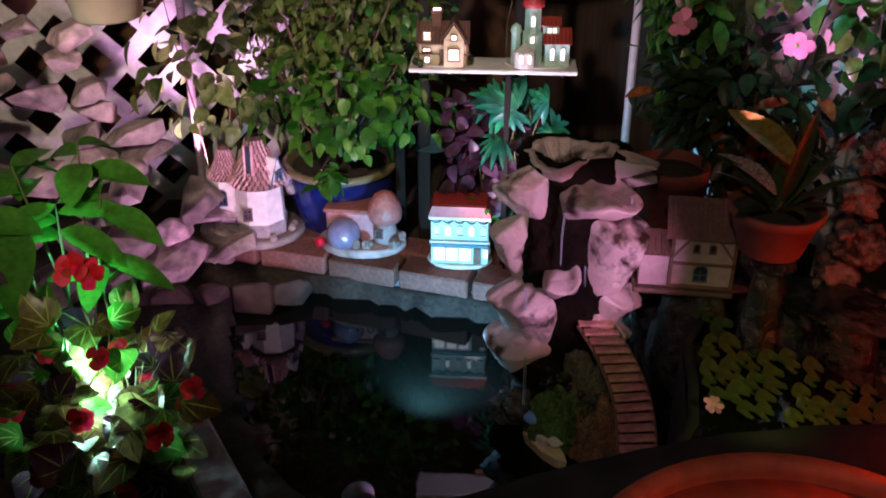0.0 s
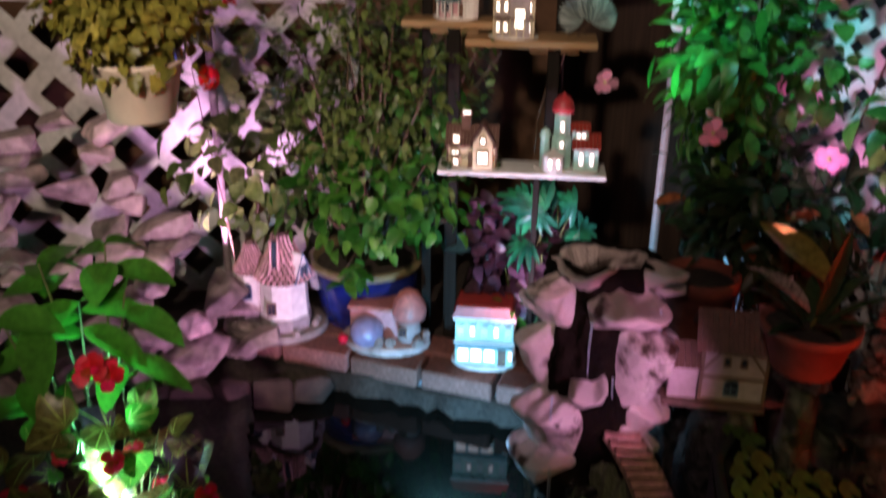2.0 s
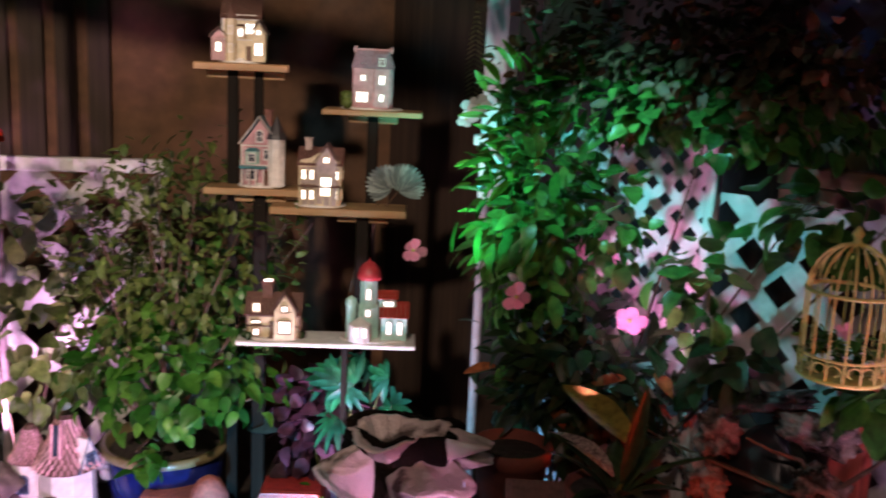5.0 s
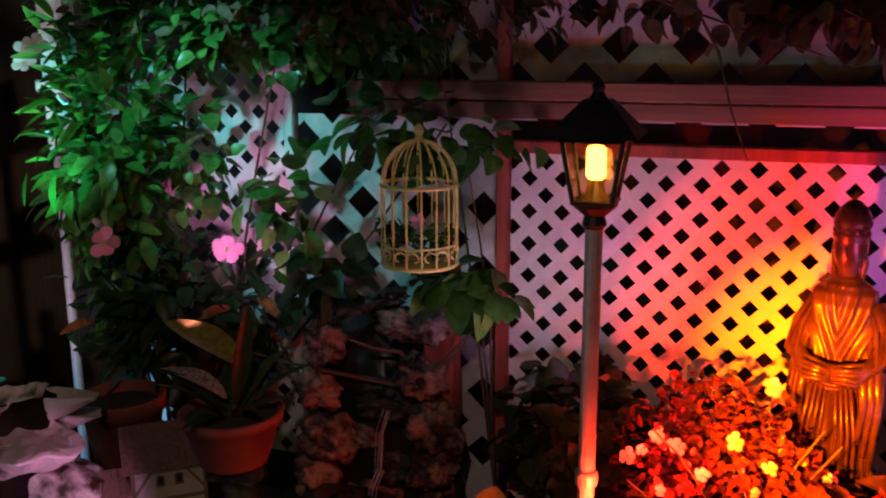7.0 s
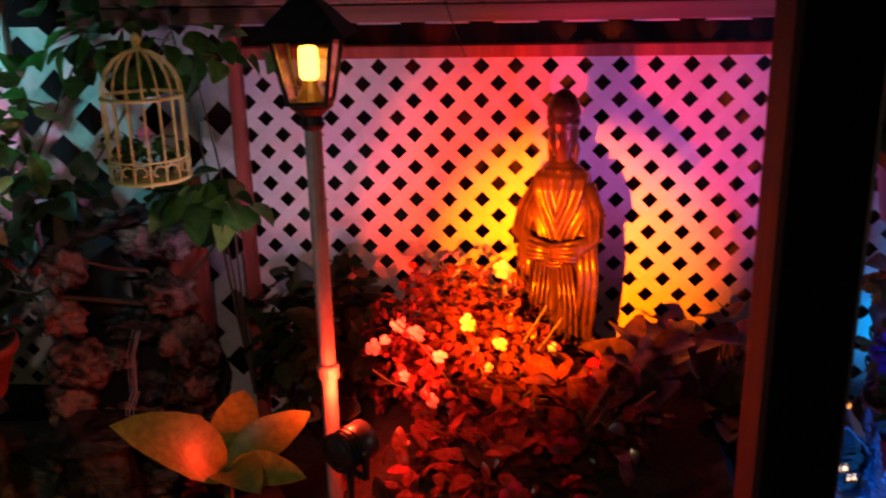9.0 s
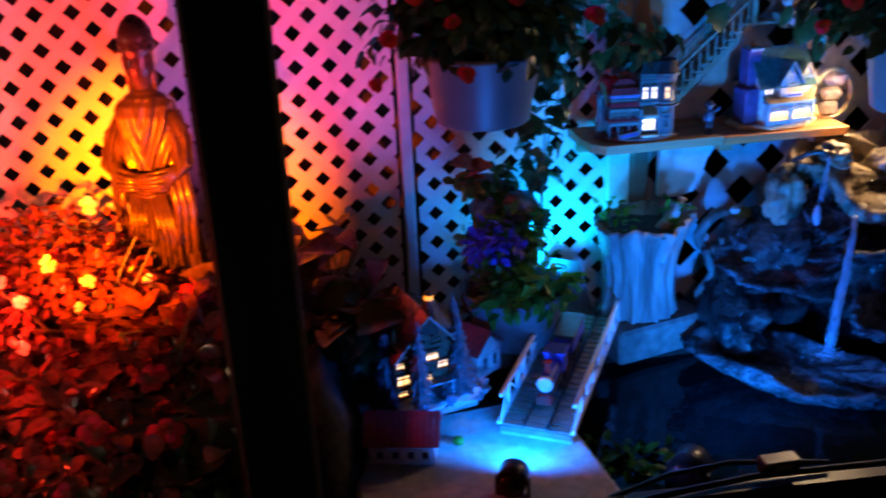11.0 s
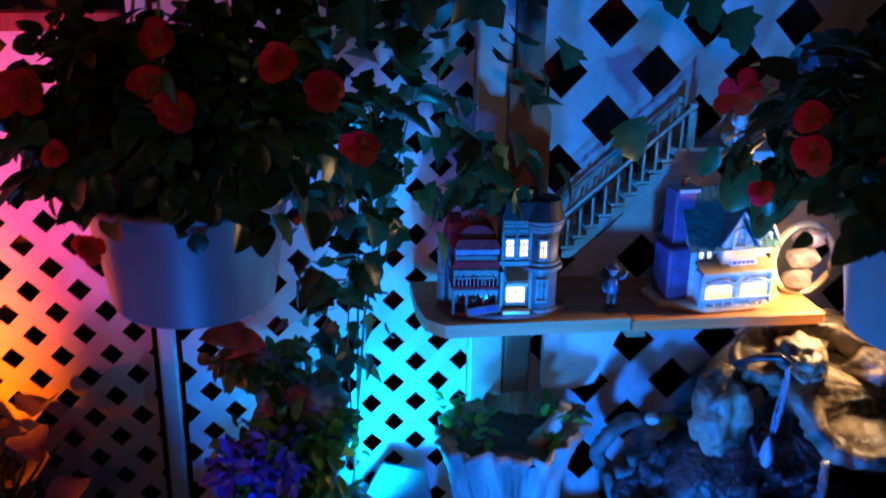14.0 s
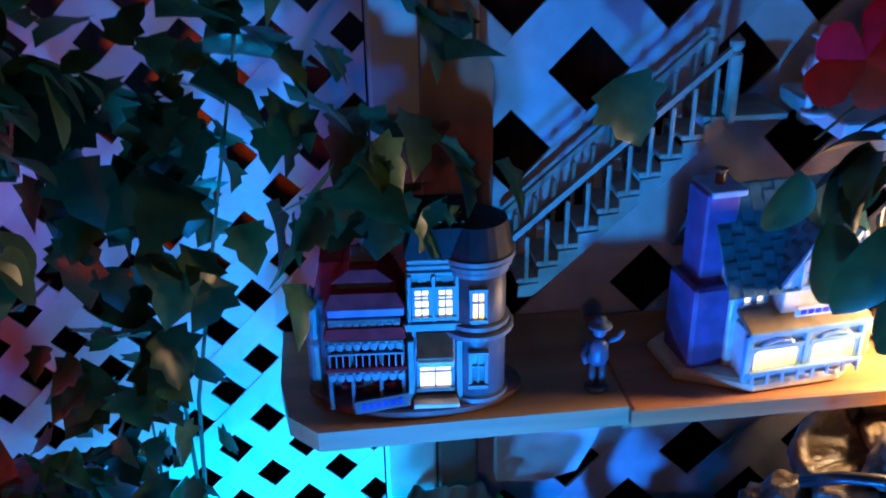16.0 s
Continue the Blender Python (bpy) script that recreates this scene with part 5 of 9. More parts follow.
# ---- shelf village on the fence ----
def fence_shelf():
    t = thing("wall_shelf", "pine shelf of two boards on the lattice with clipped corners", "shelf", T(0, 0, 0.853))
    g = Geo()
    g.v, g.f = [], []
    poly = [(1.339, 2.262), (1.339, 2.175), (1.347, 2.120), (1.372, 2.093), (1.637, 2.093), (1.637, 2.262)]
    n = len(poly)
    verts = [(x, y, 0) for x, y in poly] + [(x, y, -0.019) for x, y in poly]
    g.add(verts, [tuple(range(n)), tuple(reversed(range(n, 2 * n)))] + [(i, i + n, (i + 1) % n + n, (i + 1) % n) for i in range(n)])
    part("board", g, WOOD_X, t, "pale pine board with clipped corners")
    part("board", Geo().box(0.290, 0.165, 0.019, T(1.784, 2.171, -0.0105), 0.002), mat("orange_pine", (0.46, 0.19, 0.07), 0.5, 0.3, 40, 0.3, streak=(0.06, 1, 1)), t, "orange board")
    prof = [(-0.03, 0), (0.11, 0), (0.105, -0.03), (0.085, -0.07), (0.072, -0.11), (0.055, -0.145), (0.02, -0.155), (-0.03, -0.15)]
    part("bracket", Geo().prism(prof, 0.018, T(1.575, 2.215, -0.020)), WHITEPAINT, t, "white scrolled bracket")
    part("cleat", Geo().box(0.58, 0.02, 0.03, T(1.64, 2.235, -0.035), 0.002), WOOD_X, t)
    part("block", Geo().box(0.03, 0.03, 0.02, T(1.655, 2.13, -0.031), 0.002), WOOD_X, t)
    b = thing("wood_bracket", "knotty pine board fixed to the white post", "board", T(1.505, 2.222, 0.95))
    part("board", Geo().prism([(-0.028, -0.10), (0.034, -0.10), (0.034, 0.17), (0.015, 0.205), (-0.028, 0.215)], 0.02, T(0, 0, 0)), mat("knotty_pine", (0.33, 0.19, 0.11), 0.65, 0.35, 40, 0.3, streak=(1, 1, 0.08)), b)
    for x, z in ((-0.012, 0.01), (0.012, 0.06), (-0.008, 0.12)):
        part("knot", Geo().lathe([(0.005, 0), (0.0045, 0.0012), (0, 0.0015)], 10, T(x, 0, z, 90)), TIMBER, b)


DUSKBLUE = mat("dusk_blue_ceramic", (0.095, 0.10, 0.115), 0.4, 0.3, 60, 0.2)
PALEBLUE = mat("pale_blue_ceramic", (0.15, 0.17, 0.18), 0.4, 0.2, 60, 0.15)


def corner_mansion():
    t = thing("mansion", "lit pale and dark red ceramic mansion with tiered balconies", "ornament house", T(1.460, 2.147, 0.855, 0, 0, -4) @ Matrix.Diagonal((0.84, 0.84, 0.98, 1)), "shelf village houses")
    house_base(t, 0.112, 0.058, mat("plum_base", (0.15, 0.085, 0.09), 0.5, 0.3, 60, 0.2), 0.008, 40)
    # balconied wing: porch, gallery, two stepped roofs
    part("wing", Geo().box(0.070, 0.060, 0.100, T(-0.050, 0.010, 0.058), 0.0015), NAVY, t)
    part("side_wing", Geo().box(0.030, 0.055, 0.092, T(-0.082, 0.014, 0.054), 0.0015), DUSKBLUE, t)
    part("side_roof", Geo().prism([(-0.100, 0.100), (-0.062, 0.100), (-0.070, 0.136), (-0.092, 0.136)], 0.062, T(0, -0.018, 0)), DEEPRED, t)
    part("side_fascia", Geo().box(0.036, 0.004, 0.008, T(-0.084, -0.017, 0.098), 0.001), PALEBLUE, t)
    for z, h, w in ((0.040, 0.011, 0.076), (0.070, 0.011, 0.074), (0.090, 0.012, 0.070)):
        f = part("frieze", Geo().box(w, 0.030, h * 0.55, T(-0.050, -0.034, z + h * 0.22), 0.001), PALEBLUE, t, "pale scalloped frieze")
        for i in range(9):
            part("scallop", Geo().lathe([(0.0001, -0.0012), (w / 20, -0.001), (w / 20, 0.001), (0.0001, 0.0012)], 10, T(-0.050 + (i - 4) * w / 9, -0.0492, z, 90)), PALEBLUE, f)
    part("gallery_floor", Geo().box(0.080, 0.036, 0.004, T(-0.050, -0.036, 0.0495), 0.001), DEEPRED, t)
    r = part("gallery_rail", Geo().box(0.074, 0.0025, 0.0025, T(-0.050, -0.0515, 0.064), 0.0005), PALEBLUE, t)
    for i in range(12):
        part("baluster", Geo().tube([(-0.085 + i * 0.0064, -0.0515, 0.051), (-0.085 + i * 0.0064, -0.0515, 0.064)], 0.0010, 5), PALEBLUE, r)
    part("awning_roof", Geo().prism([(-0.090, 0.0785), (-0.010, 0.0785), (-0.014, 0.089), (-0.086, 0.089)], 0.046, T(0, -0.053, 0)), DEEPRED, t)
    part("cornice", Geo().box(0.074, 0.036, 0.008, T(-0.048, -0.030, 0.101), 0.001), mat("violet_trim", (0.24, 0.16, 0.42), 0.45, 0.2, 60, 0.1), t, "violet cornice")
    part("wing_roof", Geo().prism([(-0.088, 0.105), (-0.010, 0.105), (-0.018, 0.120), (-0.080, 0.120)], 0.070, T(0, -0.050, 0)), DEEPRED, t)
    part("upper_storey", Geo().box(0.050, 0.046, 0.008, T(-0.049, -0.016, 0.1235), 0.001), PALEBLUE, t)
    part("upper_roof", Geo().prism([(-0.080, 0.1272), (-0.020, 0.1272), (-0.036, 0.139), (-0.062, 0.139)], 0.056, T(0, -0.044, 0)), DEEPRED, t)
    part("cap", Geo().box(0.024, 0.022, 0.006, T(-0.049, -0.016, 0.142), 0.001), PALEBLUE, t)
    part("finial", Geo().lathe([(0.004, 0.144), (0.002, 0.150), (0.0045, 0.154), (0, 0.160)], 10, T(-0.049, -0.016, 0)), PALEBLUE, t)
    for x in (-0.086, -0.064, -0.036, -0.014):
        part("column", Geo().lathe([(0.0034, 0.008), (0.0022, 0.012), (0.0022, 0.038), (0.0034, 0.041)], 8, T(x, -0.046, 0)), PALEBLUE, t)
        part("upper_column", Geo().lathe([(0.0030, 0.051), (0.0019, 0.054), (0.0019, 0.068), (0.0030, 0.070)], 8, T(x, -0.046, 0)), PALEBLUE, t)
    part("corner_turret", Geo().lathe([(0.0085, 0.008), (0.0075, 0.052), (0.0095, 0.055), (0.0075, 0.060), (0.0075, 0.088), (0.010, 0.091), (0.004, 0.104), (0, 0.110)], 12, T(-0.103, -0.006, 0)), PALEBLUE, t)
    for x in (-0.066, -0.034):
        window(t, x, -0.0205, 0.027, 0.016, 0.018, WIN_DIM, DEEPRED)
        window(t, x, -0.0205, 0.061, 0.013, 0.016, WIN_DIM, PALEBLUE)
    door(t, -0.050, -0.0212, 0.010, 0.012, 0.028, TIMBER)
    # corner block with its round bay
    part("main_block", Geo().box(0.072, 0.072, 0.134, T(0.030, 0.0, 0.075), 0.0015), DUSKBLUE, t)
    bay = part("bay", Geo().lathe([(0.030, 0.008), (0.030, 0.143)], 28, T(0.060, -0.016, 0)), DUSKBLUE, t, smooth=True)
    for z, r in ((0.010, 0.033), (0.074, 0.038), (0.081, 0.034), (0.130, 0.033), (0.136, 0.036), (0.143, 0.039)):
        part("ring_moulding", Geo().lathe([(r - 0.003, z - 0.003), (r, z - 0.002), (r, z + 0.002), (r - 0.003, z + 0.003)], 28, T(0.060, -0.016, 0)), PALEBLUE, bay)
    part("roof", Geo().prism([(-0.010, 0.146), (0.072, 0.146), (0.064, 0.172), (-0.002, 0.172)], 0.084, T(0, -0.042, 0)), BLACKROOF, t)
    part("bay_roof", Geo().lathe([(0.037, 0.146), (0.035, 0.154), (0.030, 0.172), (0.0, 0.174)], 24, T(0.060, -0.016, 0)), BLACKROOF, t)
    for i in range(9):
        part("cresting", Geo().box(0.0025, 0.002, 0.005, T(0.004 + i * 0.007, -0.036, 0.174)), BLACKMETAL, t)
    for z, d in ((0.130, 0.076), (0.137, 0.080), (0.1435, 0.086)):
        part("cornice", Geo().box(0.080, d, 0.005, T(0.032, 0, z), 0.001), PALEBLUE, t)
    for x in (-0.006, 0.0175, 0.040):
        part("pilaster", Geo().box(0.005, 0.006, 0.052, T(x, -0.037, 0.104), 0.001), PALEBLUE, t)
    for x in (0.006, 0.029):
        window(t, x, -0.0370, 0.104, 0.014, 0.026, WIN_WHITE, PALEBLUE)
        for z in (0.099, 0.110):
            part("mullion", Geo().box(0.014, 0.003, 0.0014, T(x, -0.0377, z)), PALEBLUE, t)
    window(t, 0.060, -0.0465, 0.104, 0.012, 0.026, WIN_WARM, PALEBLUE)
    window(t, 0.060, -0.0465, 0.042, 0.014, 0.03, WIN_DIM, PALEBLUE)
    part("sill_band", Geo().box(0.074, 0.008, 0.008, T(0.020, -0.038, 0.082), 0.001), PALEBLUE, t)
    part("awning", Geo().box(0.036, 0.026, 0.004, T(0.018, -0.046, 0.066, 38, 0, 0), 0.001), mat("tan_awning", (0.26, 0.17, 0.09), 0.6, 0.3, 60, 0.2), t, "tan shop awning")
    part("awning_fringe", Geo().box(0.036, 0.003, 0.006, T(0.018, -0.0562, 0.054), 0.0008), CREAM, t)
    window(t, 0.018, -0.0370, 0.034, 0.032, 0.026, WIN_WHITE, PALEBLUE, name="shop_window")
    for x in (-0.006, 0.042):
        part("pilaster", Geo().box(0.007, 0.009, 0.062, T(x, -0.039, 0.039), 0.001), PALEBLUE, t)
    part("doorstep", Geo().box(0.046, 0.018, 0.005, T(0.018, -0.046, 0.0105), 0.001), CREAM, t)
    sign = part("sign", Geo().box(0.056, 0.003, 0.012, T(-0.036, -0.055, 0.016, -18, -8, 0), 0.001), PALEBLUE, t, "pale sign with dark lettering bars")
    for i in range(6):
        part("lettering", Geo().box(0.005, 0.001, 0.005, T(-0.054 + i * 0.0072, -0.0568, 0.0138 + i * 0.001, -18, -8, 0)), CLOTH_BLUE, sign)


BLACKROOF = mat("black_mansard_roof", (0.014, 0.013, 0.016), 0.6, 0.3, 80, 0.3, spec=0.2)
NAVY = mat("navy_ceramic", (0.05, 0.05, 0.09), 0.45, 0.25, 60, 0.15)
DEEPRED = mat("deep_red_ceramic", (0.40, 0.030, 0.040), 0.85, 0.3, 60, 0.2, spec=0.08)


def toy_shop():
    t = thing("toy_shop", "brightly lit pale ceramic shop with a teal roof and violet chimney", "ornament house", T(1.783, 2.165, 0.853, 0, 0, 6), "shelf village houses")
    g = Geo().lathe([(0.97, 0), (1.0, 0.003), (0.99, 0.008), (0.95, 0.011)], 8, Matrix.Diagonal((0.108, 0.070, 1, 1)) @ Matrix.Rotation(radians(22.5), 4, "Z"))
    part("base", g, CREAM, t)
    part("body", Geo().box(0.118, 0.078, 0.085, T(0.004, 0.004, 0.053), 0.0015), SHOPWALL, t)
    roof, tri = gable_roof(t, 0.122, 0.088, 0.092, 0.078, 0.010, TEALROOF, T(0.002, 0.002, 0), 13)
    part("gable", tri, SHOPWALL, t)
    r2, tri2 = gable_roof(t, 0.050, 0.050, 0.098, 0.048, 0.005, TEALROOF, T(0.006, -0.030, 0), 8, "y", "front_roof")
    part("front_gable", tri2, SHOPWALL, t)
    part("front_wall", Geo().box(0.048, 0.046, 0.030, T(0.006, -0.030, 0.085), 0.001), SHOPWALL, t)
    part("bargeboard", Geo().tube([(-0.024, -0.0585, 0.100), (0.006, -0.0585, 0.148), (0.036, -0.0585, 0.100)], 0.0025, 6), TRIMBLUE, t)
    r3, tri3 = gable_roof(t, 0.030, 0.040, 0.104, 0.034, 0.004, CREAM, T(0.052, -0.026, 0), 6, "y", "dormer_roof")
    part("dormer", tri3, SHOPWALL, t)
    part("dormer_wall", Geo().box(0.028, 0.036, 0.026, T(0.052, -0.026, 0.093), 0.001), SHOPWALL, t)
    violet = mat("violet_brick", (0.11, 0.07, 0.22), 0.5, 0.3, 60, 0.4)
    part("chimney", Geo().box(0.030, 0.036, 0.165, T(-0.064, 0.0, 0.090), 0.002), violet, t, "violet brick chimney")
    part("chimney_shoulder", Geo().box(0.042, 0.052, 0.082, T(-0.066, -0.004, 0.049), 0.003), violet, t)
    part("chimney_cap", Geo().box(0.032, 0.040, 0.006, T(-0.060, 0, 0.172), 0.001), TRIMBLUE, t)
    part("chimney_pot", Geo().lathe([(0.005, 0.174), (0.004, 0.184), (0.006, 0.188), (0, 0.189)], 8, T(-0.060, 0, 0)), TIMBER, t)
    part("awning", Geo().box(0.116, 0.030, 0.004, T(0.006, -0.052, 0.066, 20, 0, 0), 0.001), mat("tan_shop_roof", (0.36, 0.26, 0.15), 0.6, 0.25, 60, 0.2), t, "tan sloping shop roof")
    part("fascia", Geo().box(0.116, 0.004, 0.006, T(0.006, -0.0655, 0.0595), 0.001), TRIMBLUE, t)
    part("shop_front", Geo().box(0.110, 0.024, 0.048, T(0.006, -0.047, 0.035), 0.001), SHOPWALL, t)
    for x in (-0.022, 0.034):
        w = window(t, x, -0.0595, 0.032, 0.044, 0.022, WIN_WARM, TRIMBLUE, bars=False, name="shop_window")
        part("arch", Geo().tube([(x - 0.022, -0.0605, 0.040), (x - 0.012, -0.0605, 0.0475), (x, -0.0605, 0.0500), (x + 0.012, -0.0605, 0.0475), (x + 0.022, -0.0605, 0.040)], 0.0022, 6), TRIMBLUE, w)
    for x in (-0.049, 0.006, 0.060):
        part("pilaster", Geo().box(0.006, 0.006, 0.046, T(x, -0.060, 0.034), 0.001), TRIMBLUE, t)
    window(t, 0.006, -0.0535, 0.106, 0.018, 0.018, WIN_WHITE, TRIMBLUE, arched=True)
    window(t, 0.052, -0.0445, 0.102, 0.014, 0.018, WIN_WARM, TRIMBLUE)
    for x in (-0.042, -0.030):
        window(t, x, -0.0355, 0.082, 0.008, 0.014, WIN_WHITE, TRIMBLUE, bars=False)
    sign = part("sign", Geo().box(0.042, 0.003, 0.010, T(0.010, -0.062, 0.076), 0.001), WHITEPAINT, t, "white sign with dark lettering bars")
    for i in range(5):
        part("lettering", Geo().box(0.005, 0.001, 0.004, T(-0.004 + i * 0.007, -0.0638, 0.076)), CLOTH_BLUE, sign)
    part("railing", Geo().box(0.11, 0.0025, 0.0025, T(0.006, -0.066, 0.022)), TRIMBLUE, t)
    for i in range(8):
        part("picket", Geo().box(0.002, 0.002, 0.012, T(-0.045 + i * 0.0146, -0.066, 0.016)), TRIMBLUE, t)
    part("lamp_stand", Geo().tube([(0.078, -0.045, 0.01), (0.078, -0.045, 0.034)], 0.003, 6).rock((0.005, 0.005, 0.006), T(0.078, -0.045, 0.036), 0.2, 1), YELLOWWIRE, t)


SHOPWALL = mat("pale_shop_wall", (0.62, 0.62, 0.60), 0.4, 0.15, 60, 0.12, coat=0.2)
TRIMBLUE = mat("sky_blue_trim", (0.24, 0.42, 0.56), 0.4, 0.2, 60, 0.12)


STAIRWOOD = mat("pale_stair_wood", (0.40, 0.34, 0.25), 0.6, 0.25, 60, 0.2, stain=0.3)


def toy_staircase():
    t = thing("staircase", "pale wooden miniature staircase with balusters on the lattice", "ornament stairs", T(1.560, 2.208, 0.911))
    n, run, rise = 10, 0.0180, 0.0163
    step = mesh("step", Geo().box(0.026, 0.05, 0.005, None, 0.0008), STAIRWOOD)
    for i in range(n):
        part("step", step, None, t, m=T(0.012 + i * run, 0.02, 0.012 + i * rise))
    for y in (-0.006, 0.046):
        saw = [(0.0, -0.004), (0.014, -0.004), (n * run, n * rise - 0.016), (n * run, n * rise - 0.002)]
        for i in range(n - 1, -1, -1):
            saw += [(i * run + 0.001, (i + 1) * rise - 0.009), (i * run + 0.001, i * rise - 0.007)]
        part("stringer", Geo().prism(saw[:-1], 0.004, T(0, y, 0)), STAIRWOOD, t)
        r = part("handrail", Geo().prism([(-0.006, 0.052), (n * run, n * rise + 0.052), (n * run, n * rise + 0.059), (-0.006, 0.059)], 0.006, T(0, y - 0.001, 0)), STAIRWOOD, t)
        bal = mesh("baluster", Geo().tube([(0, 0, 0), (0, 0, 0.046)], 0.0022, 6), STAIRWOOD)
        for i in range(n):
            part("baluster", bal, None, r, m=T(0.008 + i * run, y + 0.002, 0.010 + i * rise))
        part("newel", Geo().lathe([(0.006, 0), (0.006, 0.06), (0.0035, 0.063), (0.0065, 0.068), (0.0065, 0.072), (0, 0.078)], 10, T(n * run + 0.004, y + 0.002, n * rise - 0.008)), STAIRWOOD, t)
    part("landing", Geo().box(0.07, 0.06, 0.006, T(n * run + 0.022, 0.022, n * rise - 0.004), 0.001), STAIRWOOD, t)


def mill_wheel():
    t = thing("mill_wheel", "pale wooden ring ornament holding round stones", "ornament", T(1.925, 2.165, 0.853))
    pts = [(0.048 * math.cos(a), 0, 0.055 + 0.055 * math.sin(a)) for a in [math.tau * i / 24 for i in range(25)]]
    part("ring", Geo().tube(pts, 0.005, 8), CREAM, t)
    for i, z in enumerate((0.022, 0.055, 0.088)):
        part("stone", Geo().rock((0.026, 0.016, 0.017), T(0.006 * (i - 1), 0.0, z), 0.3, 2, i + 3.0), STONE, t)


def upper_right_shelf():
    t = thing("wall_shelf", "small pale shelf on the lattice behind the hanging basket", "shelf", T(1.93, 2.19, 1.085))
    part("board", Geo().box(0.30, 0.12, 0.016, T(0.03, 0, -0.008), 0.002), WHITEPAINT, t)
    part("cleat", Geo().box(0.26, 0.02, 0.02, T(0.03, 0.05, -0.026), 0.002), WHITEPAINT, t)
    simple_house("blue_house", "lit blue ceramic house half hidden by leaves", T(1.965, 2.20, 1.085, 0, 0, 5), 0.12, 0.07, 0.10, 0.045, BLUEHOUSE, TEALROOF, CERAMIC, WIN_WHITE, 2, 4, "x", True, None, True, None, "shelf village houses")
    figurine(T(1.80, 2.165, 1.082, 0, 0, 0), CERAMIC, CERAMIC, "white figurine in an apron on the upper shelf", 0.072)


fence_shelf()
corner_mansion()
toy_shop()
toy_staircase()
mill_wheel()
upper_right_shelf()
figurine(T(1.616, 2.124, 0.853, 0, 0, 0), CLOTH_BLUE, BLUEHOUSE, "blue painted figurine with a hat on the shelf", 0.07)


# ---- bridge village ----
def toy_bridge():
    a, b = Vector((1.108, 1.700, 0)), Vector((1.350, 2.128, 0))
    d = b - a
    t = thing("toy_bridge", "white trussed toy railway bridge over the pond", "toy bridge", Matrix.Translation((*a.xy, 0.43)) @ Matrix.Rotation(math.atan2(d.y, d.x), 4, "Z"))
    L, W = d.length, 0.142
    part("deck", Geo().box(L, W, 0.012, T(L / 2, 0, 0.0), 0.001), mat("grey_deck", (0.22, 0.15, 0.11), 0.7, 0.25, 40, 0.4), t)
    plank = mesh("plank", Geo().box(0.018, W * 0.96, 0.004, None, 0.0008), bpy.data.materials["grey_deck"])
    for i in range(22):
        part("plank", plank, None, t, m=T(0.012 + i * (L - 0.02) / 21, 0, 0.008))
    for y in (-0.022, 0.022):
        part("rail", Geo().box(L, 0.004, 0.006, T(L / 2, y, 0.013), 0.0005), BLACKMETAL, t)
    for y in (-W / 2, W / 2):
        s = part("truss", Geo().box(L, 0.008, 0.008, T(L / 2, y, 0.012), 0.001).box(L * 0.94, 0.008, 0.008, T(L / 2, y, 0.062), 0.001), WHITEPAINT, t)
        n = 8
        for i in range(n):
            x0, x1 = L * (0.03 + 0.94 * i / n), L * (0.03 + 0.94 * (i + 1) / n)
            za, zb = (0.014, 0.060) if i % 2 == 0 else (0.060, 0.014)
            part("diagonal", Geo().tube([(x0, y, za), (x1, y, zb)], 0.003, 4), WHITEPAINT, s)
            part("upright", Geo().box(0.005, 0.006, 0.048, T(x1, y, 0.037)), WHITEPAINT, s)
    for x in (0.02, L - 0.02):
        part("pier", Geo().box(0.03, W, 0.05, T(x, 0, -0.030), 0.003), CONCRETE, t)
    tr = thing("toy_train", "blue toy locomotive with a wagon on the bridge", "toy train", t.matrix_world @ T(L * 0.36, 0.004, 0.016) @ Matrix.Diagonal((1.30, 1.30, 1.30, 1)))
    part("chassis", Geo().box(0.09, 0.026, 0.008, T(-0.02, 0, 0.012), 0.001).box(0.10, 0.028, 0.008, T(0.10, 0, 0.012), 0.001), BLACKPLASTIC, tr)
    part("boiler", Geo().tube([(-0.062, 0, 0.028), (0.0, 0, 0.028)], 0.012, 12), CLOTH_BLUE, tr)
    part("lamp", Geo().lathe([(0.013, 0), (0.013, 0.004), (0.010, 0.006)], 14, T(-0.062, 0, 0.028, 0, -90, 0)), CERAMIC, tr, "pale round smokebox front")
    part("cab", Geo().box(0.03, 0.03, 0.032, T(0.008, 0, 0.032), 0.001).box(0.036, 0.036, 0.004, T(0.008, 0, 0.050), 0.001), CLOTH_BLUE, tr)
    part("funnel", Geo().lathe([(0.004, 0.036), (0.004, 0.05), (0.007, 0.058), (0, 0.058)], 10, T(-0.048, 0, 0)), REDPAINT, tr)
    part("cow_catcher", Geo().prism([(-0.012, 0), (0.012, 0), (0.010, 0.012), (-0.010, 0.012)], 0.014, T(-0.064, 0, 0.0, 0, 0, 90)), REDPAINT, tr)
    part("wagon", Geo().box(0.085, 0.032, 0.026, T(0.10, 0, 0.030), 0.002), CLOTH_BLUE, tr, "blue passenger wagon")
    part("wagon_roof", Geo().box(0.09, 0.036, 0.005, T(0.10, 0, 0.0455), 0.002), BLUEHOUSE, tr)
    wheel = mesh("wheel", Geo().lathe([(0.0075, -0.002), (0.008, 0), (0.0075, 0.002)], 12), BLACKMETAL)
    for x in (-0.048, -0.026, 0.004, 0.07, 0.13):
        for y in (-0.015, 0.015):
            part("wheel", wheel, None, tr, m=T(x, y, 0.008, 90))


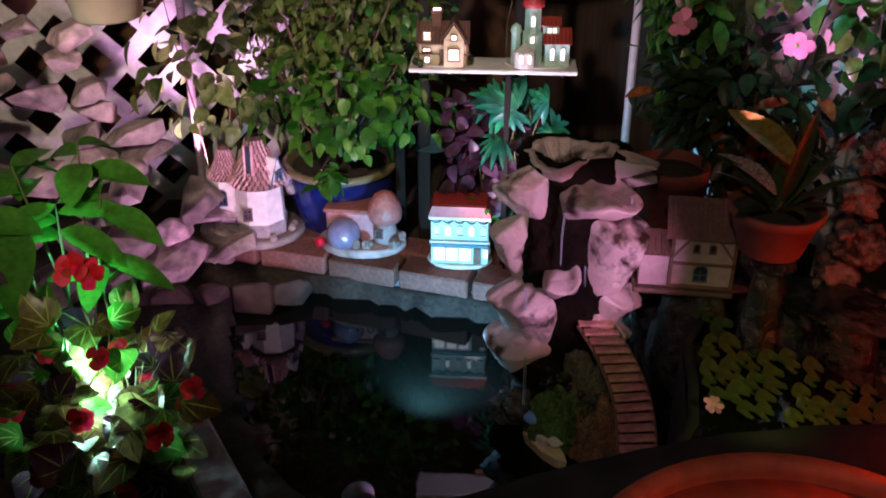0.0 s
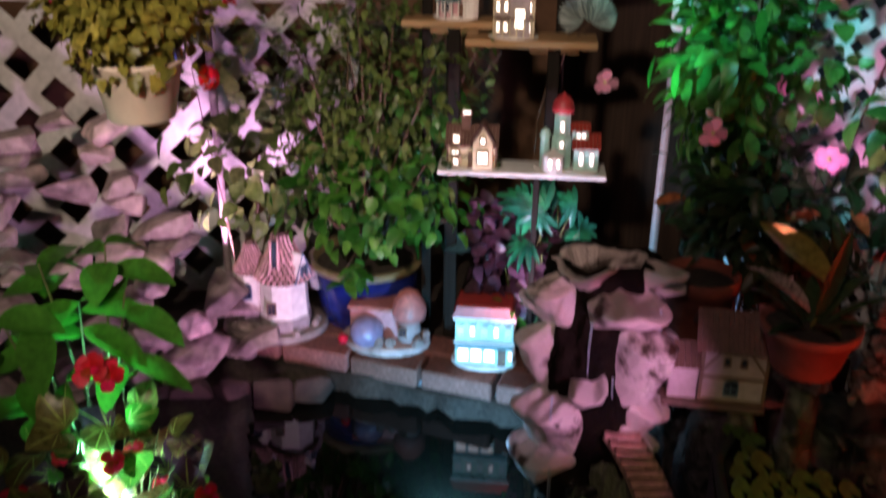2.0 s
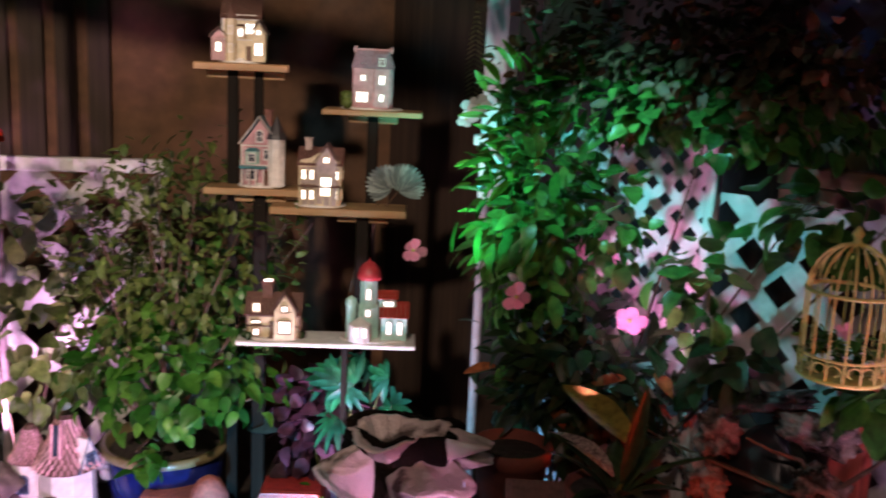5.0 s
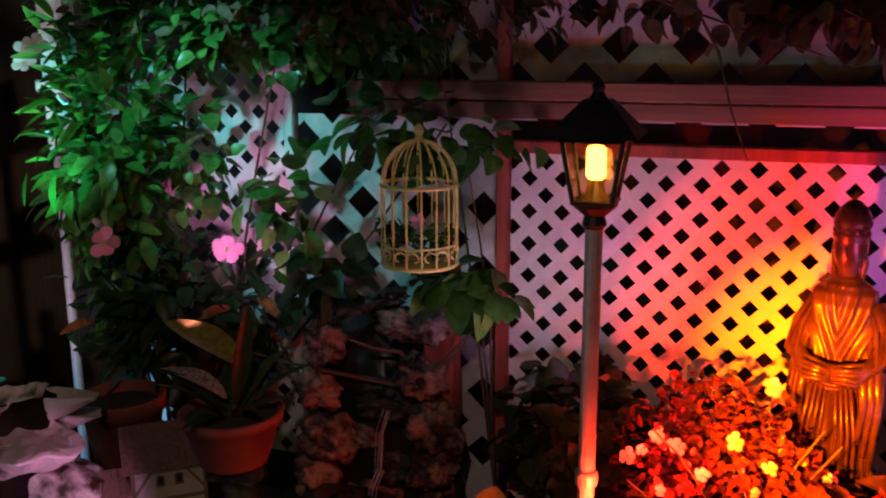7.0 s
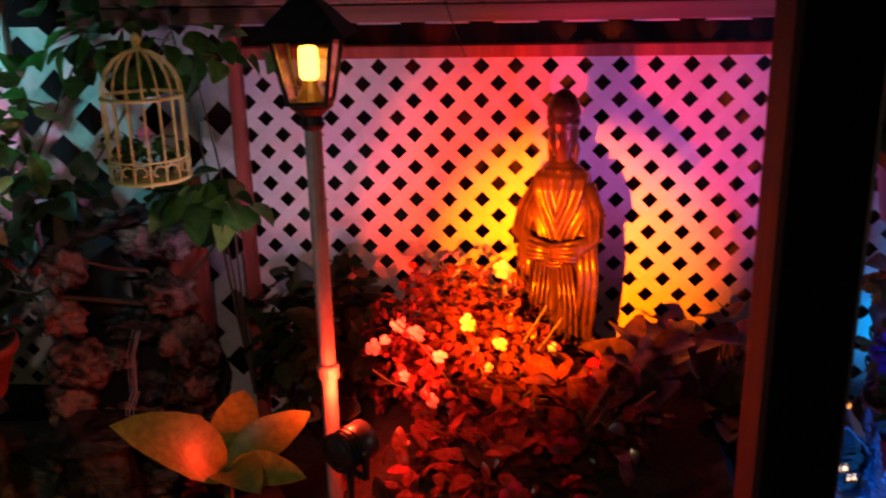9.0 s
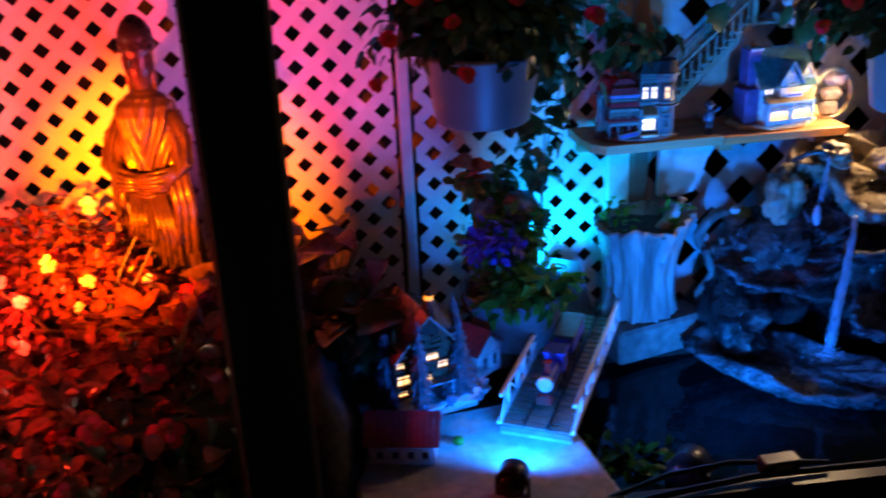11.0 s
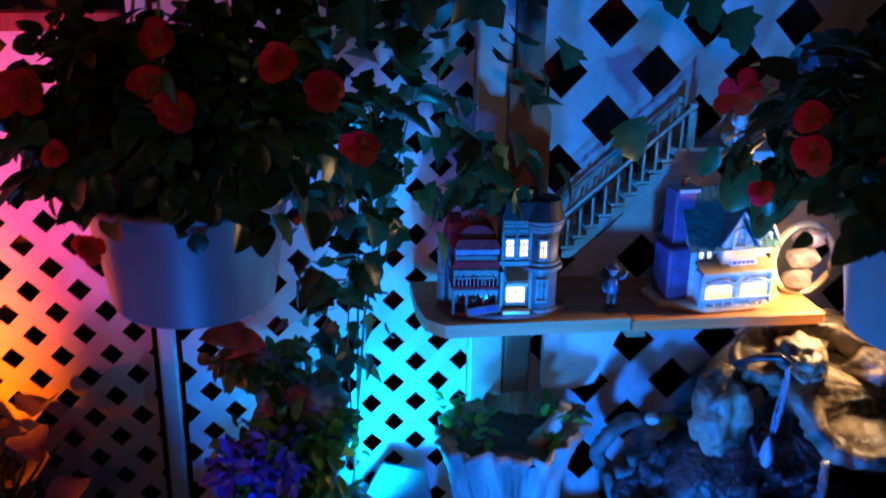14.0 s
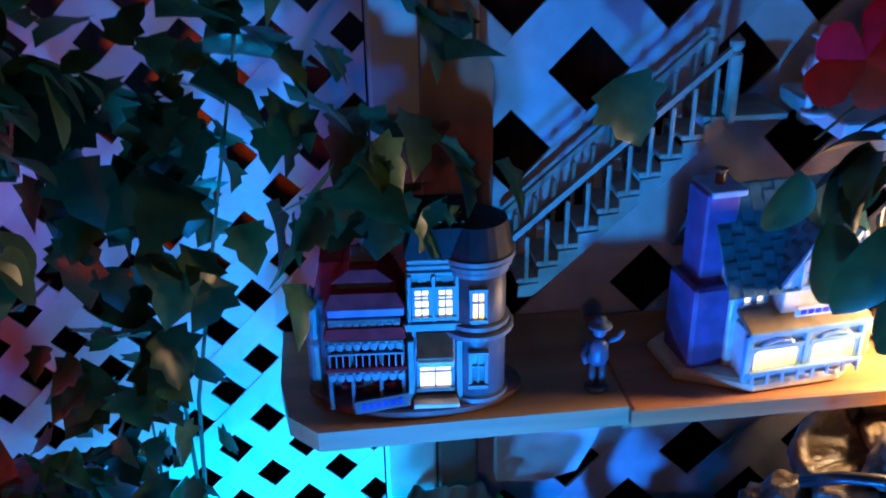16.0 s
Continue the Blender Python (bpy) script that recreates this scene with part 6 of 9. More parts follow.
def fir(t, x, y, h, r):
    """A little fir of stacked ragged whorls, each with drooping tips."""
    g = Geo()
    tiers = 11
    for k in range(tiers):
        z = 0.01 + h * k / (tiers + 1)
        rr = r * (1 - k / (tiers + 0.5)) + 0.003
        n = 18
        verts = [(x, y, z + h * 0.13)]
        for i in range(n):
            a = math.tau * i / n + k * 0.7
            q = rr * (1.0 if i % 2 == 0 else 0.62) * ru(0.85, 1.15)
            verts.append((x + q * math.cos(a), y + q * math.sin(a), z + (0.0 if i % 2 == 0 else 0.006) + ru(-0.002, 0.002)))
        verts.append((x, y, z + 0.004))
        g.add(verts, [(0, i + 1, (i + 1) % n + 1) for i in range(n)] + [(n + 1, (i + 1) % n + 1, i + 1) for i in range(n)])
    part("fir_tree", g, mat_fir, t, "frosted blue-green fir")


mat_fir = mat("frosted_fir", (0.085, 0.10, 0.13), 0.6, 0.5, 90, 0.8)


DEEPBROWN = mat("dark_brick_ceramic", (0.16, 0.060, 0.04), 0.85, 0.45, 90, 0.4, spec=0.08)


def winter_house():
    t = thing("winter_house", "lit red-brick ceramic house wrapped in frosted firs", "ornament house", T(0.915, 1.905, 0.440, 0, 0, 15) @ Matrix.Diagonal((1.2, 1.2, 0.97, 1)), "bridge village houses")
    part("plinth", Geo().box(0.17, 0.13, 0.035, T(0, 0, -0.017), 0.004), CONCRETE, t)
    house_base(t, 0.095, 0.075, DARKROOF, 0.014)
    part("body", Geo().box(0.115, 0.10, 0.105, T(0, 0, 0.062), 0.002), DEEPBROWN, t)
    roof, tri = gable_roof(t, 0.10, 0.115, 0.113, 0.085, 0.010, TILEROOF, None, 7, "y")
    part("gable", tri, DEEPBROWN, t)
    part("tower", Geo().box(0.042, 0.042, 0.155, T(0.015, -0.035, 0.085), 0.002), DEEPBROWN, t)
    part("spire", Geo().lathe([(0.036, 0.16), (0.030, 0.175), (0.012, 0.205), (0.004, 0.222), (0.007, 0.228), (0, 0.236)], 8, T(0.015, -0.035, 0)), BROWNTILE, t)
    for x, y, z, w, h, p in ((-0.044, -0.0515, 0.064, 0.022, 0.024, WIN_WARM), (-0.048, -0.0515, 0.098, 0.014, 0.016, WIN_WARM), (0.006, -0.0565, 0.108, 0.022, 0.022, WIN_WARM), (0.024, -0.0565, 0.084, 0.018, 0.018, WIN_WARM), (0.015, -0.0565, 0.142, 0.014, 0.016, WIN_WARM), (-0.003, -0.0565, 0.060, 0.014, 0.018, WIN_WARM), (-0.046, -0.0515, 0.034, 0.016, 0.014, WIN_WARM)):
        window(t, x, y, z, w, h, p, DEEPBROWN)
    for x, y, h, r in ((-0.024, -0.074, 0.200, 0.026), (0.052, -0.064, 0.180, 0.034), (-0.064, -0.030, 0.19, 0.028), (0.068, -0.012, 0.200, 0.034), (0.018, -0.082, 0.045, 0.018), (0.072, -0.050, 0.085, 0.024), (-0.070, -0.060, 0.060, 0.014)):
        fir(t, x, y, h, r)
    part("porch", Geo().box(0.050, 0.022, 0.004, T(0.012, -0.066, 0.052), 0.001), mat("snowy_ceramic", (0.42, 0.44, 0.48), 0.6, 0.3, 60, 0.4), t)
    for x in (-0.010, 0.034):
        part("porch_post", Geo().tube([(x, -0.074, 0.012), (x, -0.074, 0.051)], 0.002, 6), bpy.data.materials["snowy_ceramic"], t)
    part("snow_bank", Geo().rock((0.085, 0.040, 0.016), T(0.01, -0.062, 0.010), 0.4, 3, 4.0), bpy.data.materials["snowy_ceramic"], t)
    part("star", Geo().rock((0.008, 0.008, 0.008), T(0.015, -0.035, 0.222), 0.3, 2), glow("amber_star", (1.0, 0.34, 0.03), 1.6), t, "glowing amber star on the spire")
    bush_bits(t, [(0.05, -0.08, 0.012), (-0.03, -0.09, 0.012), (0.02, -0.088, 0.012)], BLUEHOUSE, 0.012, "shrub")
    b = thing("barn", "small barn with a long red roof on the terrace", "ornament house", T(0.862, 1.715, 0.415, 0, 0, -14), "bridge village houses")
    part("body", Geo().box(0.12, 0.07, 0.045, T(0, 0, 0.0225), 0.001), CERAMIC, b)
    roof, tri = gable_roof(b, 0.12, 0.07, 0.045, 0.045, 0.010, REDROOF, None, 5)
    part("gable", tri, CERAMIC, b)
    for x in (-0.04, -0.012, 0.016, 0.042):
        window(b, x, -0.0355, 0.022, 0.014, 0.018, WIN_DIM, CERAMIC, bars=False)
    c = thing("chapel", "white chapel with a red roof and dark windows", "ornament house", T(1.045, 2.005, 0.415, 0, 0, 38), "bridge village houses")
    part("body", Geo().box(0.075, 0.11, 0.06, T(0, 0, 0.03), 0.001), CERAMIC, c)
    roof, tri = gable_roof(c, 0.075, 0.11, 0.06, 0.042, 0.008, REDROOF, None, 5, "y")
    part("gable", tri, CERAMIC, c)
    for x in (-0.016, 0.016):
        window(c, x, -0.0555, 0.034, 0.016, 0.030, WIN_DIM, CERAMIC, bars=False)
    for s, z in ((1, -0.02), (1, 0.02)):
        window(c, z, -0.038, 0.034, 0.014, 0.028, WIN_DIM, CERAMIC, T(0, 0, 0, 0, 0, 90), bars=False)
    ball = part("ball", Geo().rock((0.012, 0.012, 0.009), None, 0.05, 2), LEAF_BRIGHT, None, "", True, T(0.965, 1.72, 0.424))
    tagged(ball, "small bright green ball on the slab", "ball")


toy_bridge()
winter_house()


# ---- garden lamps and fixtures ----
def floodlight(m, lens, label):
    """A stubby black spotlight: barrel, hood, lens, bracket and stake; it shines along local y."""
    t = thing("floodlight", label, "floodlight", m, "garden floodlights")
    part("barrel", Geo().lathe([(0.020, -0.045), (0.030, -0.035), (0.034, 0.0), (0.036, 0.025), (0.034, 0.026), (0.031, 0.006)], 18, T(0, 0, 0.05, -90)), BLACKPLASTIC, t, smooth=True)
    for i in range(4):
        part("fin", Geo().lathe([(0.024, 0), (0.035, 0.0015), (0.024, 0.003)], 16, T(0, -0.012 - i * 0.009, 0.05, -90)), BLACKPLASTIC, t)
    part("lens", Geo().lathe([(0.030, 0.006), (0.030, 0.008), (0, 0.010)], 18, T(0, 0, 0.05, -90)), lens, t)
    part("bracket", Geo().box(0.008, 0.014, 0.05, T(0.038, -0.01, 0.03), 0.002).box(0.008, 0.014, 0.05, T(-0.038, -0.01, 0.03), 0.002).box(0.084, 0.014, 0.006, T(0, -0.01, 0.006), 0.002), BLACKPLASTIC, t)
    part("stake", Geo().tube([(0, -0.01, 0.005), (0, -0.01, -0.10)], 0.007, 6, None, 0.002), BLACKPLASTIC, t)


DIM_LENS = mat("floodlight_lens", (0.3, 0.3, 0.32), 0.08, 0.1, 60, 0.0)
floodlight(T(-1.055, 0.965, 0.14, 0, 0, 62), DIM_LENS, "small black spotlight on the concrete pond coping")
floodlight(T(1.03, 1.555, 0.413, 0, 0, -25) @ Matrix.Diagonal((0.72, 0.72, 0.72, 1)), DIM_LENS, "black spotlight on the pale slab shining blue")
floodlight(T(1.375, 1.60, 0.33, 0, 0, -45), DIM_LENS, "black spotlight in the pond edge")
floodlight(T(0.085, 1.655, 0.62, 0, 0, -35), DIM_LENS, "small black spotlight beside the grey lamp post")


HOT_LENS = glow("lit_lens", (0.55, 1.0, 0.85), 14.0)
floodlight(T(-1.475, 0.585, 0.375, 40, 0, 20), HOT_LENS, "lit spotlight shining up among the begonia leaves")


def lantern_post():
    t = thing("lamp_post", "grey garden lamp post with a lit black lantern", "lamp post", T(0.032, 1.735, 0))
    part("pole", Geo().lathe([(0.014, 0.45), (0.014, 1.19)], 12), GREYMETAL, t)
    part("collar", Geo().lathe([(0.018, 0.755), (0.019, 0.76), (0.019, 0.775), (0.017, 0.78)], 14), GREYMETAL, t)
    part("cup", Geo().lathe([(0.016, 1.185), (0.020, 1.192), (0.016, 1.205), (0.034, 1.22), (0.036, 1.226)], 14), BLACKMETAL, t)
    L = part("lantern", Geo().box(0.066, 0.066, 0.006, T(0, 0, 1.228), 0.001), BLACKMETAL, t)
    z0, z1, a, b = 1.231, 1.326, 0.030, 0.046
    for sx in (-1, 1):
        for sy in (-1, 1):
            part("corner_bar", Geo().tube([(sx * a, sy * a, z0), (sx * b, sy * b, z1)], 0.004, 6), BLACKMETAL, L)
    for i in range(4):
        r = Matrix.Rotation(math.pi / 2 * i, 4, "Z")
        p = part("pane", Geo().add([(-a, -a, z0), (a, -a, z0), (b, -b, z1), (-b, -b, z1), (-a, -a + 0.0015, z0), (a, -a + 0.0015, z0), (b, -b + 0.0015, z1), (-b, -b + 0.0015, z1)], [(0, 1, 2, 3), (7, 6, 5, 4), (0, 4, 5, 1), (1, 5, 6, 2), (2, 6, 7, 3), (3, 7, 4, 0)], r), GLASS, L)
        p.visible_shadow = False
        part("top_bar", Geo().box(b * 2 + 0.008, 0.006, 0.007, r @ T(0, -b, z1)), BLACKMETAL, L)
    part("roof", Geo().add([(s * 0.069, q * 0.069, 1.329) for s, q in ((-1, -1), (1, -1), (1, 1), (-1, 1))] + [(s * 0.058, q * 0.058, 1.342) for s, q in ((-1, -1), (1, -1), (1, 1), (-1, 1))] + [(s * 0.020, q * 0.020, 1.384) for s, q in ((-1, -1), (1, -1), (1, 1), (-1, 1))],
                           [(3, 2, 1, 0), (8, 9, 10, 11)] + [(i + o, (i + 1) % 4 + o, (i + 1) % 4 + 4 + o, i + 4 + o) for o in (0, 4) for i in range(4)]), BLACKMETAL, L)
    part("finial", Geo().lathe([(0.014, 1.384), (0.008, 1.395), (0.011, 1.402), (0.004, 1.412), (0, 1.418)], 10), BLACKMETAL, L)
    part("bulb", Geo().lathe([(0.010, 1.262), (0.015, 1.268), (0.015, 1.308), (0.011, 1.313), (0, 1.315)], 14), BULB, t, "glowing orange flame bulb")
    part("socket", Geo().lathe([(0.022, 1.231), (0.016, 1.242), (0.010, 1.262)], 12), mat("brass", (0.55, 0.36, 0.10), 0.35, 0.2, 60, 0.1, metal=0.8), t)


def bird_cage():
    t = thing("bird_cage", "yellow wire bird cage with a trailing plant inside", "bird cage", T(-0.345, 1.985, 1.047) @ Matrix.Diagonal((1.08, 1.08, 1.14, 1)))
    R, H = 0.068, 0.135
    wires = 16
    for z, r in ((0.0, R), (0.035, R), (H, R)):
        pts = [(r * math.cos(a), r * math.sin(a), z) for a in [math.tau * i / 32 for i in range(33)]]
        part("ring", Geo().tube(pts, 0.0034 if z in (0.0, H) else 0.002, 6), YELLOWWIRE, t)
    for i in range(wires):
        a = math.tau * i / wires
        c, s = math.cos(a), math.sin(a)
        pts = [(R * c, R * s, 0.0), (R * c, R * s, H)] + [(R * math.cos(w) * c, R * math.cos(w) * s, H + 0.075 * math.sin(w)) for w in (0.3, 0.6, 0.9, 1.2, 1.45)]
        part("wire", Geo().tube(pts, 0.0018, 5), YELLOWWIRE, t)
    for i in range(8):
        a = math.tau * i / 8
        for k in (-1, 1):
            pts = []
            for q in range(12):
                w = q / 11 * 4.5
                rr = 0.016 * (1 - q / 14)
                ang = a + k * (0.20 - rr * math.cos(w) / R)
                pts.append((1.02 * R * math.cos(ang), 1.02 * R * math.sin(ang), 0.018 + rr * math.sin(w)))
            part("scroll", Geo().tube(pts, 0.0016, 5), YELLOWWIRE, t)
    part("floor", Geo().lathe([(R * 0.98, -0.003), (R, 0.0), (R * 0.9, 0.002), (0, 0.002)], 24), YELLOWWIRE, t)
    part("finial", Geo().lathe([(0.010, H + 0.072), (0.006, H + 0.082), (0.010, H + 0.090), (0.005, H + 0.098), (0, H + 0.104)], 12), YELLOWWIRE, t)
    part("drop", Geo().lathe([(0, -0.022), (0.008, -0.014), (0.006, -0.004), (0, -0.003)], 12), YELLOWWIRE, t)
    part("hook", Geo().tube([(0, 0, H + 0.10), (0.008, 0, H + 0.115), (0.010, 0, H + 0.13), (0.0, 0, H + 0.142), (-0.010, 0.0, H + 0.134)], 0.0022, 6), BLACKMETAL, t)
    g = Geo()
    for i in range(90):
        p = Vector((ru(-1, 1), ru(-1, 1), 0)) * 0.05
        g.leaf((p.x - (0.03 if i < 30 else 0), p.y, ru(0.01, 0.07)), rand_dir(-0.2), (0, 0, 1), ru(0.014, 0.026), ru(0.012, 0.02), "heart")
    part("trailing_plant", g, LEAF_MID, t)
    part("bloom", Geo().flower((0.005, -0.02, 0.075), (0.3, -1, 0.2), 0.013), PETAL_PINK, t, "small pink bloom")


lantern_post()
bird_cage()


def statue():
    """A robed standing figure: one plain mesh."""
    g = Geo()
    n, rows, H = 144, 150, 0.522
    prof = [(0.0, 0.088), (0.05, 0.084), (0.14, 0.074), (0.24, 0.066), (0.30, 0.070), (0.33, 0.074), (0.37, 0.076), (0.42, 0.077), (0.452, 0.075), (0.474, 0.068), (0.490, 0.055), (0.503, 0.034), (0.513, 0.023), (0.522, 0.021)]
    verts = []
    for j in range(rows + 1):
        z = H * j / rows
        k = max(i for i in range(len(prof) - 1) if prof[i][0] <= z + 1e-9)
        (za, ra), (zb, rb) = prof[k], prof[k + 1]
        r = ra + (rb - ra) * smooth(za, zb, z)
        for i in range(n):
            a = math.tau * i / n
            front = max(0.0, -math.sin(a))
            x = r * math.cos(a)
            # skirt folds fall from the sash, chest folds hang in loops from the neck
            skirt = 0.26 * abs(math.sin(a * 6 + 1.6 * math.sin(z * 9) + 0.7)) ** 0.7 + 0.09 * math.sin(a * 15 + 7 * z) - 0.10
            loop = abs(x) * 1.25 + (0.52 - z) * 0.42 + 0.01
            chest = 0.26 * (0.5 - abs(math.sin(loop * 92 + 0.5 * math.sin(z * 40)))) * smooth(0.030, 0.045, loop) - 0.20 * smooth(0.045, 0.02, loop) * front
            m = smooth(0.31, 0.345, z)
            fold = skirt * (1 - m) + chest * m * (0.7 + 0.3 * front) * (1 - smooth(0.485, 0.50, z))
            verts.append((r * (1 + fold) * math.cos(a), r * 0.72 * (1 + fold) * math.sin(a), z))
    g.add(verts, [(j * n + i, j * n + (i + 1) % n, j * n + n + (i + 1) % n, j * n + n + i) for j in range(rows) for i in range(n)])
    # a plain head under a high headdress, joined sleeves, sash and hanging sleeve ends
    g.lathe([(0.020, 0.50), (0.022, 0.522), (0.031, 0.535), (0.036, 0.552), (0.037, 0.572), (0.036, 0.582), (0.040, 0.586), (0.040, 0.596), (0.036, 0.600), (0.041, 0.612), (0.037, 0.628), (0.026, 0.645), (0.012, 0.656), (0, 0.659)], 28, None, 0.06, 3)
    g.rock((0.005, 0.008, 0.010), T(0, -0.033, 0.562), 0.1, 2)
    for s in (-1, 1):
        g.tube([(s * 0.010, -0.031, 0.588), (s * 0.030, -0.012, 0.570), (s * 0.033, 0.004, 0.535), (s * 0.028, 0.0, 0.500)], 0.0065, 8)
        g.rock((0.006, 0.004, 0.004), T(s * 0.011, -0.031, 0.574), 0.1, 2)
    for q in range(5):
        g.rock((0.007, 0.007, 0.010), T(0.034 * math.sin(-1.1 + 0.55 * q), -0.034 * math.cos(-1.1 + 0.55 * q), 0.600), 0.1, 2)
    for s in (-1, 1):
        g.tube([(s * 0.060, 0.0, 0.455), (s * 0.080, -0.014, 0.410), (s * 0.088, -0.035, 0.355), (s * 0.055, -0.068, 0.330), (0, -0.080, 0.328)], 0.023, 14, None, 0.019)
        for k in range(6):
            w = math.tau * k / 6 + 0.3
            ox, oz = 0.020 * math.cos(w), 0.020 * math.sin(w)
            g.tube([(s * (0.058 + ox * 0.6), oz * 0.5 - 0.006, 0.458), (s * (0.082 + ox), -0.018 + oz, 0.408), (s * (0.090 + ox), -0.040 + oz, 0.352 + 0.4 * ox), (s * 0.056, -0.072 + ox, 0.330 + oz), (s * 0.004, -0.084 + ox * 0.6, 0.328 + oz * 0.6)], 0.0065, 7)
        for k in range(3):
            g.tube([(s * (0.082 - 0.012 * k), -0.035 - 0.010 * k, 0.35), (s * (0.094 - 0.013 * k), -0.036 - 0.011 * k, 0.27), (s * (0.086 - 0.012 * k), -0.040 - 0.011 * k, 0.13 + 0.03 * k)], 0.014, 10, None, 0.006)
        for k in range(4):
            w = 0.012 + 0.013 * k
            g.tube([(s * w * 0.8, -0.064, 0.30), (s * (w + 0.006), -0.062, 0.20), (s * (w * 1.25), -0.066, 0.03)], 0.0048, 6)
    for k in range(4):
        g.tube([(-0.080, -0.020, 0.300 + 0.009 * k), (-0.045, -0.055, 0.296 + 0.009 * k), (0, -0.068, 0.292 + 0.008 * k), (0.045, -0.055, 0.298 + 0.009 * k), (0.080, -0.020, 0.304 + 0.009 * k)], 0.0042, 6)
    g.box(0.20, 0.15, 0.04, T(0, 0, -0.02), 0.008)
    ob = part("statue", g, BRONZE, None, "", True, T(0.440, 2.140, 0.560, 0, 0, -18) @ Matrix.Diagonal((0.84, 0.84, 0.95, 1)))
    tagged(ob, "reddish resin statue of a robed standing figure before the lattice", "statue")


statue()


GREYPAINT = mat("dull_white_paint", (0.30, 0.29, 0.30), 0.6, 0.2, 40, 0.25, stain=0.4)


def posts():
    t = thing("porch_post", "dark weathered square wooden porch post", "post", T(0.662, 1.25, 0))
    part("shaft", Geo().box(0.090, 0.090, 2.4, T(0, 0, 1.2), 0.006), DARKWOOD, t)
    part("foot", Geo().box(0.11, 0.11, 0.06, T(0, 0, 0.03), 0.006), DARKWOOD, t)
    t = thing("white_post", "dull white painted porch post beside the large waterfall", "post", T(2.105, 1.655, 0, 0, 0, 12))
    part("shaft", Geo().box(0.085, 0.085, 2.3, T(0, 0, 1.15), 0.004), GREYPAINT, t)
    part("foot", Geo().box(0.10, 0.10, 0.05, T(0, 0, 0.025), 0.004), GREYPAINT, t)
    t = thing("red_post", "reddish timber post below the bird cage", "post", T(-0.366, 2.185, 0))
    part("shaft", Geo().box(0.070, 0.06, 0.85, T(0, 0, 0.575), 0.005), REDWOOD, t)
    t = thing("pole", "slim metal shepherd pole before the wide lattice", "pole", T(-2.597, 1.455, 0))
    part("shaft", Geo().tube([(0.0, 0.0, 0.2), (0.0, 0.0, 1.0), (-0.006, 0, 1.9)], 0.013, 10), mat("dull_pole", (0.24, 0.19, 0.20), 0.4, 0.2, 40, 0.15, metal=0.2), t)
    part("coupling", Geo().lathe([(0.014, 0.88), (0.014, 0.92)], 10), GREYMETAL, t)


posts()

# ---- rocks and waterfalls ----
def basin(g, x, y, z, rx, ry, depth, seed, turn=0.0, lip=0.3, n=40, lean=0.0, roll=0.0):
    """An uneven stone bowl with a broken lip."""
    prof = [(0.30, -1.0), (0.55, -0.92), (0.80, -0.60), (0.93, -0.30), (1.0, -0.08), (1.01, 0.02), (0.94, 0.06), (0.86, 0.0), (0.72, -0.16), (0.35, -0.20), (0.0, -0.20)]
    verts, faces = [], []
    for r, h in prof:
        for i in range(n):
            a = math.tau * i / n
            q = Vector((math.cos(a) * 1.5 + seed * 5, math.sin(a) * 1.5, h * 1.2))
            k = 1 + 0.22 * noise.noise(q) + 0.13 * noise.noise(q * 2.7) + 0.07 * noise.noise(q * 6.0)
            dz = depth * (lip * noise.noise(Vector((math.cos(a) * 1.1, math.sin(a) * 1.1, seed * 7))) + 0.10 * noise.noise(q * 4) + 0.06 * noise.noise(q * 9))
            verts.append((rx * r * k * math.cos(a), ry * r * k * math.sin(a), depth * h + dz * min(1, r * 1.4)))
    for j in range(len(prof) - 1):
        for i in range(n):
            k = (i + 1) % n
            faces.append((j * n + i, j * n + k, j * n + n + k, j * n + n + i))
    g.add(verts, faces, T(x, y, z, lean, roll, 0) @ T(0, 0, 0, 0, 0, turn))


def crag(ledges, z0, z1, rx, ry, seed, bowl=0.06, n=150, rows=250, base=None):
    """A rock column with jutting lips, undercut below, and a bowl on top.

    A ledge is (height of its lip, turn from the front, half width in degrees, reach, depth of its face)."""
    verts = []
    for j in range(rows + 1):
        z = z0 + (z1 - z0) * j / rows
        u = j / rows
        for i in range(n):
            a = math.tau * i / n
            c, s = math.cos(a), math.sin(a)
            q = Vector((c * 1.4 + seed, s * 1.4, z * 6))
            warp = 0.030 * noise.noise(q * 0.9 + Vector((5, 2, 1))) + 0.004 * noise.noise(q * 4)
            r = 0.80 + 0.22 * noise.noise(q * 0.9) + 0.10 * noise.noise(q * 2.4) + 0.06 * abs(noise.noise(q * 5.5)) + 0.03 * noise.noise(q * 12) + (base(u) if base else 0)
            best = 0.0
            for lz, th, w, reach, face in ledges:
                d = (math.degrees(a) + 90 - th + 180) % 360 - 180
                side = math.exp(-(d / w) ** 4)
                h = (lz + warp - z) / face
                if h < -0.22:
                    k = 0.0
                elif h < 0.18:
                    k = smooth(-0.22, 0.18, h)
                else:
                    k = max(0.0, 1 - (h - 0.18) / 0.82) ** 0.7
                best = max(best, reach * side * k)
            verts.append((rx * r * c + best * c, ry * r * s + best * s, z + 0.012 * noise.noise(q * 3)))
    for k, drop in ((0.86, 0.0), (0.70, bowl * 0.7), (0.40, bowl), (0.04, bowl)):
        top = len(verts) - n if k == 0.86 else rows * n
        for i in range(n):
            x, y, z = verts[rows * n + i]
            verts.append((x * k, y * k, z - drop))
    faces = []
    for j in range(rows + 4):
        for i in range(n):
            k = (i + 1) % n
            faces.append((j * n + i, j * n + k, j * n + n + k, j * n + n + i))
    return Geo().add(verts, faces)


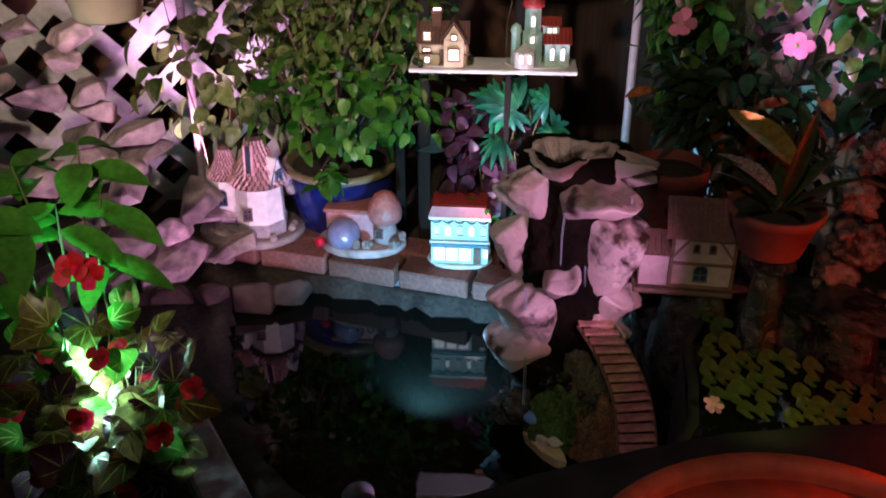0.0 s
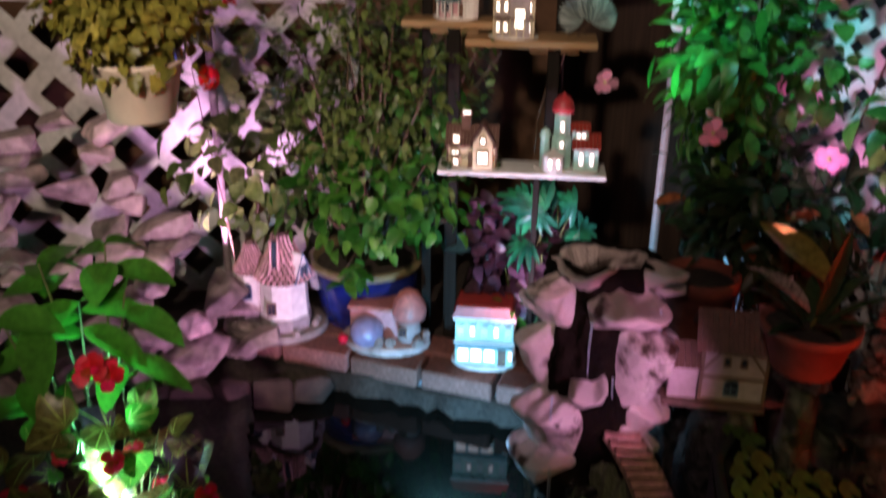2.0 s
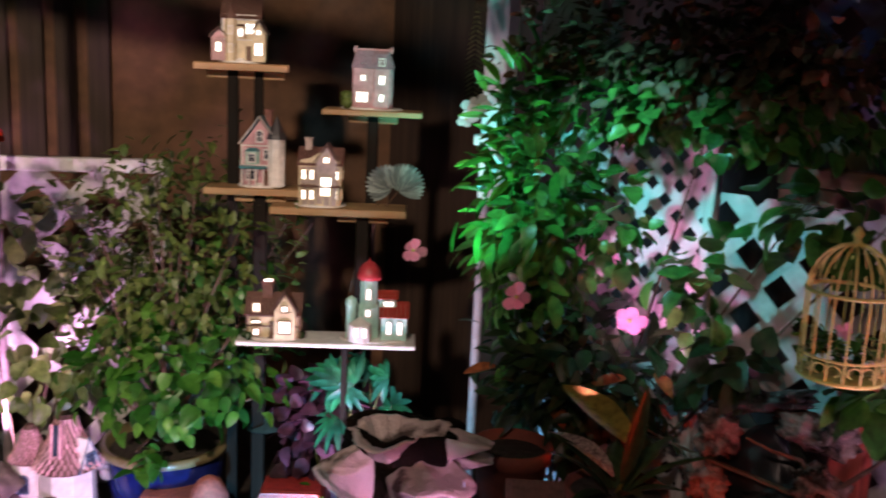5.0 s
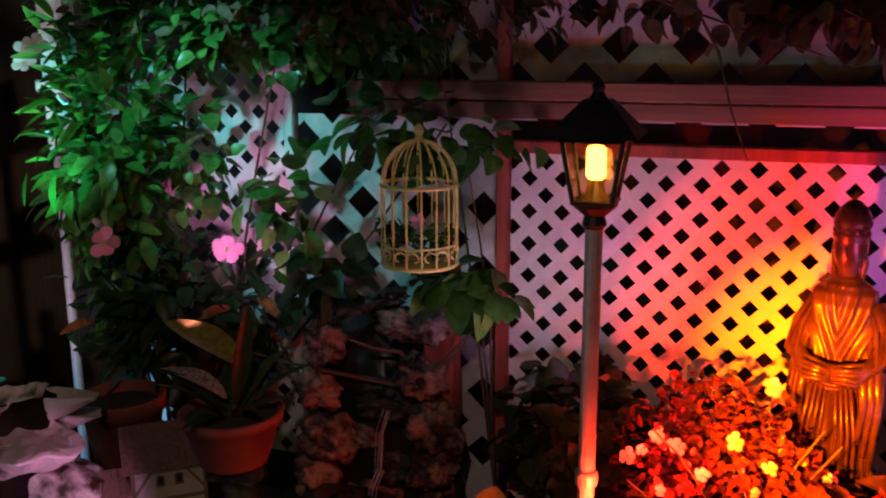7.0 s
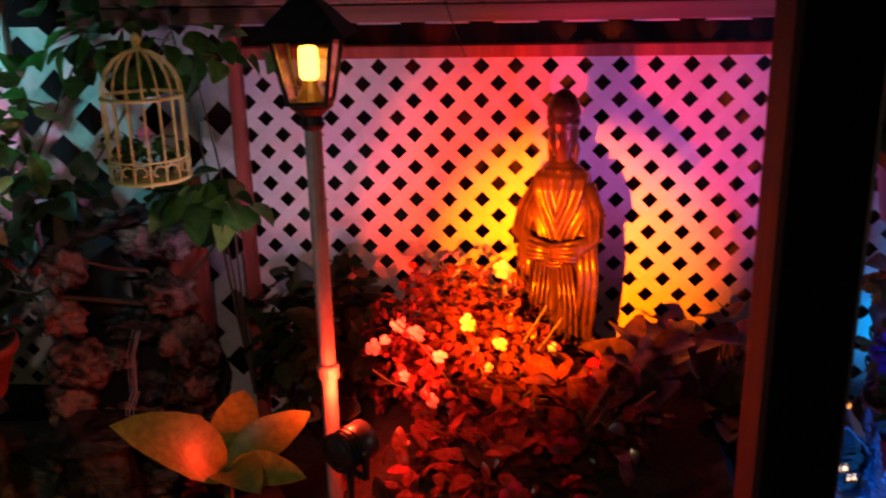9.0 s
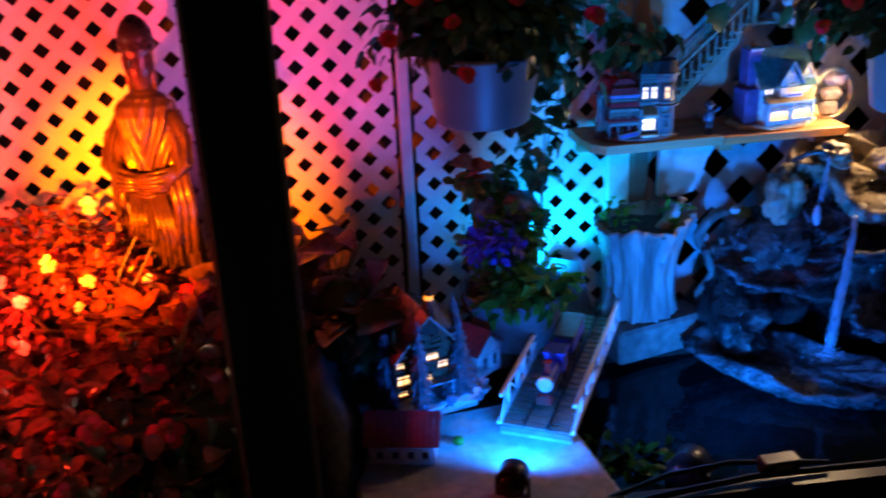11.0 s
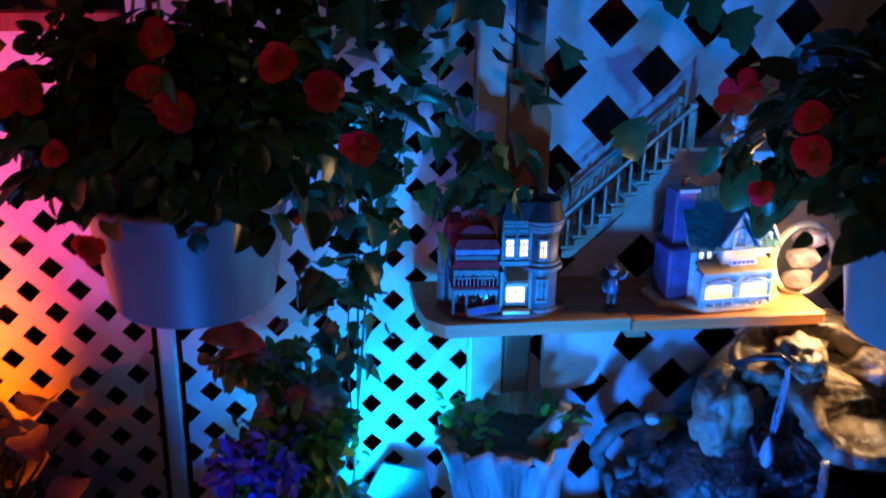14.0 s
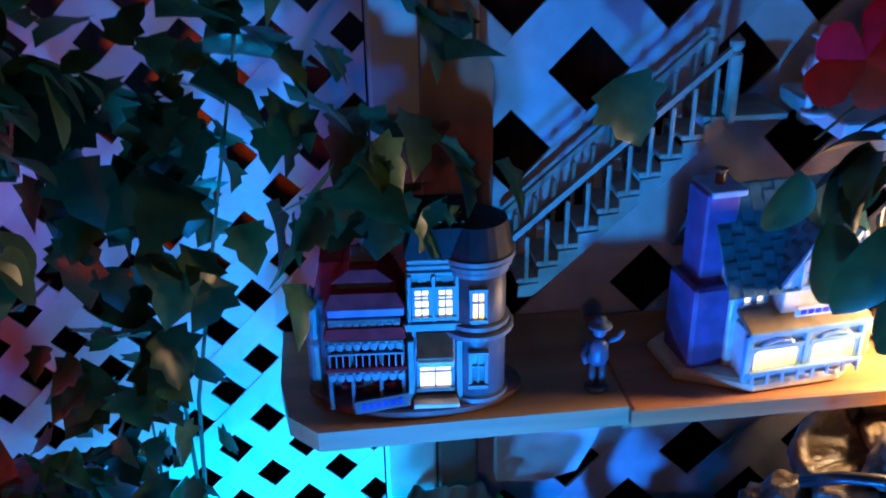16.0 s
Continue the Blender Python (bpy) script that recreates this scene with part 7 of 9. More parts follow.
def left_waterfall():
    t = thing("waterfall", "artificial rock waterfall with pale lips over dark hollows", "waterfall", T(-1.115, 1.665, 0, 0, 0, 46))
    part("rock", crag(((0.28, -30, 60, 0.05, 0.12), (0.27, 50, 30, 0.05, 0.10)), 0.02, 0.80, 0.150, 0.105, 1.7, 0.06, 120, 170), ROCK_HOLLOW, t, "dark core, shade of the hollows in its colour", True)
    # each lip juts from the dark core
    lips = ((0.812, -25, 50, 0.075, 0.040), (0.800, 62, 20, 0.108, 0.070), (0.745, 78, 16, 0.112, 0.050), (0.735, 22, 34, 0.128, 0.085), (0.735, -66, 30, 0.104, 0.130), (0.610, -84, 24, 0.092, 0.20), (0.645, 58, 34, 0.122, 0.22),
            (0.520, -6, 20, 0.104, 0.070), (0.440, -54, 40, 0.114, 0.16), (0.450, 66, 26, 0.100, 0.12), (0.320, -60, 44, 0.108, 0.14), (0.370, 56, 26, 0.090, 0.16))
    part("lip", crag(lips, 0.10, 0.800, 0.118, 0.074, 1.7, 0.06, 200, 330), ROCK, t, "pale jutting lips", True)
    for i, (x, y, z, s) in enumerate(((-0.10, -0.15, 0.17, 0.045), (-0.05, -0.17, 0.14, 0.05), (0.02, -0.15, 0.20, 0.04), (-0.13, -0.11, 0.13, 0.045), (-0.02, -0.13, 0.24, 0.035), (0.06, -0.13, 0.15, 0.05))):
        part("foot_stone", Geo().rock((s, s * 0.8, s * 0.8), T(x, y, z), 0.5, 4, i + 31.0, 2.0), ROCK_DARK, t, smooth=True)
    for pts in (((-0.030, -0.170, 0.715), (-0.034, -0.178, 0.66), (-0.032, -0.180, 0.590)), ((0.118, -0.135, 0.735), (0.120, -0.142, 0.69)), ((0.030, -0.15, 0.57), (0.030, -0.158, 0.52)), ((-0.105, -0.165, 0.52), (-0.107, -0.17, 0.46)), ((-0.10, -0.175, 0.33), (-0.10, -0.19, 0.20))):
        for j in range(3):
            o = Vector((ru(-0.003, 0.003), ru(-0.003, 0.003), 0))
            part("water_strand", Geo().tube([Vector(p) + o + rand_dir() * 0.001 for p in pts], 0.0009, 5, None, 0.0006), GLASSY, t, "thin falling strand of water")


def right_waterfall():
    t = thing("waterfall", "large artificial rock waterfall with pouring basins lit blue", "waterfall", T(1.90, 2.02, 0))
    ledges = ((0.70, 48, 34, 0.05, 0.07), (0.62, -30, 30, 0.03, 0.06), (0.56, 20, 22, 0.03, 0.10), (0.50, -50, 34, 0.06, 0.06), (0.45, 40, 30, 0.05, 0.10), (0.40, -20, 34, 0.07, 0.07))
    part("rock", crag(ledges, 0.28, 0.74, 0.165, 0.095, 4.4, 0.06), ROCK_DARK, t, "wet rock column, shade in its dark colour", True, T(0.10, 0.075, 0))
    left = ((0.56, 30, 40, 0.035, 0.04), (0.52, -40, 40, 0.04, 0.05), (0.46, 10, 40, 0.03, 0.06), (0.40, -40, 60, 0.03, 0.06))
    part("rock", crag(left, 0.28, 0.58, 0.135, 0.080, 8.1, 0.04, 120, 100), ROCK_DARK, t, "lower rippled rock shoulder", True, T(-0.13, 0.075, 0))
    # tilted pools: the tan upper pool, its small feeder, the wet sill below and the broad apron over the pond
    # tan above, near-black below: warm light and shade painted into one rock
    for name, x, y, z, rx, ry, dp, sd, turn, lip, lean, roll, m in (
            ("upper_pool", 0.125, 0.015, 0.757, 0.165, 0.128, 0.085, 3.6, 0, 0.55, 30, 6, ROCK_TAN),
            ("feeder_pool", -0.035, 0.060, 0.800, 0.085, 0.060, 0.060, 2.2, 30, 0.45, 16, 4, ROCK_TAN),
            ("back_rim", 0.13, 0.110, 0.805, 0.150, 0.050, 0.055, 1.1, 0, 0.6, 10, 10, ROCK_TAN),
            ("under_sill", 0.105, -0.045, 0.640, 0.150, 0.080, 0.075, 5.2, 20, 0.5, 22, 4, ROCK_DARK),
            ("wet_sill", -0.130, 0.010, 0.585, 0.150, 0.090, 0.075, 6.3, 0, 0.5, 38, -6, WET_FILM),
            ("wet_sill", -0.020, 0.020, 0.690, 0.075, 0.060, 0.060, 9.3, 50, 0.5, 40, -8, WET_FILM),
            ("low_step", 0.050, -0.125, 0.485, 0.095, 0.060, 0.060, 7.7, 10, 0.5, 30, 10, WET_FILM),
            ("apron", -0.150, -0.145, 0.395, 0.240, 0.090, 0.070, 8.1, -38, 0.35, 14, -4, WET_FILM)):
        g = Geo()
        basin(g, x, y, z, rx, ry, dp, sd, turn, lip, 110, lean, roll)
        part(name, g, m, t, smooth=True)
    for i, (x, y, z, s, m) in enumerate(((-0.128, 0.035, 0.712, (0.042, 0.036, 0.062), ROCK_TAN), (0.245, -0.01, 0.765, (0.045, 0.050, 0.045), ROCK_TAN), (-0.02, 0.035, 0.800, (0.065, 0.035, 0.028), ROCK_TAN), (0.105, 0.045, 0.770, (0.048, 0.032, 0.026), ROCK_TAN),
                                         (0.215, 0.070, 0.800, (0.055, 0.040, 0.035), ROCK_TAN), (-0.235, 0.02, 0.46, (0.07, 0.05, 0.11), ROCK_DARK), (0.17, -0.02, 0.43, (0.10, 0.07, 0.12), ROCK_DARK), (-0.12, 0.06, 0.62, (0.09, 0.05, 0.09), ROCK_DARK), (-0.235, -0.045, 0.40, (0.045, 0.04, 0.05), ROCK_DARK))):
        part("spur", Geo().rock(s, T(x, y, z, i * 13, i * 7, i * 31), 0.42, 4, i + 22.0, 1.5), m, t, smooth=True)
    part("spout", Geo().tube([(-0.125, 0.02, 0.800), (-0.105, -0.005, 0.822), (-0.082, -0.022, 0.830), (-0.072, -0.030, 0.822)], 0.0055, 8), BLACKPLASTIC, t, "thin black spout", True)
    streams = (((-0.073, -0.030, 0.820), (-0.078, -0.036, 0.780), (-0.088, -0.040, 0.715)),
               ((-0.028, -0.080, 0.700), (-0.040, -0.100, 0.672), (-0.062, -0.122, 0.590), (-0.085, -0.140, 0.490), (-0.098, -0.150, 0.405)),
               ((0.115, 0.012, 0.760), (0.113, 0.000, 0.720), (0.112, -0.006, 0.690)))
    for k, pts in enumerate(streams):
        for j in range((10, 22, 4)[k]):
            o = Vector((rng.gauss(0, 0.0045), rng.gauss(0, 0.003), 0)) * (0.7 if k == 0 else 1.0)
            fine = []
            for q in range(len(pts) - 1):
                for w in range(6):
                    fine.append(Vector(pts[q]).lerp(Vector(pts[q + 1]), w / 6) + o * (0.6 + 0.35 * (q + w / 6)) + rand_dir() * 0.0019)
            part("water_strand", Geo().tube(fine, ru(0.0005, 0.0014), 5, None, 0.0005), GLASSY, t, "bright falling strand of water", True)
    g = Geo()
    for i in range(70):
        a, q = ru(0, math.tau), ru(0.0, 0.040) ** 1.0
        g.rock((0.0022, 0.0022, 0.0016), T(-0.098 + q * math.cos(a), -0.150 + q * 0.7 * math.sin(a), 0.402 + ru(0, 0.022)), 0.2, 1, i)
    part("spray", g, GLASSY, t, "droplets where the water lands")["kind"] = "stuff"
    part("drip_bulb", Geo().lathe([(0, -0.026), (0.007, -0.020), (0.0105, -0.006), (0.007, 0.014), (0, 0.026)], 14, T(-0.092, -0.042, 0.695)), GLASSY, t, "hanging glassy drip below the spout", True)


def rock_pile():
    t = thing("rock_pile", "brown wet rocks round a dark hollow with a small cascade", "rock pile", T(-0.50, 2.13, 0.2))
    r2 = random.Random(3)
    # black body painted as the shade of the gap between the flanks
    part("core", Geo().rock((0.17, 0.045, 0.34), T(0.0, 0.055, 0.25), 0.3, 4, 2.0, 1.6), LINER_AND_HOLLOW, t, "black core, shade of the hollow in its colour", True)
    # two uneven flanks, a broken crown and stepped ledges inside the hollow
    for i in range(13):
        side = -1 if i % 2 else 1
        h = 0.02 + 0.054 * i
        sx = r2.uniform(0.040, 0.062)
        part("stone", Geo().rock((sx, 0.050, r2.uniform(0.030, 0.055)), T(side * (0.150 - 0.06 * h) + r2.uniform(-0.02, 0.02), -0.01 + 0.05 * h - r2.uniform(0, 0.04), h, r2.uniform(-25, 25), r2.uniform(-30, 30), r2.uniform(0, 180)), 0.55, 4, i * 1.7, 2.2), ROCK_PILE, t, smooth=True)
    for i, (x, h, w) in enumerate(((-0.03, 0.70, 0.085), (0.06, 0.665, 0.06), (0.035, 0.47, 0.075), (-0.055, 0.40, 0.06), (0.045, 0.335, 0.055), (-0.02, 0.24, 0.08), (0.06, 0.17, 0.07), (0.0, 0.09, 0.10))):
        part("ledge_stone", Geo().rock((w, 0.045, 0.020 + 0.008 * (i % 3)), T(x, -0.005 + 0.04 * h, h, r2.uniform(-12, 20), r2.uniform(-14, 14), r2.uniform(-25, 25)), 0.6, 4, 50 + i * 2.3, 2.6), ROCK_PILE if i % 2 else ROCK_DARK, t, smooth=True)
    for pts in (((0.035, -0.03, 0.48), (0.030, -0.062, 0.44), (0.024, -0.066, 0.35)), ((0.028, -0.05, 0.345), (0.020, -0.075, 0.31), (0.014, -0.078, 0.25)), ((-0.01, -0.06, 0.245), (-0.014, -0.082, 0.21), (-0.016, -0.086, 0.11))):
        for k in range(4):
            o = Vector((ru(-0.012, 0.012), ru(-0.004, 0.004), 0))
            part("water_strand", Geo().tube([Vector(p) + o + rand_dir() * 0.0015 for p in pts], ru(0.0009, 0.0020), 5), GLASSY, t)


def stone_wall():
    """Fieldstones stacked at the end of the pond."""
    t = thing("stone_stack", "loose stack of rough fieldstones lit pale pink", "stone stack", T(-2.42, 1.02, 0.10, 0, 0, 65))
    r2 = random.Random(11)
    for row in range(11):
        z = 0.04 + row * 0.074
        x = -0.50 + r2.uniform(0, 0.06)
        while x < 0.40 - 0.045 * row:
            w, h = r2.uniform(0.09, 0.19), r2.uniform(0.026, 0.050)
            if r2.random() < 0.86:
                part("stone", Geo().angular((w * 0.52, r2.uniform(0.06, 0.11), h), T(x + w / 2, -0.05 + 0.018 * row + r2.uniform(-0.06, 0.05), z + r2.uniform(-0.016, 0.016), r2.uniform(-22, 22), r2.uniform(-24, 24), r2.uniform(-60, 60)), row * 31 + int(x * 200)), STONE, t)
            x += w * 1.0
    low = thing("edge_stones", "row of brown stones along the pond's end", "stones", T(-2.16, 1.12, 0.06, 0, 0, 62))
    for i in range(7):
        part("stone", Geo().angular((r2.uniform(0.06, 0.10), 0.06, r2.uniform(0.05, 0.07)), T(-0.36 + i * 0.115, r2.uniform(-0.02, 0.02), 0.045, r2.uniform(-10, 10), r2.uniform(-10, 10), r2.uniform(-25, 25)), i + 40), mat_edge, low)
    for i, (x, y, z, s) in enumerate(((-2.25, 1.27, 0.20, 0.036), (-2.30, 1.36, 0.21, 0.033), (-2.20, 1.30, 0.195, 0.03), (-2.32, 1.10, 0.52, 0.042))):
        ob = part("pebble", Geo().rock((s * 1.3, s, s * 0.75), None, 0.18, 3, i + 60.0), STONE, None, "", True, T(x, y, z))
        tagged(ob, "smooth pale rounded pebble among the stones", "pebble")


mat_edge = mat("brown_stone", (0.060, 0.036, 0.029), 0.75, 0.35, 24, 0.8, piece=0.25, stain=0.4)
left_waterfall()
right_waterfall()
rock_pile()
stone_wall()


def island():
    """The mossy mound with its stairs and boat."""
    m = thing("moss_mound", "mossy mound of green and dry brown moss in the pond", "mound", T(-0.955, 1.60, 0.07, 0, 0, 46))
    part("moss", Geo().rock((0.065, 0.055, 0.13), T(-0.085, -0.02, 0.03), 0.3, 4, 3.0, 2.0), MOSS, m, "green moss")
    part("moss", Geo().rock((0.075, 0.07, 0.17), T(-0.02, 0.03, 0.04), 0.35, 4, 5.0, 2.0), mat("grey_moss", (0.09, 0.085, 0.06), 0.95, 0.6, 130, 1.0), m, "grey twiggy moss")
    part("moss", Geo().rock((0.075, 0.055, 0.12), T(0.03, -0.055, 0.03), 0.3, 4, 7.0, 2.0), BROWNMOSS, m, "dry brown moss")
    g = Geo()
    for i in range(620):
        a, h = ru(0, math.tau), ru(0.0, 0.19)
        p = Vector((0.075 * math.cos(a) - 0.03, 0.07 * math.sin(a), h))
        g.leaf(p, rand_dir(0.3), (0, 0, 1), ru(0.008, 0.018), ru(0.004, 0.008))
    part("sprig", g, LEAF_DARK, m)["kind"] = "stuff"
    s = thing("toy_stairs", "curved red-brown wooden toy staircase down to the pond", "ornament stairs", T(0, 0, 0))
    n = 15
    step = mesh("step", Geo().box(0.085, 0.024, 0.008, None, 0.0015), mat("reddish_step", (0.46, 0.22, 0.20), 0.6, 0.3, 60, 0.3))
    path = []
    for i in range(n):
        u = i / (n - 1)
        path.append((-1.00 + 0.235 * u + 0.015 * math.sin(u * 3), 1.655 - 0.105 * u + 0.03 * math.sin(u * 3.14), 0.375 - 0.215 * u))
    for i, p in enumerate(path):
        part("step", step, None, s, m=T(*p, 0, 0, 46 + 8 * math.sin(i / n * 3)))
    for side in (-1, 1):
        pts = [(p[0] + side * 0.044 * math.cos(radians(47)), p[1] + side * 0.044 * math.sin(radians(47)), p[2] - 0.006) for p in path]
        part("stringer", Geo().tube(pts, 0.005, 6), TIMBER, s)
    b = thing("toy_boat", "small toy boat with a striped hull beside the mound", "toy boat", T(-0.985, 1.475, 0.10, 0, 0, -8))
    hull = [(-0.075, 0.0), (-0.06, 0.02), (0.02, 0.024), (0.06, 0.014), (0.085, 0.0), (0.06, -0.014), (0.02, -0.024), (-0.06, -0.02)]
    k = len(hull)
    part("hull", Geo().add([(x * 0.9, y * 0.75, -0.022) for x, y in hull] + [(x, y, 0.01) for x, y in hull], [tuple(reversed(range(k))), tuple(range(k, 2 * k))] + [(i, (i + 1) % k, (i + 1) % k + k, i + k) for i in range(k)]), CREAM, b)
    part("cabin", Geo().box(0.05, 0.028, 0.022, T(-0.015, 0, 0.021), 0.002), CERAMIC, b)
    part("awning", Geo().box(0.035, 0.03, 0.004, T(0.035, 0, 0.038), 0.001), CERAMIC, b)
    part("parasol", Geo().lathe([(0.026, 0.06), (0.024, 0.068), (0.014, 0.076), (0, 0.08)], 12, T(-0.045, 0, 0)), mat("blue_parasol", (0.12, 0.25, 0.62), 0.6, 0.2, 40, 0.1), b, "small blue parasol")
    part("mast", Geo().tube([(-0.045, 0, 0.01), (-0.045, 0, 0.065)], 0.002, 5), TIMBER, b)


island()


# ---- pots ----
def flower_pot(name, label, m, r, h, material, rim=True, soil=True, group=""):
    t = thing(name, label, "flower pot", m, group)
    prof = [(r * 0.66, 0), (r * 0.68, 0.004), (r * 0.93, h * 0.80)]
    prof += [(r * 1.0, h * 0.81), (r * 1.02, h * 0.98), (r * 0.99, h)] if rim else [(r * 0.99, h * 0.985), (r, h)]
    prof += [(r * 0.93, h * 0.995), (r * 0.90, h * 0.86)]
    body = part("body", Geo().lathe(prof + [(0, h * 0.86)], 36), material, t, smooth=False)
    for p in body.data.polygons:
        p.use_smooth = len(p.vertices) == 4
    if soil:
        part("soil", Geo().lathe([(r * 0.90, h * 0.87), (r * 0.5, h * 0.89), (0, h * 0.9)], 24, None, 0.05), SOIL, t)
    return t


bp = thing("blue_pot", "large cobalt-glazed pot with an olive rim", "flower pot", T(-2.175, 1.745, 0.13))
part("body", Geo().lathe([(0.11, 0), (0.14, 0.05), (0.168, 0.17), (0.172, 0.255)], 40), BLUEGLAZE, bp, smooth=True)
part("rim", Geo().lathe([(0.168, 0.253), (0.188, 0.262), (0.192, 0.276), (0.185, 0.286), (0.168, 0.284), (0.160, 0.262)], 40), OLIVERIM, bp, "olive glazed rolled rim", True)
part("soil", Geo().lathe([(0.162, 0.262), (0.08, 0.27), (0, 0.272)], 24, None, 0.05), SOIL, bp)
flower_pot("terracotta_pot", "terracotta pot holding a broad-leaved plant", T(-0.655, 1.776, 0.680), 0.098, 0.105, TERRA)
flower_pot("terracotta_pot", "terracotta pot behind the rock waterfall", T(-1.03, 1.94, 0.520), 0.092, 0.19, TERRA)
ledge = thing("rock_ledge", "dark stacked rocks carrying the pots and the timbered house", "rocks", T(0, 0, 0))
for x, y, top, sx, sy, sd in ((-0.86, 1.85, 0.484, 0.135, 0.09, 1), (-0.655, 1.79, 0.679, 0.060, 0.06, 2), (-1.03, 1.96, 0.519, 0.085, 0.08, 3), (-0.75, 2.05, 0.44, 0.16, 0.09, 4), (-0.56, 2.02, 0.50, 0.12, 0.09, 5)):
    part("rock", Geo().rock((sx * 0.8, sy * 0.8, top - 0.25), T(x, y, 0.25), 0.16, 4, sd * 3.3, 2.2), ROCK_DARK, ledge, smooth=True)
    part("slab", Geo().angular((sx * 1.15, sy * 1.2, 0.022), T(x, y, top - 0.021), sd + 70), ROCK_DARK, ledge)
flower_pot("planter_bowl", "blue-lit wide planter bowl on the curb", T(1.160, 2.06, 0.444), 0.118, 0.125, mat("grey_bowl", (0.16, 0.16, 0.17), 0.5, 0.25, 30, 0.3), False)


def terracotta_table():
    t = thing("terracotta_planter", "wide round terracotta bowl beside the lily pond", "planter", T(-0.13, 1.135, 0.02))
    part("body", Geo().lathe([(0.24, 0), (0.26, 0.02), (0.353, 0.438), (0.349, 0.448), (0.30, 0.453), (0, 0.450)], 64), TERRA_RED, t, smooth=True)
    part("rim", Geo().lathe([(0.355, 0.438), (0.378, 0.450), (0.382, 0.478), (0.372, 0.488), (0.352, 0.484), (0.345, 0.460), (0.349, 0.444)], 64), TERRA_RED, t, "rolled terracotta rim", True)
    return t


terracotta_table()


def stump_vase():
    t = thing("stump_planter", "grey tree-stump planter with flaring top", "planter", T(1.480, 2.140, 0.436, 0, 0, 10))
    n = 160
    prof = [(0.086, 0), (0.080, 0.03), (0.077, 0.09), (0.083, 0.14), (0.096, 0.19), (0.112, 0.226), (0.107, 0.232), (0.092, 0.216), (0.06, 0.20), (0, 0.195)]
    coarse, prof = prof, []
    for (r0, z0), (r1, z1) in zip(coarse, coarse[1:]):
        prof += [(r0 + (r1 - r0) * q / 5, z0 + (z1 - z0) * q / 5) for q in range(5)]
    prof.append(coarse[-1])
    verts = []
    for r, z in prof:
        for i in range(n):
            a = math.tau * i / n
            bark = noise.noise(Vector((math.cos(a) * 7, math.sin(a) * 7, z * 9))) + 0.6 * noise.noise(Vector((math.cos(a) * 15, math.sin(a) * 15, z * 22)))
            k = 1 - 0.10 * abs(bark) + 0.085 * abs(math.sin(a * 6.5 + z * 6)) + 0.05 * math.sin(a * 19 - z * 14) + 0.03 * math.sin(a * 31 + z * 40) + 0.14 * noise.noise(Vector((math.cos(a), math.sin(a), z * 4)))
            dz = 0.022 * noise.noise(Vector((math.cos(a) * 1.6, math.sin(a) * 1.6, 4))) if z > 0.15 else 0
            verts.append((r * k * math.cos(a), r * k * 0.85 * math.sin(a), z + dz))
    part("trunk", Geo().add(verts, [(j * n + i, j * n + (i + 1) % n, j * n + n + (i + 1) % n, j * n + n + i) for j in range(len(prof) - 1) for i in range(n)]), DRIFT, t, smooth=True)
    part("side_branch", Geo().tube([(0.02, -0.02, 0.19), (0.05, -0.05, 0.25), (0.06, -0.06, 0.285)], 0.014, 8, None, 0.010), DRIFT, t, smooth=True)
    part("soil", Geo().lathe([(0.09, 0.208), (0, 0.215)], 20), SOIL, t)
    for j, (x, y, hh) in enumerate(((-0.06, -0.02, 0.06), (0.08, -0.02, 0.05), (-0.09, 0.02, 0.07), (0.05, -0.05, 0.06))):
        for i in range(14):
            part("leaf", Geo().leaf((x + ru(-0.02, 0.02), y + ru(-0.02, 0.02), 0.215 + ru(0, hh)), rand_dir(0.4), (0, 0, 1), ru(0.018, 0.032), ru(0.012, 0.02)), LEAF_BRIGHT, t)
    d = thing("driftwood", "twisted grey driftwood branch with a loop", "driftwood", T(1.665, 2.15, 0.44))
    ring = [(0.042 * math.cos(a), 0.012 * math.sin(a * 2), 0.165 + 0.048 * math.sin(a)) for a in [math.tau * i / 18 for i in range(19)]]
    part("loop", Geo().tube(ring, 0.013, 8), DRIFT, d, smooth=True)
    part("limb", Geo().tube([(0.03, 0.02, -0.05), (0.045, 0.01, 0.03), (0.04, 0.0, 0.10), (0.02, 0, 0.15)], 0.020, 8, None, 0.014), DRIFT, d, smooth=True)
    part("limb", Geo().tube([(-0.02, 0.01, -0.05), (-0.035, -0.01, 0.02), (-0.01, -0.02, 0.07), (-0.03, -0.01, 0.13)], 0.015, 8, None, 0.010), DRIFT, d, smooth=True)
    part("limb", Geo().tube([(0.03, 0, 0.19), (0.07, 0.005, 0.185), (0.105, 0.0, 0.20), (0.12, 0, 0.235)], 0.013, 8, None, 0.009), DRIFT, d, smooth=True)
    f = thing("frog_ornament", "small painted ornament on the driftwood", "ornament", T(1.725, 2.15, 0.635))
    part("body", Geo().rock((0.022, 0.016, 0.014), T(0, 0, 0.012), 0.2, 3, 3), LEAF_YELLOW, f)
    part("head", Geo().rock((0.012, 0.011, 0.010), T(-0.02, -0.004, 0.022), 0.15, 2, 4), CERAMIC, f)
    s = thing("slate_slab", "leaning grey slate slab against the lattice", "slab", T(1.345, 2.20, 0.39))
    part("slab", Geo().prism([(-0.05, 0), (0.05, 0), (0.045, 0.14), (-0.02, 0.17), (-0.055, 0.13)], 0.012, T(0, 0, 0, -12, -10, 8)), SLATE, s)


stump_vase()


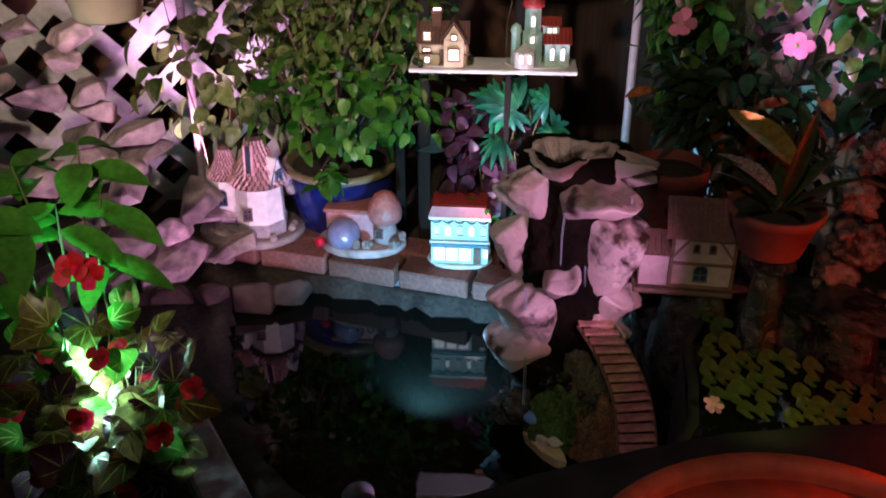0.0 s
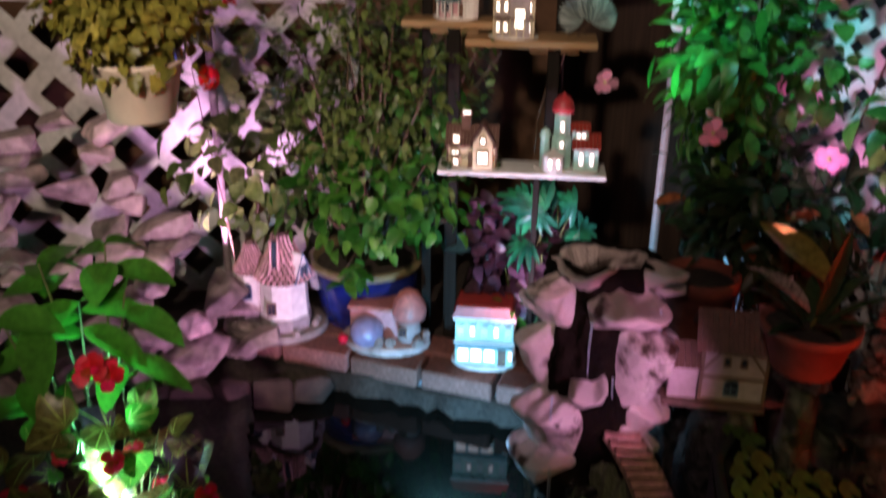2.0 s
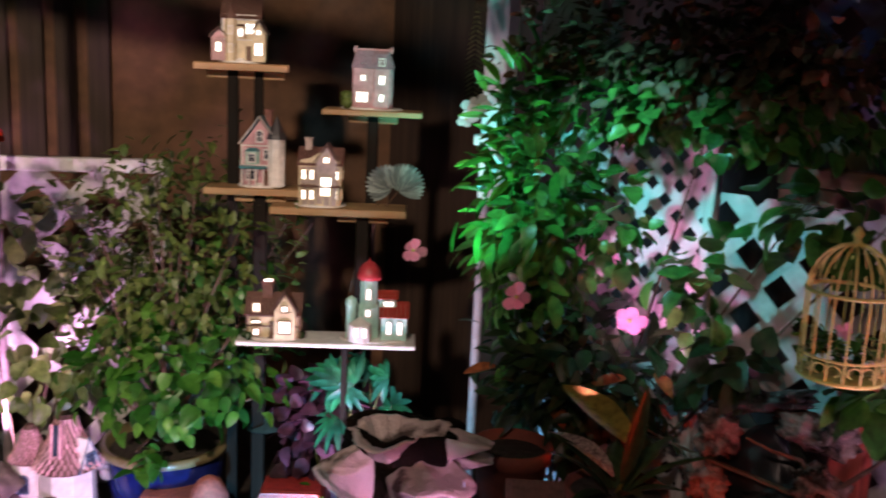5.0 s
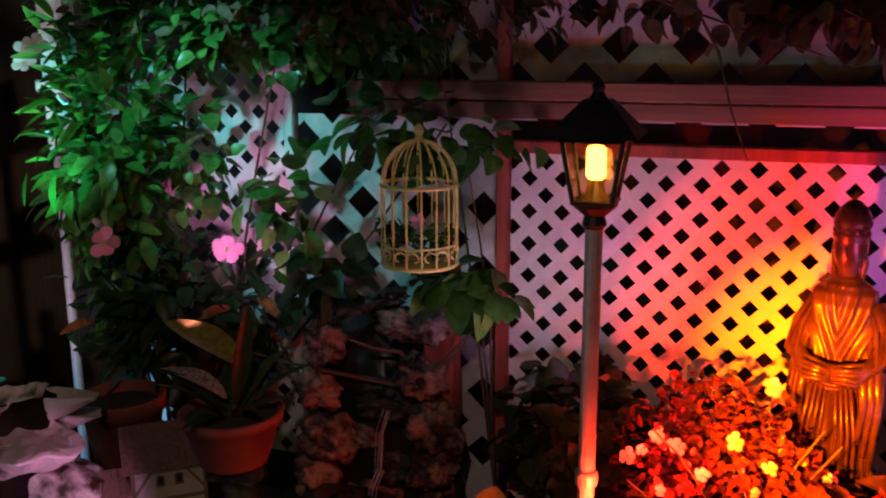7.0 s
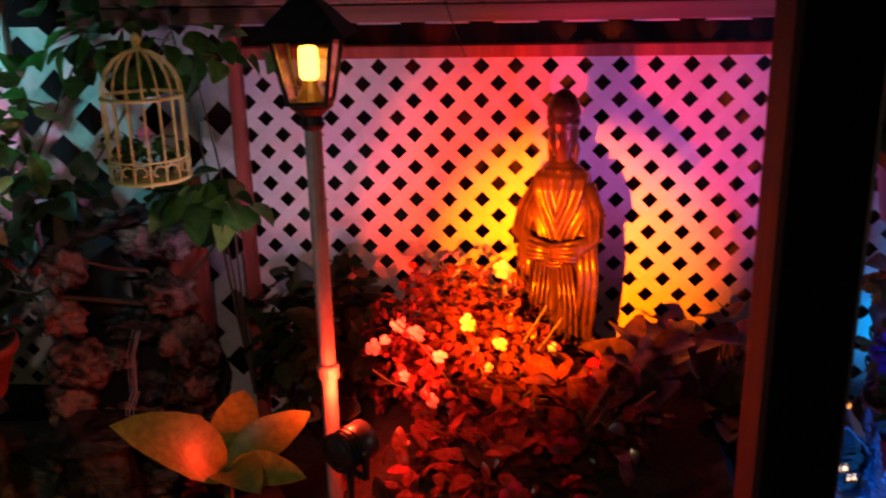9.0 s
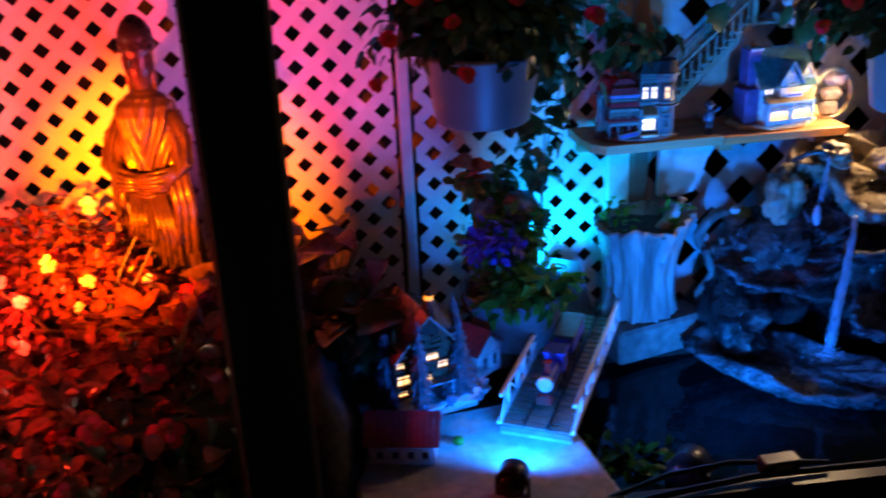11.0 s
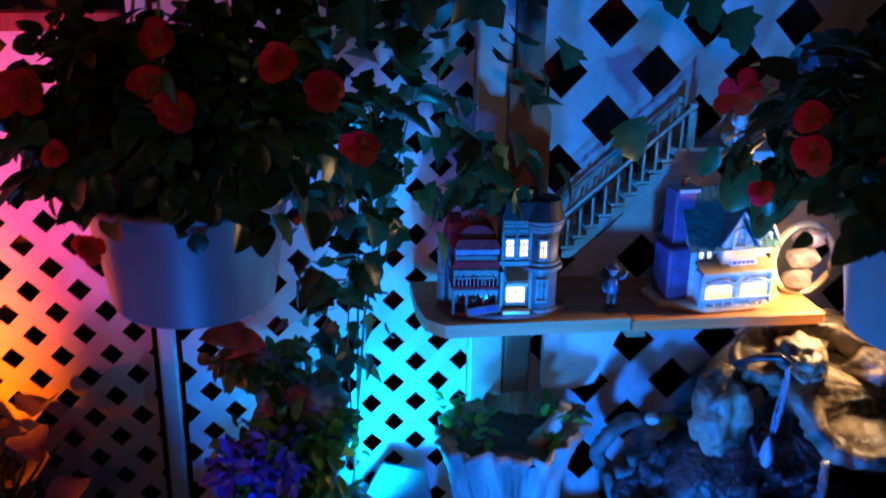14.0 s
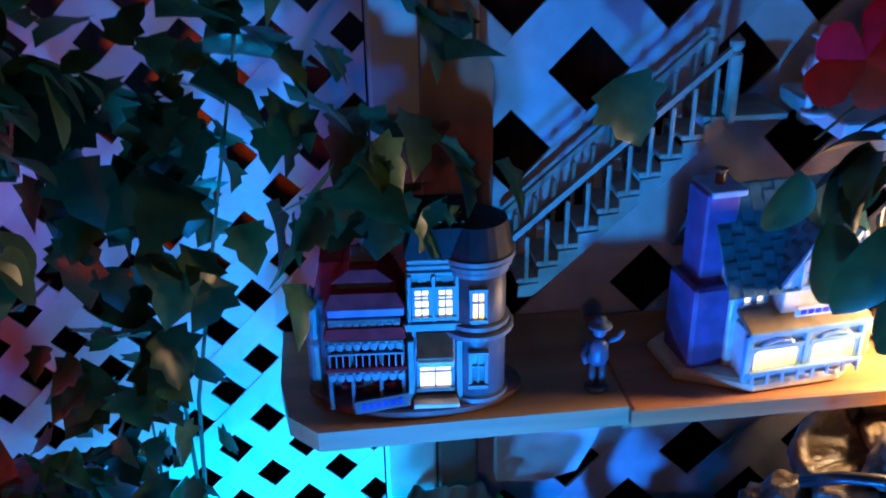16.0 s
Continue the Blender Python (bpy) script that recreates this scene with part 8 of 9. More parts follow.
def fish_statue():
    """A stone fish rearing from its base, mouth open: one plain mesh."""
    g = Geo()
    spine = [((-0.098, 0.105), 0.026, 0.030), ((-0.085, 0.108), 0.038, 0.042), ((-0.055, 0.112), 0.050, 0.055), ((-0.020, 0.108), 0.058, 0.066), ((0.020, 0.090), 0.060, 0.070), ((0.052, 0.060), 0.054, 0.062), ((0.068, 0.022), 0.044, 0.048), ((0.070, -0.016), 0.032, 0.034), ((0.064, -0.050), 0.020, 0.022)]
    n, verts = 28, []
    for j, ((x, z), ry, rz) in enumerate(spine):
        for i in range(n):
            a = math.tau * i / n
            k = 1 + 0.12 * noise.noise(Vector((x * 22, math.cos(a) * 2, math.sin(a) * 2))) + 0.05 * noise.noise(Vector((x * 70, math.cos(a) * 6, math.sin(a) * 6)))
            verts.append((x, ry * k * math.cos(a), z + rz * k * math.sin(a)))
    m = len(spine)
    g.add(verts, [(j * n + i, j * n + (i + 1) % n, j * n + n + (i + 1) % n, j * n + n + i) for j in range(m - 1) for i in range(n)] + [tuple(reversed(range(n))), tuple(range((m - 1) * n, m * n))])
    for z, r, dx in ((0.132, 0.010, -0.012), (0.082, 0.009, 0.006)):
        g.tube([(-0.070, 0.034, z), (-0.102 + dx, 0.018, z), (-0.112 + dx, 0.0, z), (-0.102 + dx, -0.018, z), (-0.070, -0.034, z)], r, 8)
    g.prism([(0.052, -0.045), (0.030, -0.095), (0.064, -0.080), (0.102, -0.100), (0.080, -0.040)], 0.014, T(0, -0.007, 0))
    g.prism([(-0.020, 0.160), (0.020, 0.182), (0.060, 0.150), (0.085, 0.100), (0.060, 0.100)], 0.012, T(0, -0.006, 0))
    for s in (-1, 1):
        g.rock((0.010, 0.006, 0.010), T(-0.058, s * 0.046, 0.134), 0.1, 2)
        g.prism([(-0.015, 0.075), (0.020, 0.050), (-0.005, 0.000), (-0.030, -0.018), (-0.030, 0.040)], 0.010, T(0, s * 0.054 - 0.005, 0, s * 12))
    g.rock((0.050, 0.050, 0.050), T(0.080, 0, -0.060), 0.4, 4, 9.0)
    ob = part("fish_statue", g, FISHSTONE, None, "", True, T(1.960, 1.715, 0.370, 0, 0, 14) @ Matrix.Diagonal((1.08, 1.08, 1.08, 1)))
    tagged(ob, "mossy stone fish statue with an open mouth at the pond edge", "statue")


fish_statue()


# ---- plants ----
def leaf_cloud(parent, name, count, centre, radii, size, material, shape="oval", shell=0.55, droop=0.0, aspect=0.6, out=1.0, label="", holes=2.2, skip=None):
    """Many leaves through an uneven crown, most of them near its surface."""
    g = Geo()
    c = Vector(centre)
    made, tries = 0, 0
    while made < count and tries < count * 6:
        tries += 1
        d = rand_dir()
        k = 1 - (1 - shell) * rng.random() ** 1.5
        k *= 0.82 + 0.36 * (noise.noise(d * holes + c * 3) + 0.2)
        p = c + Vector((d.x * radii[0], d.y * radii[1], d.z * radii[2])) * k
        if noise.noise(p * 9 / max(0.15, max(radii)) * 0.4 + Vector((3, 1, 7))) < -0.33 or (skip and skip(p)):
            continue
        way = (d * out + rand_dir() * 0.9 + Vector((0, 0, -droop))).normalized()
        s = size * ru(0.65, 1.3)
        g.leaf(p, way, d + Vector((0, 0, 0.8)), s, s * aspect, shape, ru(0.1, 0.4), ru(0.05, 0.25))
        made += 1
    ob = part(name, g, material, parent, label)
    ob["kind"] = "stuff"
    return ob


def stems(parent, base, tips, r, material=None, name="stem"):
    b = Vector(base)
    for tip in tips:
        tip = Vector(tip)
        mid = (b + tip) / 2 + Vector((ru(-0.03, 0.03), ru(-0.03, 0.03), ru(0, 0.04)))
        q3 = (mid + tip) / 2
        part(name, Geo().tube([b, (b + mid) / 2 + rand_dir() * 0.006, mid, q3 + rand_dir() * 0.006, tip], r, 5, None, r * 0.35), material or TWIG, parent)


def bloom(parent, at, facing, r, petal, petals=5, name="flower", centre=True):
    f = part(name, Geo().flower(at, facing, r, petals, 0.2), petal, parent)
    if centre:
        q = Vector(at) + Vector(facing).normalized() * r * 0.12
        part("centre", Geo().rock((r * 0.16,) * 3, Matrix.Translation(q), 0.1, 1), YELLOWWIRE, f)
    return f


def shrub():
    t = thing("shrub", "bushy green shrub growing from the blue pot", "shrub", T(-2.175, 1.745, 0.39))
    tips = []
    for i in range(64):
        a, e = ru(0, math.tau), ru(0.1, 1.0)
        tips.append((0.03 + 0.36 * e * math.cos(a), 0.06 + 0.36 * e * math.sin(a), ru(0.35, 0.94) - 0.25 * e))
    stems(t, (0, 0, 0), tips, 0.007)
    leaf_cloud(t, "foliage", 2000, (0.02, 0.05, 0.56), (0.37, 0.37, 0.43), 0.033, LEAF, "oval", 0.45, 0.2, 0.55)
    leaf_cloud(t, "foliage", 420, (0.10, -0.02, 0.28), (0.33, 0.32, 0.20), 0.052, LEAF_BRIGHT, "heart", 0.5, 0.5, 0.7, label="paler hanging leaves")
    leaf_cloud(t, "foliage", 190, (0.17, 0.08, 0.42), (0.17, 0.17, 0.28), 0.042, LEAF_MID, "oval", 0.5, 0.2)
    g = Geo()
    for p in ((0.16, -0.16, 0.08), (0.18, -0.15, 0.04), (0.14, -0.18, 0.02)):
        for k in range(5):
            g.leaf(Vector(p) + rand_dir() * 0.012, rand_dir(-0.3), (0, 0, 1), 0.055, 0.036, "heart")
    part("trailing_leaves", g, LEAF_BRIGHT, t)
    # a dry leaf and climbing leaves on the lattice
    v = thing("lattice_vine", "pale climbing vine over the wide lattice", "vine", T(-2.52, 1.55, 0.6))
    leaf_cloud(v, "foliage", 190, (0.05, -0.05, 0.15), (0.22, 0.30, 0.42), 0.06, LEAF, "heart", 0.3, 0.5, 0.75)
    stems(v, (0.05, -0.1, -0.45), [(0.05, 0.15, 0.5), (-0.1, -0.15, 0.4), (0.2, 0.1, 0.35)], 0.004)


shrub()


def geranium():
    t = thing("hanging_basket", "cream hanging pot of red geraniums", "hanging basket", T(-1.755, 0.880, 1.115))
    part("pot", Geo().lathe([(0.066, 0), (0.070, 0.004), (0.094, 0.118), (0.102, 0.122), (0.103, 0.130), (0.096, 0.130), (0.088, 0.11), (0, 0.105)], 36), CREAMPOT, t, smooth=True)
    for a in (0.6, 2.7, 4.8):
        c, s = math.cos(a), math.sin(a)
        part("hanger", Geo().tube([(0.098 * c, 0.098 * s, 0.125), (0.05 * c, 0.05 * s, 0.33), (0, 0, 0.50), (0, 0, 0.85)], 0.0025, 5), CLOTH_BLUE, t)
    part("hook", Geo().box(0.012, 0.006, 0.09, T(0, 0, 0.47), 0.002), WOOD, t)
    leaf_cloud(t, "foliage", 1300, (0, 0, 0.235), (0.18, 0.18, 0.12), 0.027, LEAF_YELLOW2, "ivy", 0.35, 0.1, 0.95)
    leaf_cloud(t, "foliage", 90, (0, 0, 0.35), (0.09, 0.09, 0.09), 0.032, LEAF_YELLOW2, "ivy", 0.3, 0.0, 0.9)
    leaf_cloud(t, "foliage", 60, (0, 0, 0.125), (0.14, 0.14, 0.05), 0.030, LEAF_YELLOW2, "ivy", 0.7, 0.6, 0.9, label="leaves drooping over the pot")
    for i, (x, y, z) in enumerate(((-0.02, -0.03, 0.405), (0.07, 0.08, 0.42), (-0.09, -0.16, 0.325), (0.16, 0.15, 0.27), (0.10, 0.11, 0.09), (-0.15, -0.10, 0.25), (-0.02, 0.05, 0.30))):
        stems(t, (0, 0, 0.14), [(x, y, z)], 0.003, STEM)
        c = Geo()
        for k in range(13):
            d = rand_dir(0.3)
            c.flower(Vector((x, y, z)) + d * 0.022, d, 0.013, 5)
        part("flower_head", c, PETAL_RED, t)
    stems(t, (0, 0, 0.14), [(ru(-0.18, 0.18), ru(-0.18, 0.18), ru(0.20, 0.40)) for i in range(54)], 0.0022, PALESTEM, "stalk")


PALESTEM = mat("pale_stalk", (0.38, 0.36, 0.14), 0.5, 0.3, 60, 0.2)
LEAF_YELLOW2 = leafy("leaf_geranium", (0.24, 0.22, 0.04), 0.4, 0.4, 0.3)
geranium()


LEAF_VEIN = leafy("leaf_vein", (0.36, 0.46, 0.12), 0.2, 0.4, 0.3)
LEAF_BRONZE = leafy("leaf_bronze", (0.17, 0.16, 0.045), 0.5, 0.3, 0.3)


def begonia():
    t = thing("begonia", "begonia with bronze veined leaves and red flowers", "begonia", T(-1.485, 0.610, 0.12))
    part("pot", Geo().lathe([(0.06, 0), (0.075, 0.09), (0.08, 0.10), (0.07, 0.095), (0, 0.09)], 24), BLACKPLASTIC, t)
    tips = []
    r2 = random.Random(5)
    for i in range(165):
        a, e = r2.uniform(0, math.tau), r2.uniform(0.15, 1.0)
        p = Vector((0.19 * e * math.cos(a), 0.19 * e * math.sin(a), 0.13 + 0.40 * r2.random() ** 0.8 * (1 - 0.3 * e)))
        tips.append(p)
        s = r2.uniform(0.050, 0.098) if i < 70 or i >= 100 else r2.uniform(0.03, 0.05)
        if i >= 100:
            p = Vector((r2.uniform(0.02, 0.19), r2.uniform(-0.17, 0.13), r2.uniform(0.10, 0.36)))
        elif i >= 70:
            p = Vector((0.02, -0.01, 0.34)) + rand_dir() * r2.uniform(0.05, 0.10)
        way = (p * 0.9 + Vector((0.6, -0.5, -0.2)) * 0.35 + rand_dir() * 0.4).normalized()
        up = Vector((0.5, -0.45, 0.9)) + rand_dir() * 0.4
        leaf = part("leaf", Geo().leaf(p, way, up, s, s * r2.uniform(0.75, 0.95), "heart", 0.3, 0.14), (LEAF_BEGONIA, LEAF_BRONZE, LEAF_PURPLE, LEAF_BEGONIA, LEAF_BRIGHT, LEAF_BRONZE)[i % 6], t)
        if s > 0.055:
            side = way.cross(up).normalized()
            nor = side.cross(way).normalized()
            veins = Geo()
            for w, k in ((-1.0, 0.42), (-0.55, 0.66), (0.0, 0.93), (0.55, 0.66), (1.0, 0.42)):
                veins.leaf(p + way * s * 0.06 + nor * 0.0016, way * math.cos(w) + side * math.sin(w) + nor * 0.27 * abs(math.sin(w)), nor, s * k, 0.0034, "lance", 0.3 * k, 0.0)
            part("vein", veins, LEAF_VEIN, leaf, "pale radiating veins")
    stems(t, (0, 0, 0.08), tips[::2], 0.0035, STEM)
    for x, y, z, r in ((0.0, 0.0, 0.60, 0.034), (0.02, 0.03, 0.585, 0.030), (-0.035, -0.17, 0.33, 0.040), (0.075, 0.165, 0.215, 0.036), (0.08, 0.175, 0.24, 0.03), (0.03, 0.05, 0.40, 0.022), (0.05, 0.09, 0.31, 0.022), (-0.02, -0.08, 0.42, 0.018), (0.04, 0.02, 0.20, 0.016), (0.20, -0.10, 0.40, 0.026), (0.23, 0.03, 0.31, 0.030), (0.17, -0.18, 0.30, 0.028), (0.20, 0.12, 0.36, 0.024), (0.12, -0.02, 0.46, 0.024), (0.24, -0.06, 0.22, 0.022)):
        f = Geo()
        f.flower((x, y, z), (0.6 + ru(-0.3, 0.3), -0.5, 0.5), r, 4, 0.5).flower((x, y, z + 0.004), (0.6, -0.5, 0.5), r * 0.6, 4, 0.8)
        part("flower", f, PETAL_RED, t)
    b = thing("broad_leaf_plant", "tall plant with broad glossy green leaves", "plant", T(-1.66, 0.66, 0.12))
    tips = [(0.0, 0.0, 0.66), (0.05, 0.08, 0.68), (0.03, -0.10, 0.66), (0.06, 0.05, 0.56), (0.0, -0.14, 0.52), (-0.06, -0.05, 0.74), (-0.03, 0.08, 0.76), (-0.02, -0.16, 0.70)]
    stems(b, (0.02, 0.0, 0.0), tips, 0.006, STEM)
    for x, y, z in tips:
        for k in range(5):
            a = ru(0, math.tau)
            part("leaf", Geo().leaf((x, y, z - 0.02 * k), (math.cos(a), math.sin(a), ru(-0.25, 0.25)), (0.2, -0.2, 1), ru(0.11, 0.17), ru(0.055, 0.085), "oval", 0.3, 0.2), LEAF_BRIGHT, b)
    bloom(b, (0.0, -0.22, 0.62), (0.6, -0.5, 0.3), 0.04, PETAL_PINK)


begonia()


LEAF_BROWN = leafy("leaf_dry", (0.12, 0.075, 0.035), 0.45, 0.6, 0.2)
LEAF_OLIVE = leafy("leaf_olive", (0.20, 0.15, 0.05), 0.4, 0.5, 0.3)


def vine():
    t = thing("flowering_vine", "leafy vine with white and pink trumpet flowers", "vine", T(-0.95, 2.17, 0.30))
    stems(t, (-0.12, 0.0, 0.05), [(-0.40, 0.02, 1.0), (-0.20, 0.03, 1.3), (0.0, 0.0, 1.25), (0.2, 0.03, 1.15), (0.45, 0.02, 1.05), (-0.1, -0.05, 0.8), (0.6, 0.0, 1.0)], 0.006)
    leaf_cloud(t, "foliage", 620, (-0.21, -0.03, 0.94), (0.17, 0.12, 0.42), 0.062, LEAF_MID, "lance", 0.3, 0.3, 0.5)
    leaf_cloud(t, "foliage", 130, (-0.21, -0.05, 0.98), (0.18, 0.13, 0.38), 0.070, LEAF_BRIGHT, "lance", 0.6, 0.1, 0.32, label="bright narrow young leaves")
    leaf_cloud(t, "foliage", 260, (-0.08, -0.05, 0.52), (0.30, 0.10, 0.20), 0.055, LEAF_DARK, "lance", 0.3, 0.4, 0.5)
    leaf_cloud(t, "foliage", 560, (0.22, -0.03, 1.19), (0.52, 0.10, 0.10), 0.042, LEAF_MID, "heart", 0.3, 0.5, 0.8)
    leaf_cloud(t, "foliage", 46, (0.26, -0.05, 0.82), (0.10, 0.05, 0.18), 0.055, LEAF_MID, "heart", 0.3, 0.5, 0.8)
    leaf_cloud(t, "foliage", 70, (0.02, -0.06, 0.90), (0.14, 0.05, 0.17), 0.045, LEAF_MID, "heart", 0.2, 0.5, 0.8)
    leaf_cloud(t, "dead_growth", 1500, (0.30, -0.02, 1.30), (0.75, 0.14, 0.16), 0.036, LEAF_BROWN, "oval", 0.2, 0.2, 0.55, label="dark dry overhanging growth")
    stems(t, (0.55, -0.03, 0.42), [(0.15, -0.05, 0.47), (0.42, -0.12, 0.55), (0.7, -0.02, 0.6)], 0.007, TWIG, "branch")
    for (x, y, z), r, p in (((-1.385, 2.15, 1.445), 0.034, PETAL_WHITE), ((-1.335, 2.12, 1.460), 0.036, PETAL_WHITE), ((-1.40, 2.15, 1.42), 0.028, PETAL_WHITE), ((-1.09, 2.00, 1.035), 0.040, PETAL_PINK), ((-0.845, 2.10, 1.015), 0.042, PETAL_PINK), ((-1.20, 2.10, 1.17), 0.034, PETAL_PINK), ((-0.99, 2.14, 1.145), 0.042, PETAL_PINK), ((-0.93, 2.15, 1.12), 0.038, PETAL_PINK), ((-1.52, 2.10, 1.06), 0.040, PETAL_PINK), ((-1.14, 2.10, 1.32), 0.036, PETAL_WHITE)):
        bloom(t, (x + 0.95, y - 2.17, z - 0.30), (0.55 + ru(-0.25, 0.25), -0.8, 0.15 + ru(-0.2, 0.2)), r * 0.8, p)
    for x, y, z in ((-1.28, 2.10, 1.25), (-1.22, 2.08, 1.33), (-1.13, 2.05, 1.06)):
        part("bud", Geo().lathe([(0, 0), (0.010, 0.02), (0.006, 0.05), (0, 0.06)], 8, T(x + 0.95, y - 2.17, z - 0.30, 60, 30, 0)), PETAL_WHITE, t)
    o = thing("dry_vine", "dry brown vine and olive leaves trailing over the top rails", "vine", T(0.25, 2.19, 1.50))
    leaf_cloud(o, "foliage", 100, (-0.05, 0.0, 0.06), (0.62, 0.05, 0.10), 0.048, LEAF_BROWN, "heart", 0.2, 0.7, 0.8, holes=5.0)
    leaf_cloud(o, "foliage", 70, (0.30, -0.02, 0.05), (0.34, 0.05, 0.12), 0.070, LEAF_OLIVE, "oval", 0.2, 0.8, 0.6, label="olive hanging leaves")
    stems(o, (-0.35, 0.02, 0.10), [(0.0, -0.03, 0.02), (0.12, -0.04, -0.06), (0.35, -0.03, 0.05), (0.6, 0.0, 0.0), (-0.25, -0.02, 0.02)], 0.004, TWIG)
    h = thing("cage_vine", "green climbing vine hanging round the bird cage", "vine", T(-0.40, 2.14, 0.95))
    leaf_cloud(h, "foliage", 64, (0.02, -0.02, 0.33), (0.28, 0.08, 0.09), 0.060, LEAF_MID, "heart", 0.2, 0.5, 0.9)
    leaf_cloud(h, "foliage", 46, (0.13, -0.09, 0.04), (0.10, 0.05, 0.05), 0.060, LEAF_MID, "heart", 0.2, 0.5, 0.9)
    leaf_cloud(h, "foliage", 34, (-0.22, -0.03, 0.02), (0.14, 0.06, 0.10), 0.060, LEAF_DARK, "heart", 0.2, 0.5, 0.9)
    stems(h, (0.16, 0.03, -0.45), [(0.10, 0.0, 0.3), (0.13, -0.02, 0.0), (0.05, 0.0, 0.45)], 0.004, TWIG)
    o = thing("overhead_vine", "dry vine leaves trailing above the fence rails", "vine", T(0.55, 2.18, 1.35))
    leaf_cloud(o, "foliage", 330, (0.15, 0.0, 0.20), (0.75, 0.08, 0.12), 0.07, LEAF_BROWN, "heart", 0.2, 0.5, 0.8)
    stems(o, (-0.45, -0.02, 0.25), [(0.0, -0.05, 0.10), (0.5, -0.03, 0.16), (-0.30, -0.06, -0.10)], 0.004, TWIG)


vine()


def potted_greens():
    t = thing("broad_leaf_plant", "broad-leaved plant with a yellow leaf in the terracotta pot", "plant", T(-0.655, 1.776, 0.770) @ Matrix.Diagonal((0.84, 0.84, 0.84, 1)))
    g, gy = Geo(), Geo()
    for i in range(9):
        a = math.tau * i / 9 + ru(-0.2, 0.2)
        g.leaf((0.02 * math.cos(a), 0.02 * math.sin(a), 0), (math.cos(a), math.sin(a), ru(0.4, 1.5)), (0, 0, 1), ru(0.13, 0.22), ru(0.030, 0.05), "lance", 0.35, 0.25)
    gy.leaf((0.02, 0.03, 0.11), (-0.25, 0.08, 0.10), (0.3, -0.3, 1), 0.29, 0.085, "lance", 0.18, 0.2).tube([(0, 0, 0), (0.015, 0.02, 0.06), (0.02, 0.03, 0.11)], 0.005, 6)
    g.leaf((0.01, 0, 0.03), (0.3, 0.1, 1.6), (0.5, -0.5, 0.4), 0.24, 0.04, "lance", 0.1, 0.3)
    part("leaves", g, LEAF_DARK, t)
    part("yellow_leaf", gy, LEAF_YELLOW, t)
    part("speckled_leaf", Geo().leaf((0, -0.02, 0.05), (-0.9, 0.15, 0.5), (0, 0, 1), 0.20, 0.06, "lance", 0.35, 0.2), mat("speckled_leaf", (0.10, 0.03, 0.035), 0.5, 0.5, 120, 0.2, col2=(0.55, 0.42, 0.36)), t)
    c = thing("croton", "croton with orange and green striped leaves", "plant", T(-0.98, 2.16, 0.52))
    stems(c, (0, 0, 0), [(0.0, 0, 0.3), (-0.15, -0.03, 0.25), (0.15, 0, 0.28), (0.05, -0.05, 0.36)], 0.005)
    leaf_cloud(c, "leaves", 260, (0, -0.03, 0.28), (0.27, 0.12, 0.22), 0.075, LEAF_DARK, "lance", 0.3, 0.3, 0.45)
    for i, (x, y, z) in enumerate(((-0.02, -0.08, 0.37), (0.14, -0.06, 0.36), (0.20, -0.04, 0.385), (-0.22, -0.08, 0.30), (-0.03, -0.1, 0.26))):
        part("orange_leaf", Geo().leaf((x, y, z), (0.7 * (-1) ** i, -0.5, -0.1), (0.3, -0.4, 1), 0.085, 0.035, "lance"), LEAF_ORANGE, c)
    p = thing("coleus", "dark purple coleus with ruffled leaves", "plant", T(-1.70, 2.02, 0.15))
    stems(p, (0, 0, 0), [(0.1, 0, 0.4), (-0.1, 0.05, 0.42), (0.0, -0.1, 0.35), (0.05, 0.08, 0.48)], 0.005, STEM)
    leaf_cloud(p, "leaves", 420, (-0.02, -0.02, 0.36), (0.17, 0.17, 0.20), 0.050, LEAF_PURPLE, "heart", 0.3, 0.2, 0.75)
    leaf_cloud(p, "leaves", 36, (0.05, -0.12, 0.22), (0.10, 0.06, 0.10), 0.035, LEAF_BRIGHT, "oval", 0.3, 0.2, 0.4, label="few green sprigs")
    part("blue_leaf", Geo().leaf((-0.14, -0.10, 0.36), (-0.6, -0.5, 0.0), (0.4, -0.4, 1), 0.11, 0.075, "heart"), LEAF_BLUE, p, "broad blue-grey leaf")
    l = thing("spiky_plant", "green plant with narrow fingered leaves, green light in their colour", "plant", T(-1.61, 2.00, 0.35))
    for k in range(13):
        b0 = Vector((ru(-0.09, 0.11), ru(-0.09, 0.09), ru(0.20, 0.40)))
        face = Vector((0.6, -0.6, 0.6)) + rand_dir() * 0.5
        u = face.orthogonal().normalized()
        v = face.normalized().cross(u)
        g = Geo()
        for i in range(7):
            w = (i - 3) * 0.42 + k
            g.leaf(b0, u * math.cos(w) + v * math.sin(w) - face * 0.12, face, ru(0.06, 0.10), ru(0.016, 0.022), "lance", 0.3)
        part("leaf", g, LEAF_GREEN_LIT, l)
        stems(l, (0, 0, 0), [b0], 0.003, STEM)
    d = thing("fan_palm", "two silvery fan palm leaves on thin stalks behind the shelf", "plant", drawn_in(T(-1.885, 2.415, 1.11), 0.87))
    palm = leafy("leaf_palm", (0.20, 0.25, 0.24), 0.2, 0.5, 0.15)
